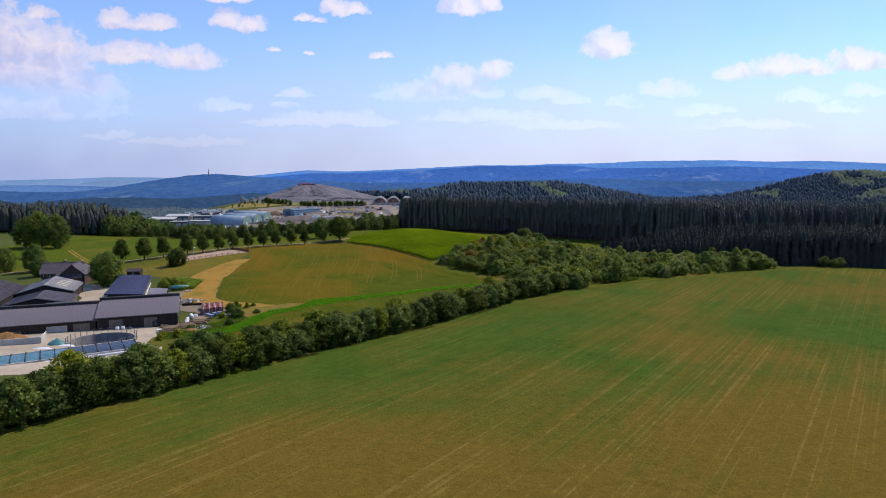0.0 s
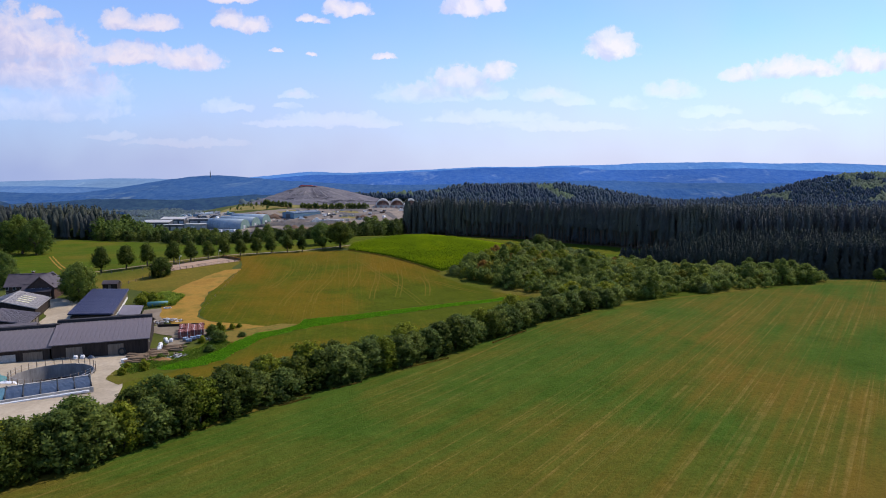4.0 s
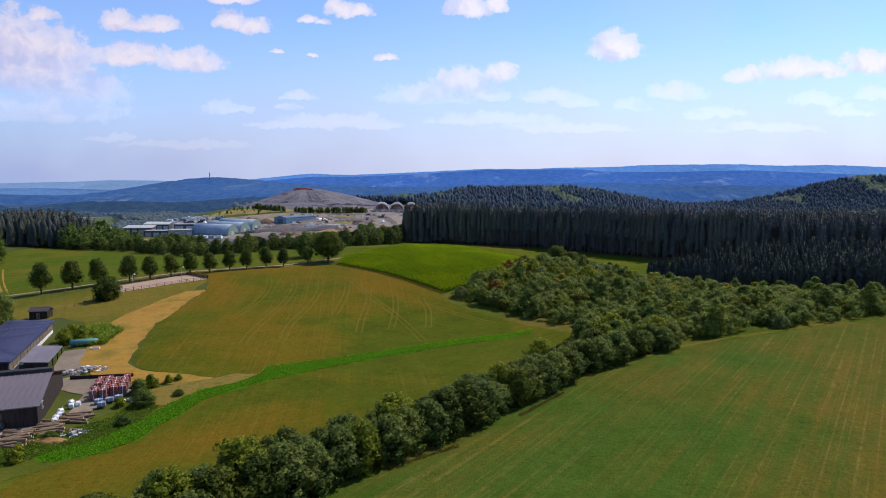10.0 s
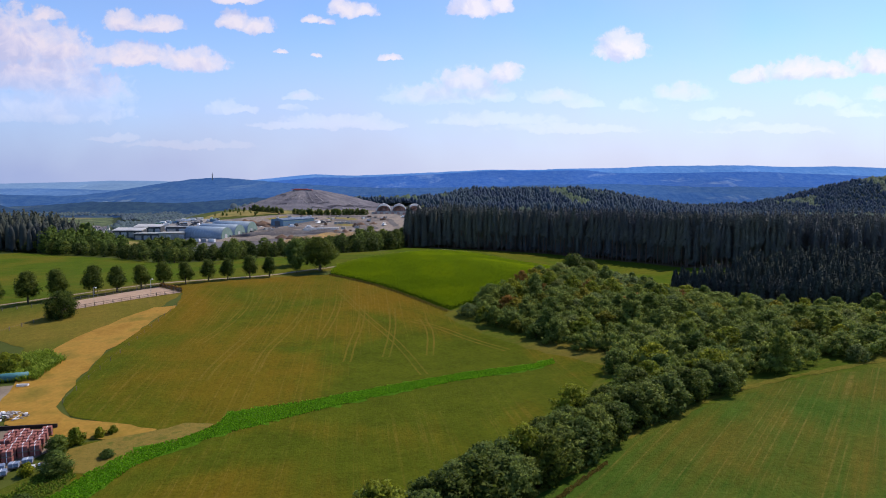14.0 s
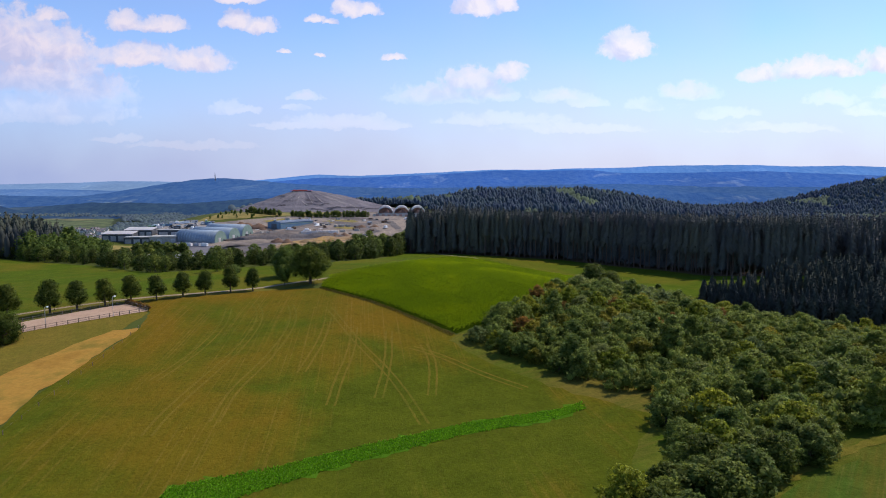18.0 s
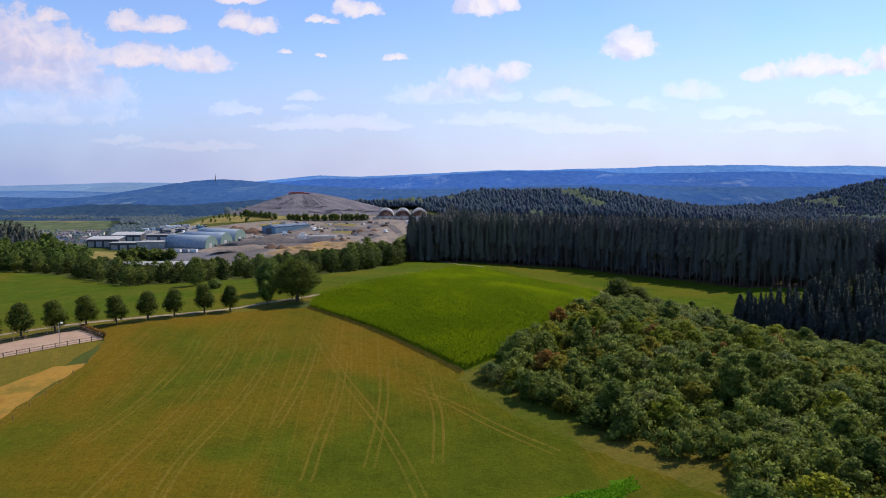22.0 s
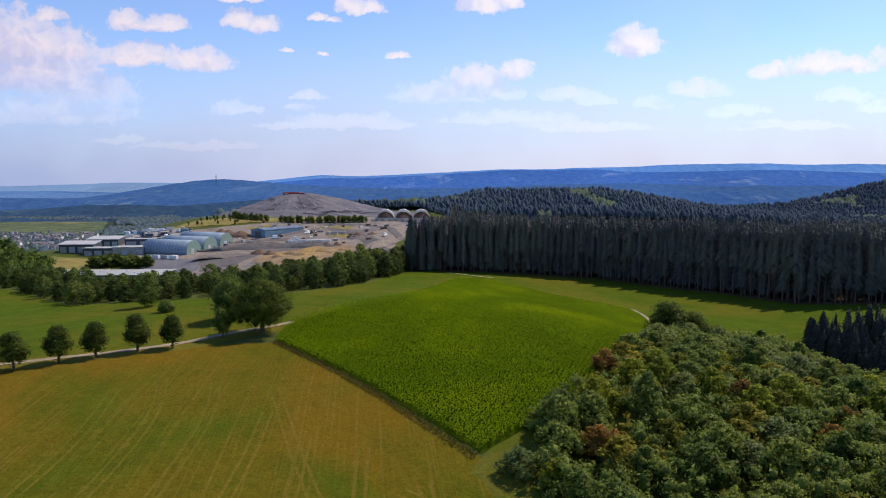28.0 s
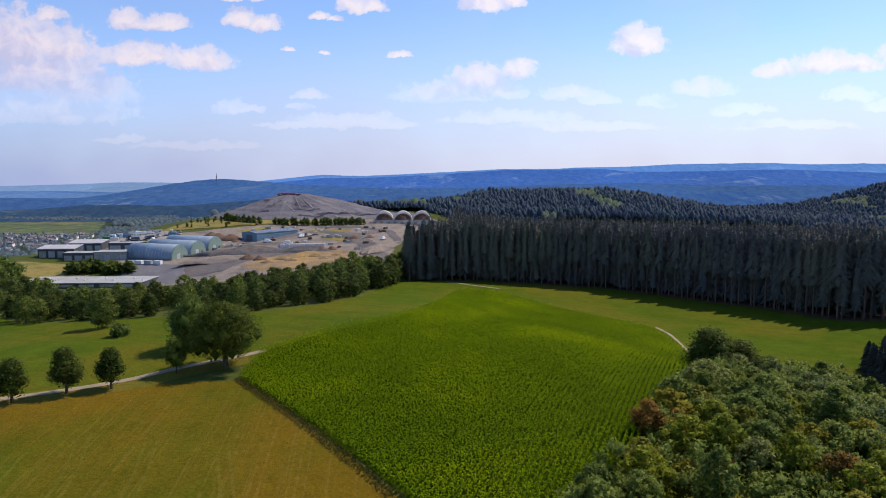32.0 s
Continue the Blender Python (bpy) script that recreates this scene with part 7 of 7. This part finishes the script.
def flat_house(name, x, y, turn, L, W, h, wall, roof, label, domes=0, bays=0, z=0.0):
    t = thing(name, pose(x, y, float(height(x, y)) + z, 0, 0, turn), label, "building")
    part("wall", blocks([(0, 0, -3.0, L, W, h)], 0.03), wall, t)
    if name == "canopy":
        part("roof", prism([(-0.8, h - 0.4), (W + 0.5, h + 1.6), (W + 0.5, h + 1.8), (-0.8, h)], -0.6, L + 0.6), roof, t, "bright white sloping sheet roof")
    else:
        part("roof", blocks([(-0.5, -0.5, h, L + 0.5, W + 0.5, h + 0.4)], 0.05), roof, t)
    rg = random.Random(int(x))
    for k in range(domes):
        bm = bmesh.new()
        bmesh.ops.create_icosphere(bm, subdivisions=2, radius=0.8)
        bmesh.ops.bisect_plane(bm, geom=bm.verts[:] + bm.edges[:] + bm.faces[:], plane_co=(0, 0, 0), plane_no=(0, 0, 1), clear_inner=True)
        o = part("roof_dome", bm, M["dome_white"], t, "white plastic roof dome")
        o.location = (2 + k * (L - 4) / max(1, domes - 1), W * (0.35 + 0.3 * (k % 2)), h + 0.4)
    for k in range(bays):
        part("gate", blocks([(1 + k * L / bays, -0.1, 0, 1 + (k + 0.72) * L / bays, 0, h * 0.7)], 0.02), M["dome_white"] if k % 2 else M["concrete"], t)


flat_house("workshop", -258, 588, 3, 72, 26, 2.2, M["dark_clad"], M["flat_roof"], "wide low workshop with flat grey roof and white domes", 9, 6)
flat_house("office_block", -281, 670, 4, 22, 12, 5.5, M["dark_clad"], M["flat_roof"], "dark flat-roofed works building with pale front", 0, 3)
flat_house("works_garage", -259, 671, 8, 22, 14, 6.2, M["concrete"], M["flat_roof"], "pale flat-roofed garage of the works", 0, 4)
flat_house("canopy", -305, 679, 4, 26, 12, 6.6, M["dark_clad"], M["dome_white"], "open canopy with bright white roof", 0, 4)
flat_house("canopy", -297, 703, 6, 24, 12, 7.0, M["dark_clad"], M["dome_white"], "open canopy with bright white roof", 0, 4)
flat_house("store_shed", -268, 706, 6, 22, 9, 6.0, M["dark_clad"], M["flat_roof"], "dark store shed behind the canopies", 0, 2)


def container(x, y, turn, mat, size, label, cat, group):
    l, w, h = size
    t = thing(cat.replace(" ", "_"), on(x, y, turn, 0.1), label, cat, group)
    part("body", blocks([(-l / 2, -w / 2, 0.1, l / 2, w / 2, h)], 0.06), mat, t)
    for y0, y1 in ((-w / 2 + 0.1, -0.03), (0.03, w / 2 - 0.1)):
        part("door", blocks([(l / 2, y0, 0.25, l / 2 + 0.06, y1, h - 0.15)]), mat, t)


def vehicle(x, y, turn, mat, l=4.4, label="parked car in the storage yard", cat="car"):
    t = thing(cat, on(x, y, turn, 0.25), label, cat, "parked vehicles at the works")
    w = 1.8 if l < 5 else 2.3
    h = 0.85 if l < 5 else 1.3
    part("body", blocks([(-l / 2, -w / 2, 0.3, l / 2, w / 2, h)], 0.14), mat, t)
    part("cabin", blocks([(-l * 0.3, -w * 0.43, h - 0.05, l * 0.22, w * 0.43, h + 0.65 if l < 5 else h + 1.4)], 0.2), M["glass_dark"] if l < 5 else mat, t)
    for xx in (-l * 0.3, l * 0.3):
        for yy in (-w / 2, w / 2):
            bm = bmesh.new()
            bmesh.ops.create_cone(bm, cap_ends=True, segments=10, radius1=0.34, radius2=0.34, depth=0.22)
            o = part("wheel", bm, M["rubber"], t)
            o.matrix_basis = pose(xx, yy, 0.34, 90, 0, 0)


rg = random.Random(44)
for k in range(84):
    x, y = rg.uniform(-300, -236), rg.uniform(716, 772)
    if rg.random() < 0.35:
        container(x, y, rg.choice((0, 20, 90, 110)), rg.choice((M["car_dark"], M["car_green"], M["dome_white"], M["hall_blue"])), (6.1, 2.4, 2.6), "shipping container in the storage yard", "container", "containers in the yard")
    else:
        vehicle(x, y, rg.choice((5, 20, 95, 110)), rg.choice((M["car_white"], M["car_dark"], M["car_silver"], M["car_white"])), rg.choice((4.4, 4.4, 7.5)), "parked car or van in the storage yard" )
for k in range(4):
    container(-224 + k * 7.2, 653.5 - k * 1.6, -21, M["car_white"] if k % 2 else M["car_silver"], (6.1, 2.4, 2.6), "white site container below the vaulted hall", "container", "site containers")
for k in range(9):
    container(-132 + k * 3.7, 701 + k * 0.4, 4, M["dome_white"], (3.4, 4.5, 2.8), "pale concrete bay block in the works", "concrete bay", "concrete bays")
for k in range(5):
    container(-110 + k * 3.4, 742 + (k % 2) * 3, 6, M["concrete"], (3.0, 2.4, 2.2), "stack of pale concrete blocks", "block stack", "block stacks")
for x, y, turn in ((-150, 722, 30), (-128, 745, 50), (-124, 748, 50), (-60, 735, 70), (-132, 716, 10), (-44, 800, 10)):
    vehicle(x, y, turn, rg.choice((M["car_white"], M["car_white"], M["car_dark"])), 7.0, "white works lorry on the gravel", "lorry")
for x, y, r, h in ((-101, 690, 6, 4), (-93, 693, 5, 3.5), (-183, 735, 10, 5), (-196, 742, 9, 4.5), (-205, 750, 8, 4), (-143, 656, 7, 4), (-134, 652, 6, 3.5), (-84, 740, 6, 3), (-72, 745, 5, 2.5), (-176, 726, 4, 2.5)):
    mound("earth_mound", on(x, y, 0, -0.2), r, r * 0.7, h, M["brown_earth"], "mound of dark brown earth in the works", "earth mound", int(-x), 18)
for x, y, rx, ry, h, turn, mat in ((-150, 684, 46, 9, 5.5, 14, "spoil"), (-112, 690, 26, 8, 4.5, 6, "spoil"), (-104, 668, 26, 8, 4.0, 40, "ochre"), (-160, 655, 30, 8, 4, 30, "spoil_pale"), (-60, 700, 10, 30, 4, -10, "spoil_pale")):
    mound("spoil_bank", on(x, y, turn, -0.5), rx, ry, h, M[mat], "long terrace bank of tipped stone and earth", "earth bank", int(rx), 40)
for x, y, r, h in ((-118, 652, 8, 3), (-98, 662, 7, 3), (-84, 668, 6, 2.5), (-110, 645, 7, 2.5), (-125, 640, 6, 2.5), (-90, 650, 5, 2)):
    mound("spoil_bank", on(x, y, 0, -0.2), r, r * 0.6, h, M["ochre"], "eroded ochre bank of the pit", "earth bank", int(-x), 22)
r5 = random.Random(77)
for k in range(70):
    x, y = r5.uniform(-185, -60), r5.uniform(690, 800)
    l = r5.uniform(2, 5)
    st = thing("material_stack", on(x, y, r5.choice((5, 30, 60, 110))), r5.choice(("stack of grey concrete pipes and slabs", "stack of pale building blocks on the gravel", "dark stack of steel parts in the works")), "stack", "material stacks in the works")
    mat = M[("concrete", "dome_white", "dark_clad", "brown_earth")[r5.randrange(4)]]
    for j in range(r5.randint(1, 3)):
        part("layer", blocks([(-l / 2 + r5.uniform(0, 0.3), -1.1, j * 0.62, l / 2, 1.1, j * 0.62 + 0.58)], 0.04), mat, st)
for poly in ([(-130, 770), (-108, 764), (-92, 772), (-98, 785), (-122, 786)], [(-112, 735), (-92, 728), (-84, 738), (-100, 746)], [(-176, 760), (-160, 775), (-172, 786), (-190, 770)]):
    drape("weedy_patch", poly, M["dry_grass"], 0.3, "weedy yellow-green patch on the gravel", "grass", 1.2, 3, 5)
for poly in ([(-180, 700), (-150, 712), (-120, 712), (-118, 722), (-150, 724), (-178, 712)], [(-128, 790), (-90, 790), (-62, 770), (-50, 730), (-44, 735), (-56, 778), (-88, 800), (-126, 800)], [(-150, 728), (-120, 770), (-126, 776), (-158, 732)]):
    drape("haul_track", poly, M["spoil"], 0.32, "grey worn haul track across the works", "track", 0.8, 3, 5)
belt = tree_model("scrub_tree", 160, (2.0, 0.1, 6.4, 9, 0.9), 260, 0.55, M["leaf_hedge"], 0.1, 3, "young tree in the row below the heap", "tree", "young trees below the heap")
for k in range(64):
    x = -216 + k * 2.05
    if -178 < x < -170:
        continue
    stand(belt, x + rg.uniform(-0.8, 0.8), 803 + rg.uniform(-3, 3) + max(0, (x + 150) * 0.12), rg.uniform(0.8, 1.2), rg.uniform(0, 360), -0.2)
for k in range(30):
    stand(belt, -252 + rg.uniform(0, 42), 633 + rg.uniform(-4, 4), rg.uniform(1.0, 1.4), rg.uniform(0, 360), -0.2, 1.6)
for k in range(26):
    x = rg.uniform(-250, -200)
    stand(belt, x, rg.uniform(780, 815), rg.uniform(0.35, 0.7), rg.uniform(0, 360), -0.2)
drop(belt)

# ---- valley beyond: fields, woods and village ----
# field colours with a faint blue haze added as emission
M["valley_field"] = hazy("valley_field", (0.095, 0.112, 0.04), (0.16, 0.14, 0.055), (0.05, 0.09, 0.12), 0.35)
# woods tinted blue: the valley's haze is part of their base colour
M["valley_wood_hazed"] = needle_material("valley_wood_hazed", (0.05, 0.075, 0.105), (0.085, 0.115, 0.125))
M["valley_wall"] = mottled("valley_wall", (0.55, 0.54, 0.53), (0.7, 0.69, 0.68), 0.2)
M["valley_roof"] = mottled("valley_roof", (0.11, 0.105, 0.12), (0.19, 0.16, 0.165), 0.2)
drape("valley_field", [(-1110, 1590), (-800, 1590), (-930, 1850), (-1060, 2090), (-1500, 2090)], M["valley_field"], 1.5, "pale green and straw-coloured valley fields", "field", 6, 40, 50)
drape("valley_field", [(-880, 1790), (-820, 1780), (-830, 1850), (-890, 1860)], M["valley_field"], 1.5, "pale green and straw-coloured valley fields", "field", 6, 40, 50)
big_blob = [(v * (1.2, 1.2, 0.72), f, n) for v, f, n in far_round]
rg = np.random.default_rng(6)
OPEN = ([(-1140, 1570), (-780, 1570), (-900, 1850), (-1040, 2110), (-1530, 2110)], [(-890, 1760), (-810, 1750), (-820, 1860), (-900, 1870)], [(-860, 1190), (-560, 1190), (-650, 1330), (-780, 1590), (-1060, 1590)])
valley = [p for p in scatter([(-450, 860), (-900, 850), (-1450, 1300), (-1500, 2350), (-420, 2350), (-330, 1500), (-290, 1050)], 12, rg) if not any(inside([p[0]], [p[1]], o)[0] for o in OPEN)]
fine_round = [(v * (0.75, 0.75, 0.7), f, n) for v, f, n in far_round]
far_trees("valley_woods", valley, big_blob, M["valley_wood_hazed"], "woods across the valley floor")
far_trees("valley_woods", scatter(OPEN[2], 23, rg), [(v * 0.6, f, n) for v, f, n in far_round], M["valley_wood_hazed"], "garden trees among the village houses")
far_trees("valley_woods", scatter([(-900, 900), (-640, 980), (-440, 1000), (-470, 850), (-600, 800), (-900, 820)], 6.5, rg), fine_round, M["valley_wood_hazed"], "woods falling away behind the works")
far_trees("valley_woods", scatter([(-470, 690), (-480, 790), (-600, 800), (-900, 820), (-900, 640), (-560, 660)], 6, rg), fine_round, M["valley_wood_hazed"], "woods on the slope below the works")
far_trees("valley_woods", scatter([(-250, 1010), (-100, 1010), (100, 1000), (150, 1150), (-50, 1300), (-280, 1260)], 7.5, rg), [(v * 0.62, f, n) for v, f, n in far_spruce], M["needles_hazed"], "woods behind the spoil heap")
hs = thing("village_house", Matrix(), "pale village house with dark roof in the valley", "house", "village houses")
part("wall", blocks([(-6, -4, -2, 6, 4, 6.5)]), M["valley_wall"], hs)
part("roof", prism([(-4.6, 6.3), (4.6, 6.3), (0, 9.2)], -6.5, 6.5), M["valley_roof"], hs)
part("chimney", blocks([(2, -0.6, 7, 3, 0.6, 10)]), M["valley_roof"], hs)
r2 = random.Random(3)
for k in range(130):
    x, y = r2.uniform(-250, 0), r2.uniform(1215, 1580)
    c = copy_thing(hs, on(x - 580 - (y - 1215) * 0.58, y, r2.uniform(0, 180)))
drop(hs)
mast = thing("radio_mast", pose(-1235, 3440, 66), "slender radio mast on the distant hilltop", "mast")
vs, fs = tapered([(0, 0, -8), (0, 0, 18), (0, 0, 34)], [2.6, 1.8, 0.5], 6)
part_mesh("tower", mesh_from("tower", vs, fs, M["dark_clad"]), mast)
part("platform", blocks([(-3, -3, 16, 3, 3, 18)]), M["dark_clad"], mast)
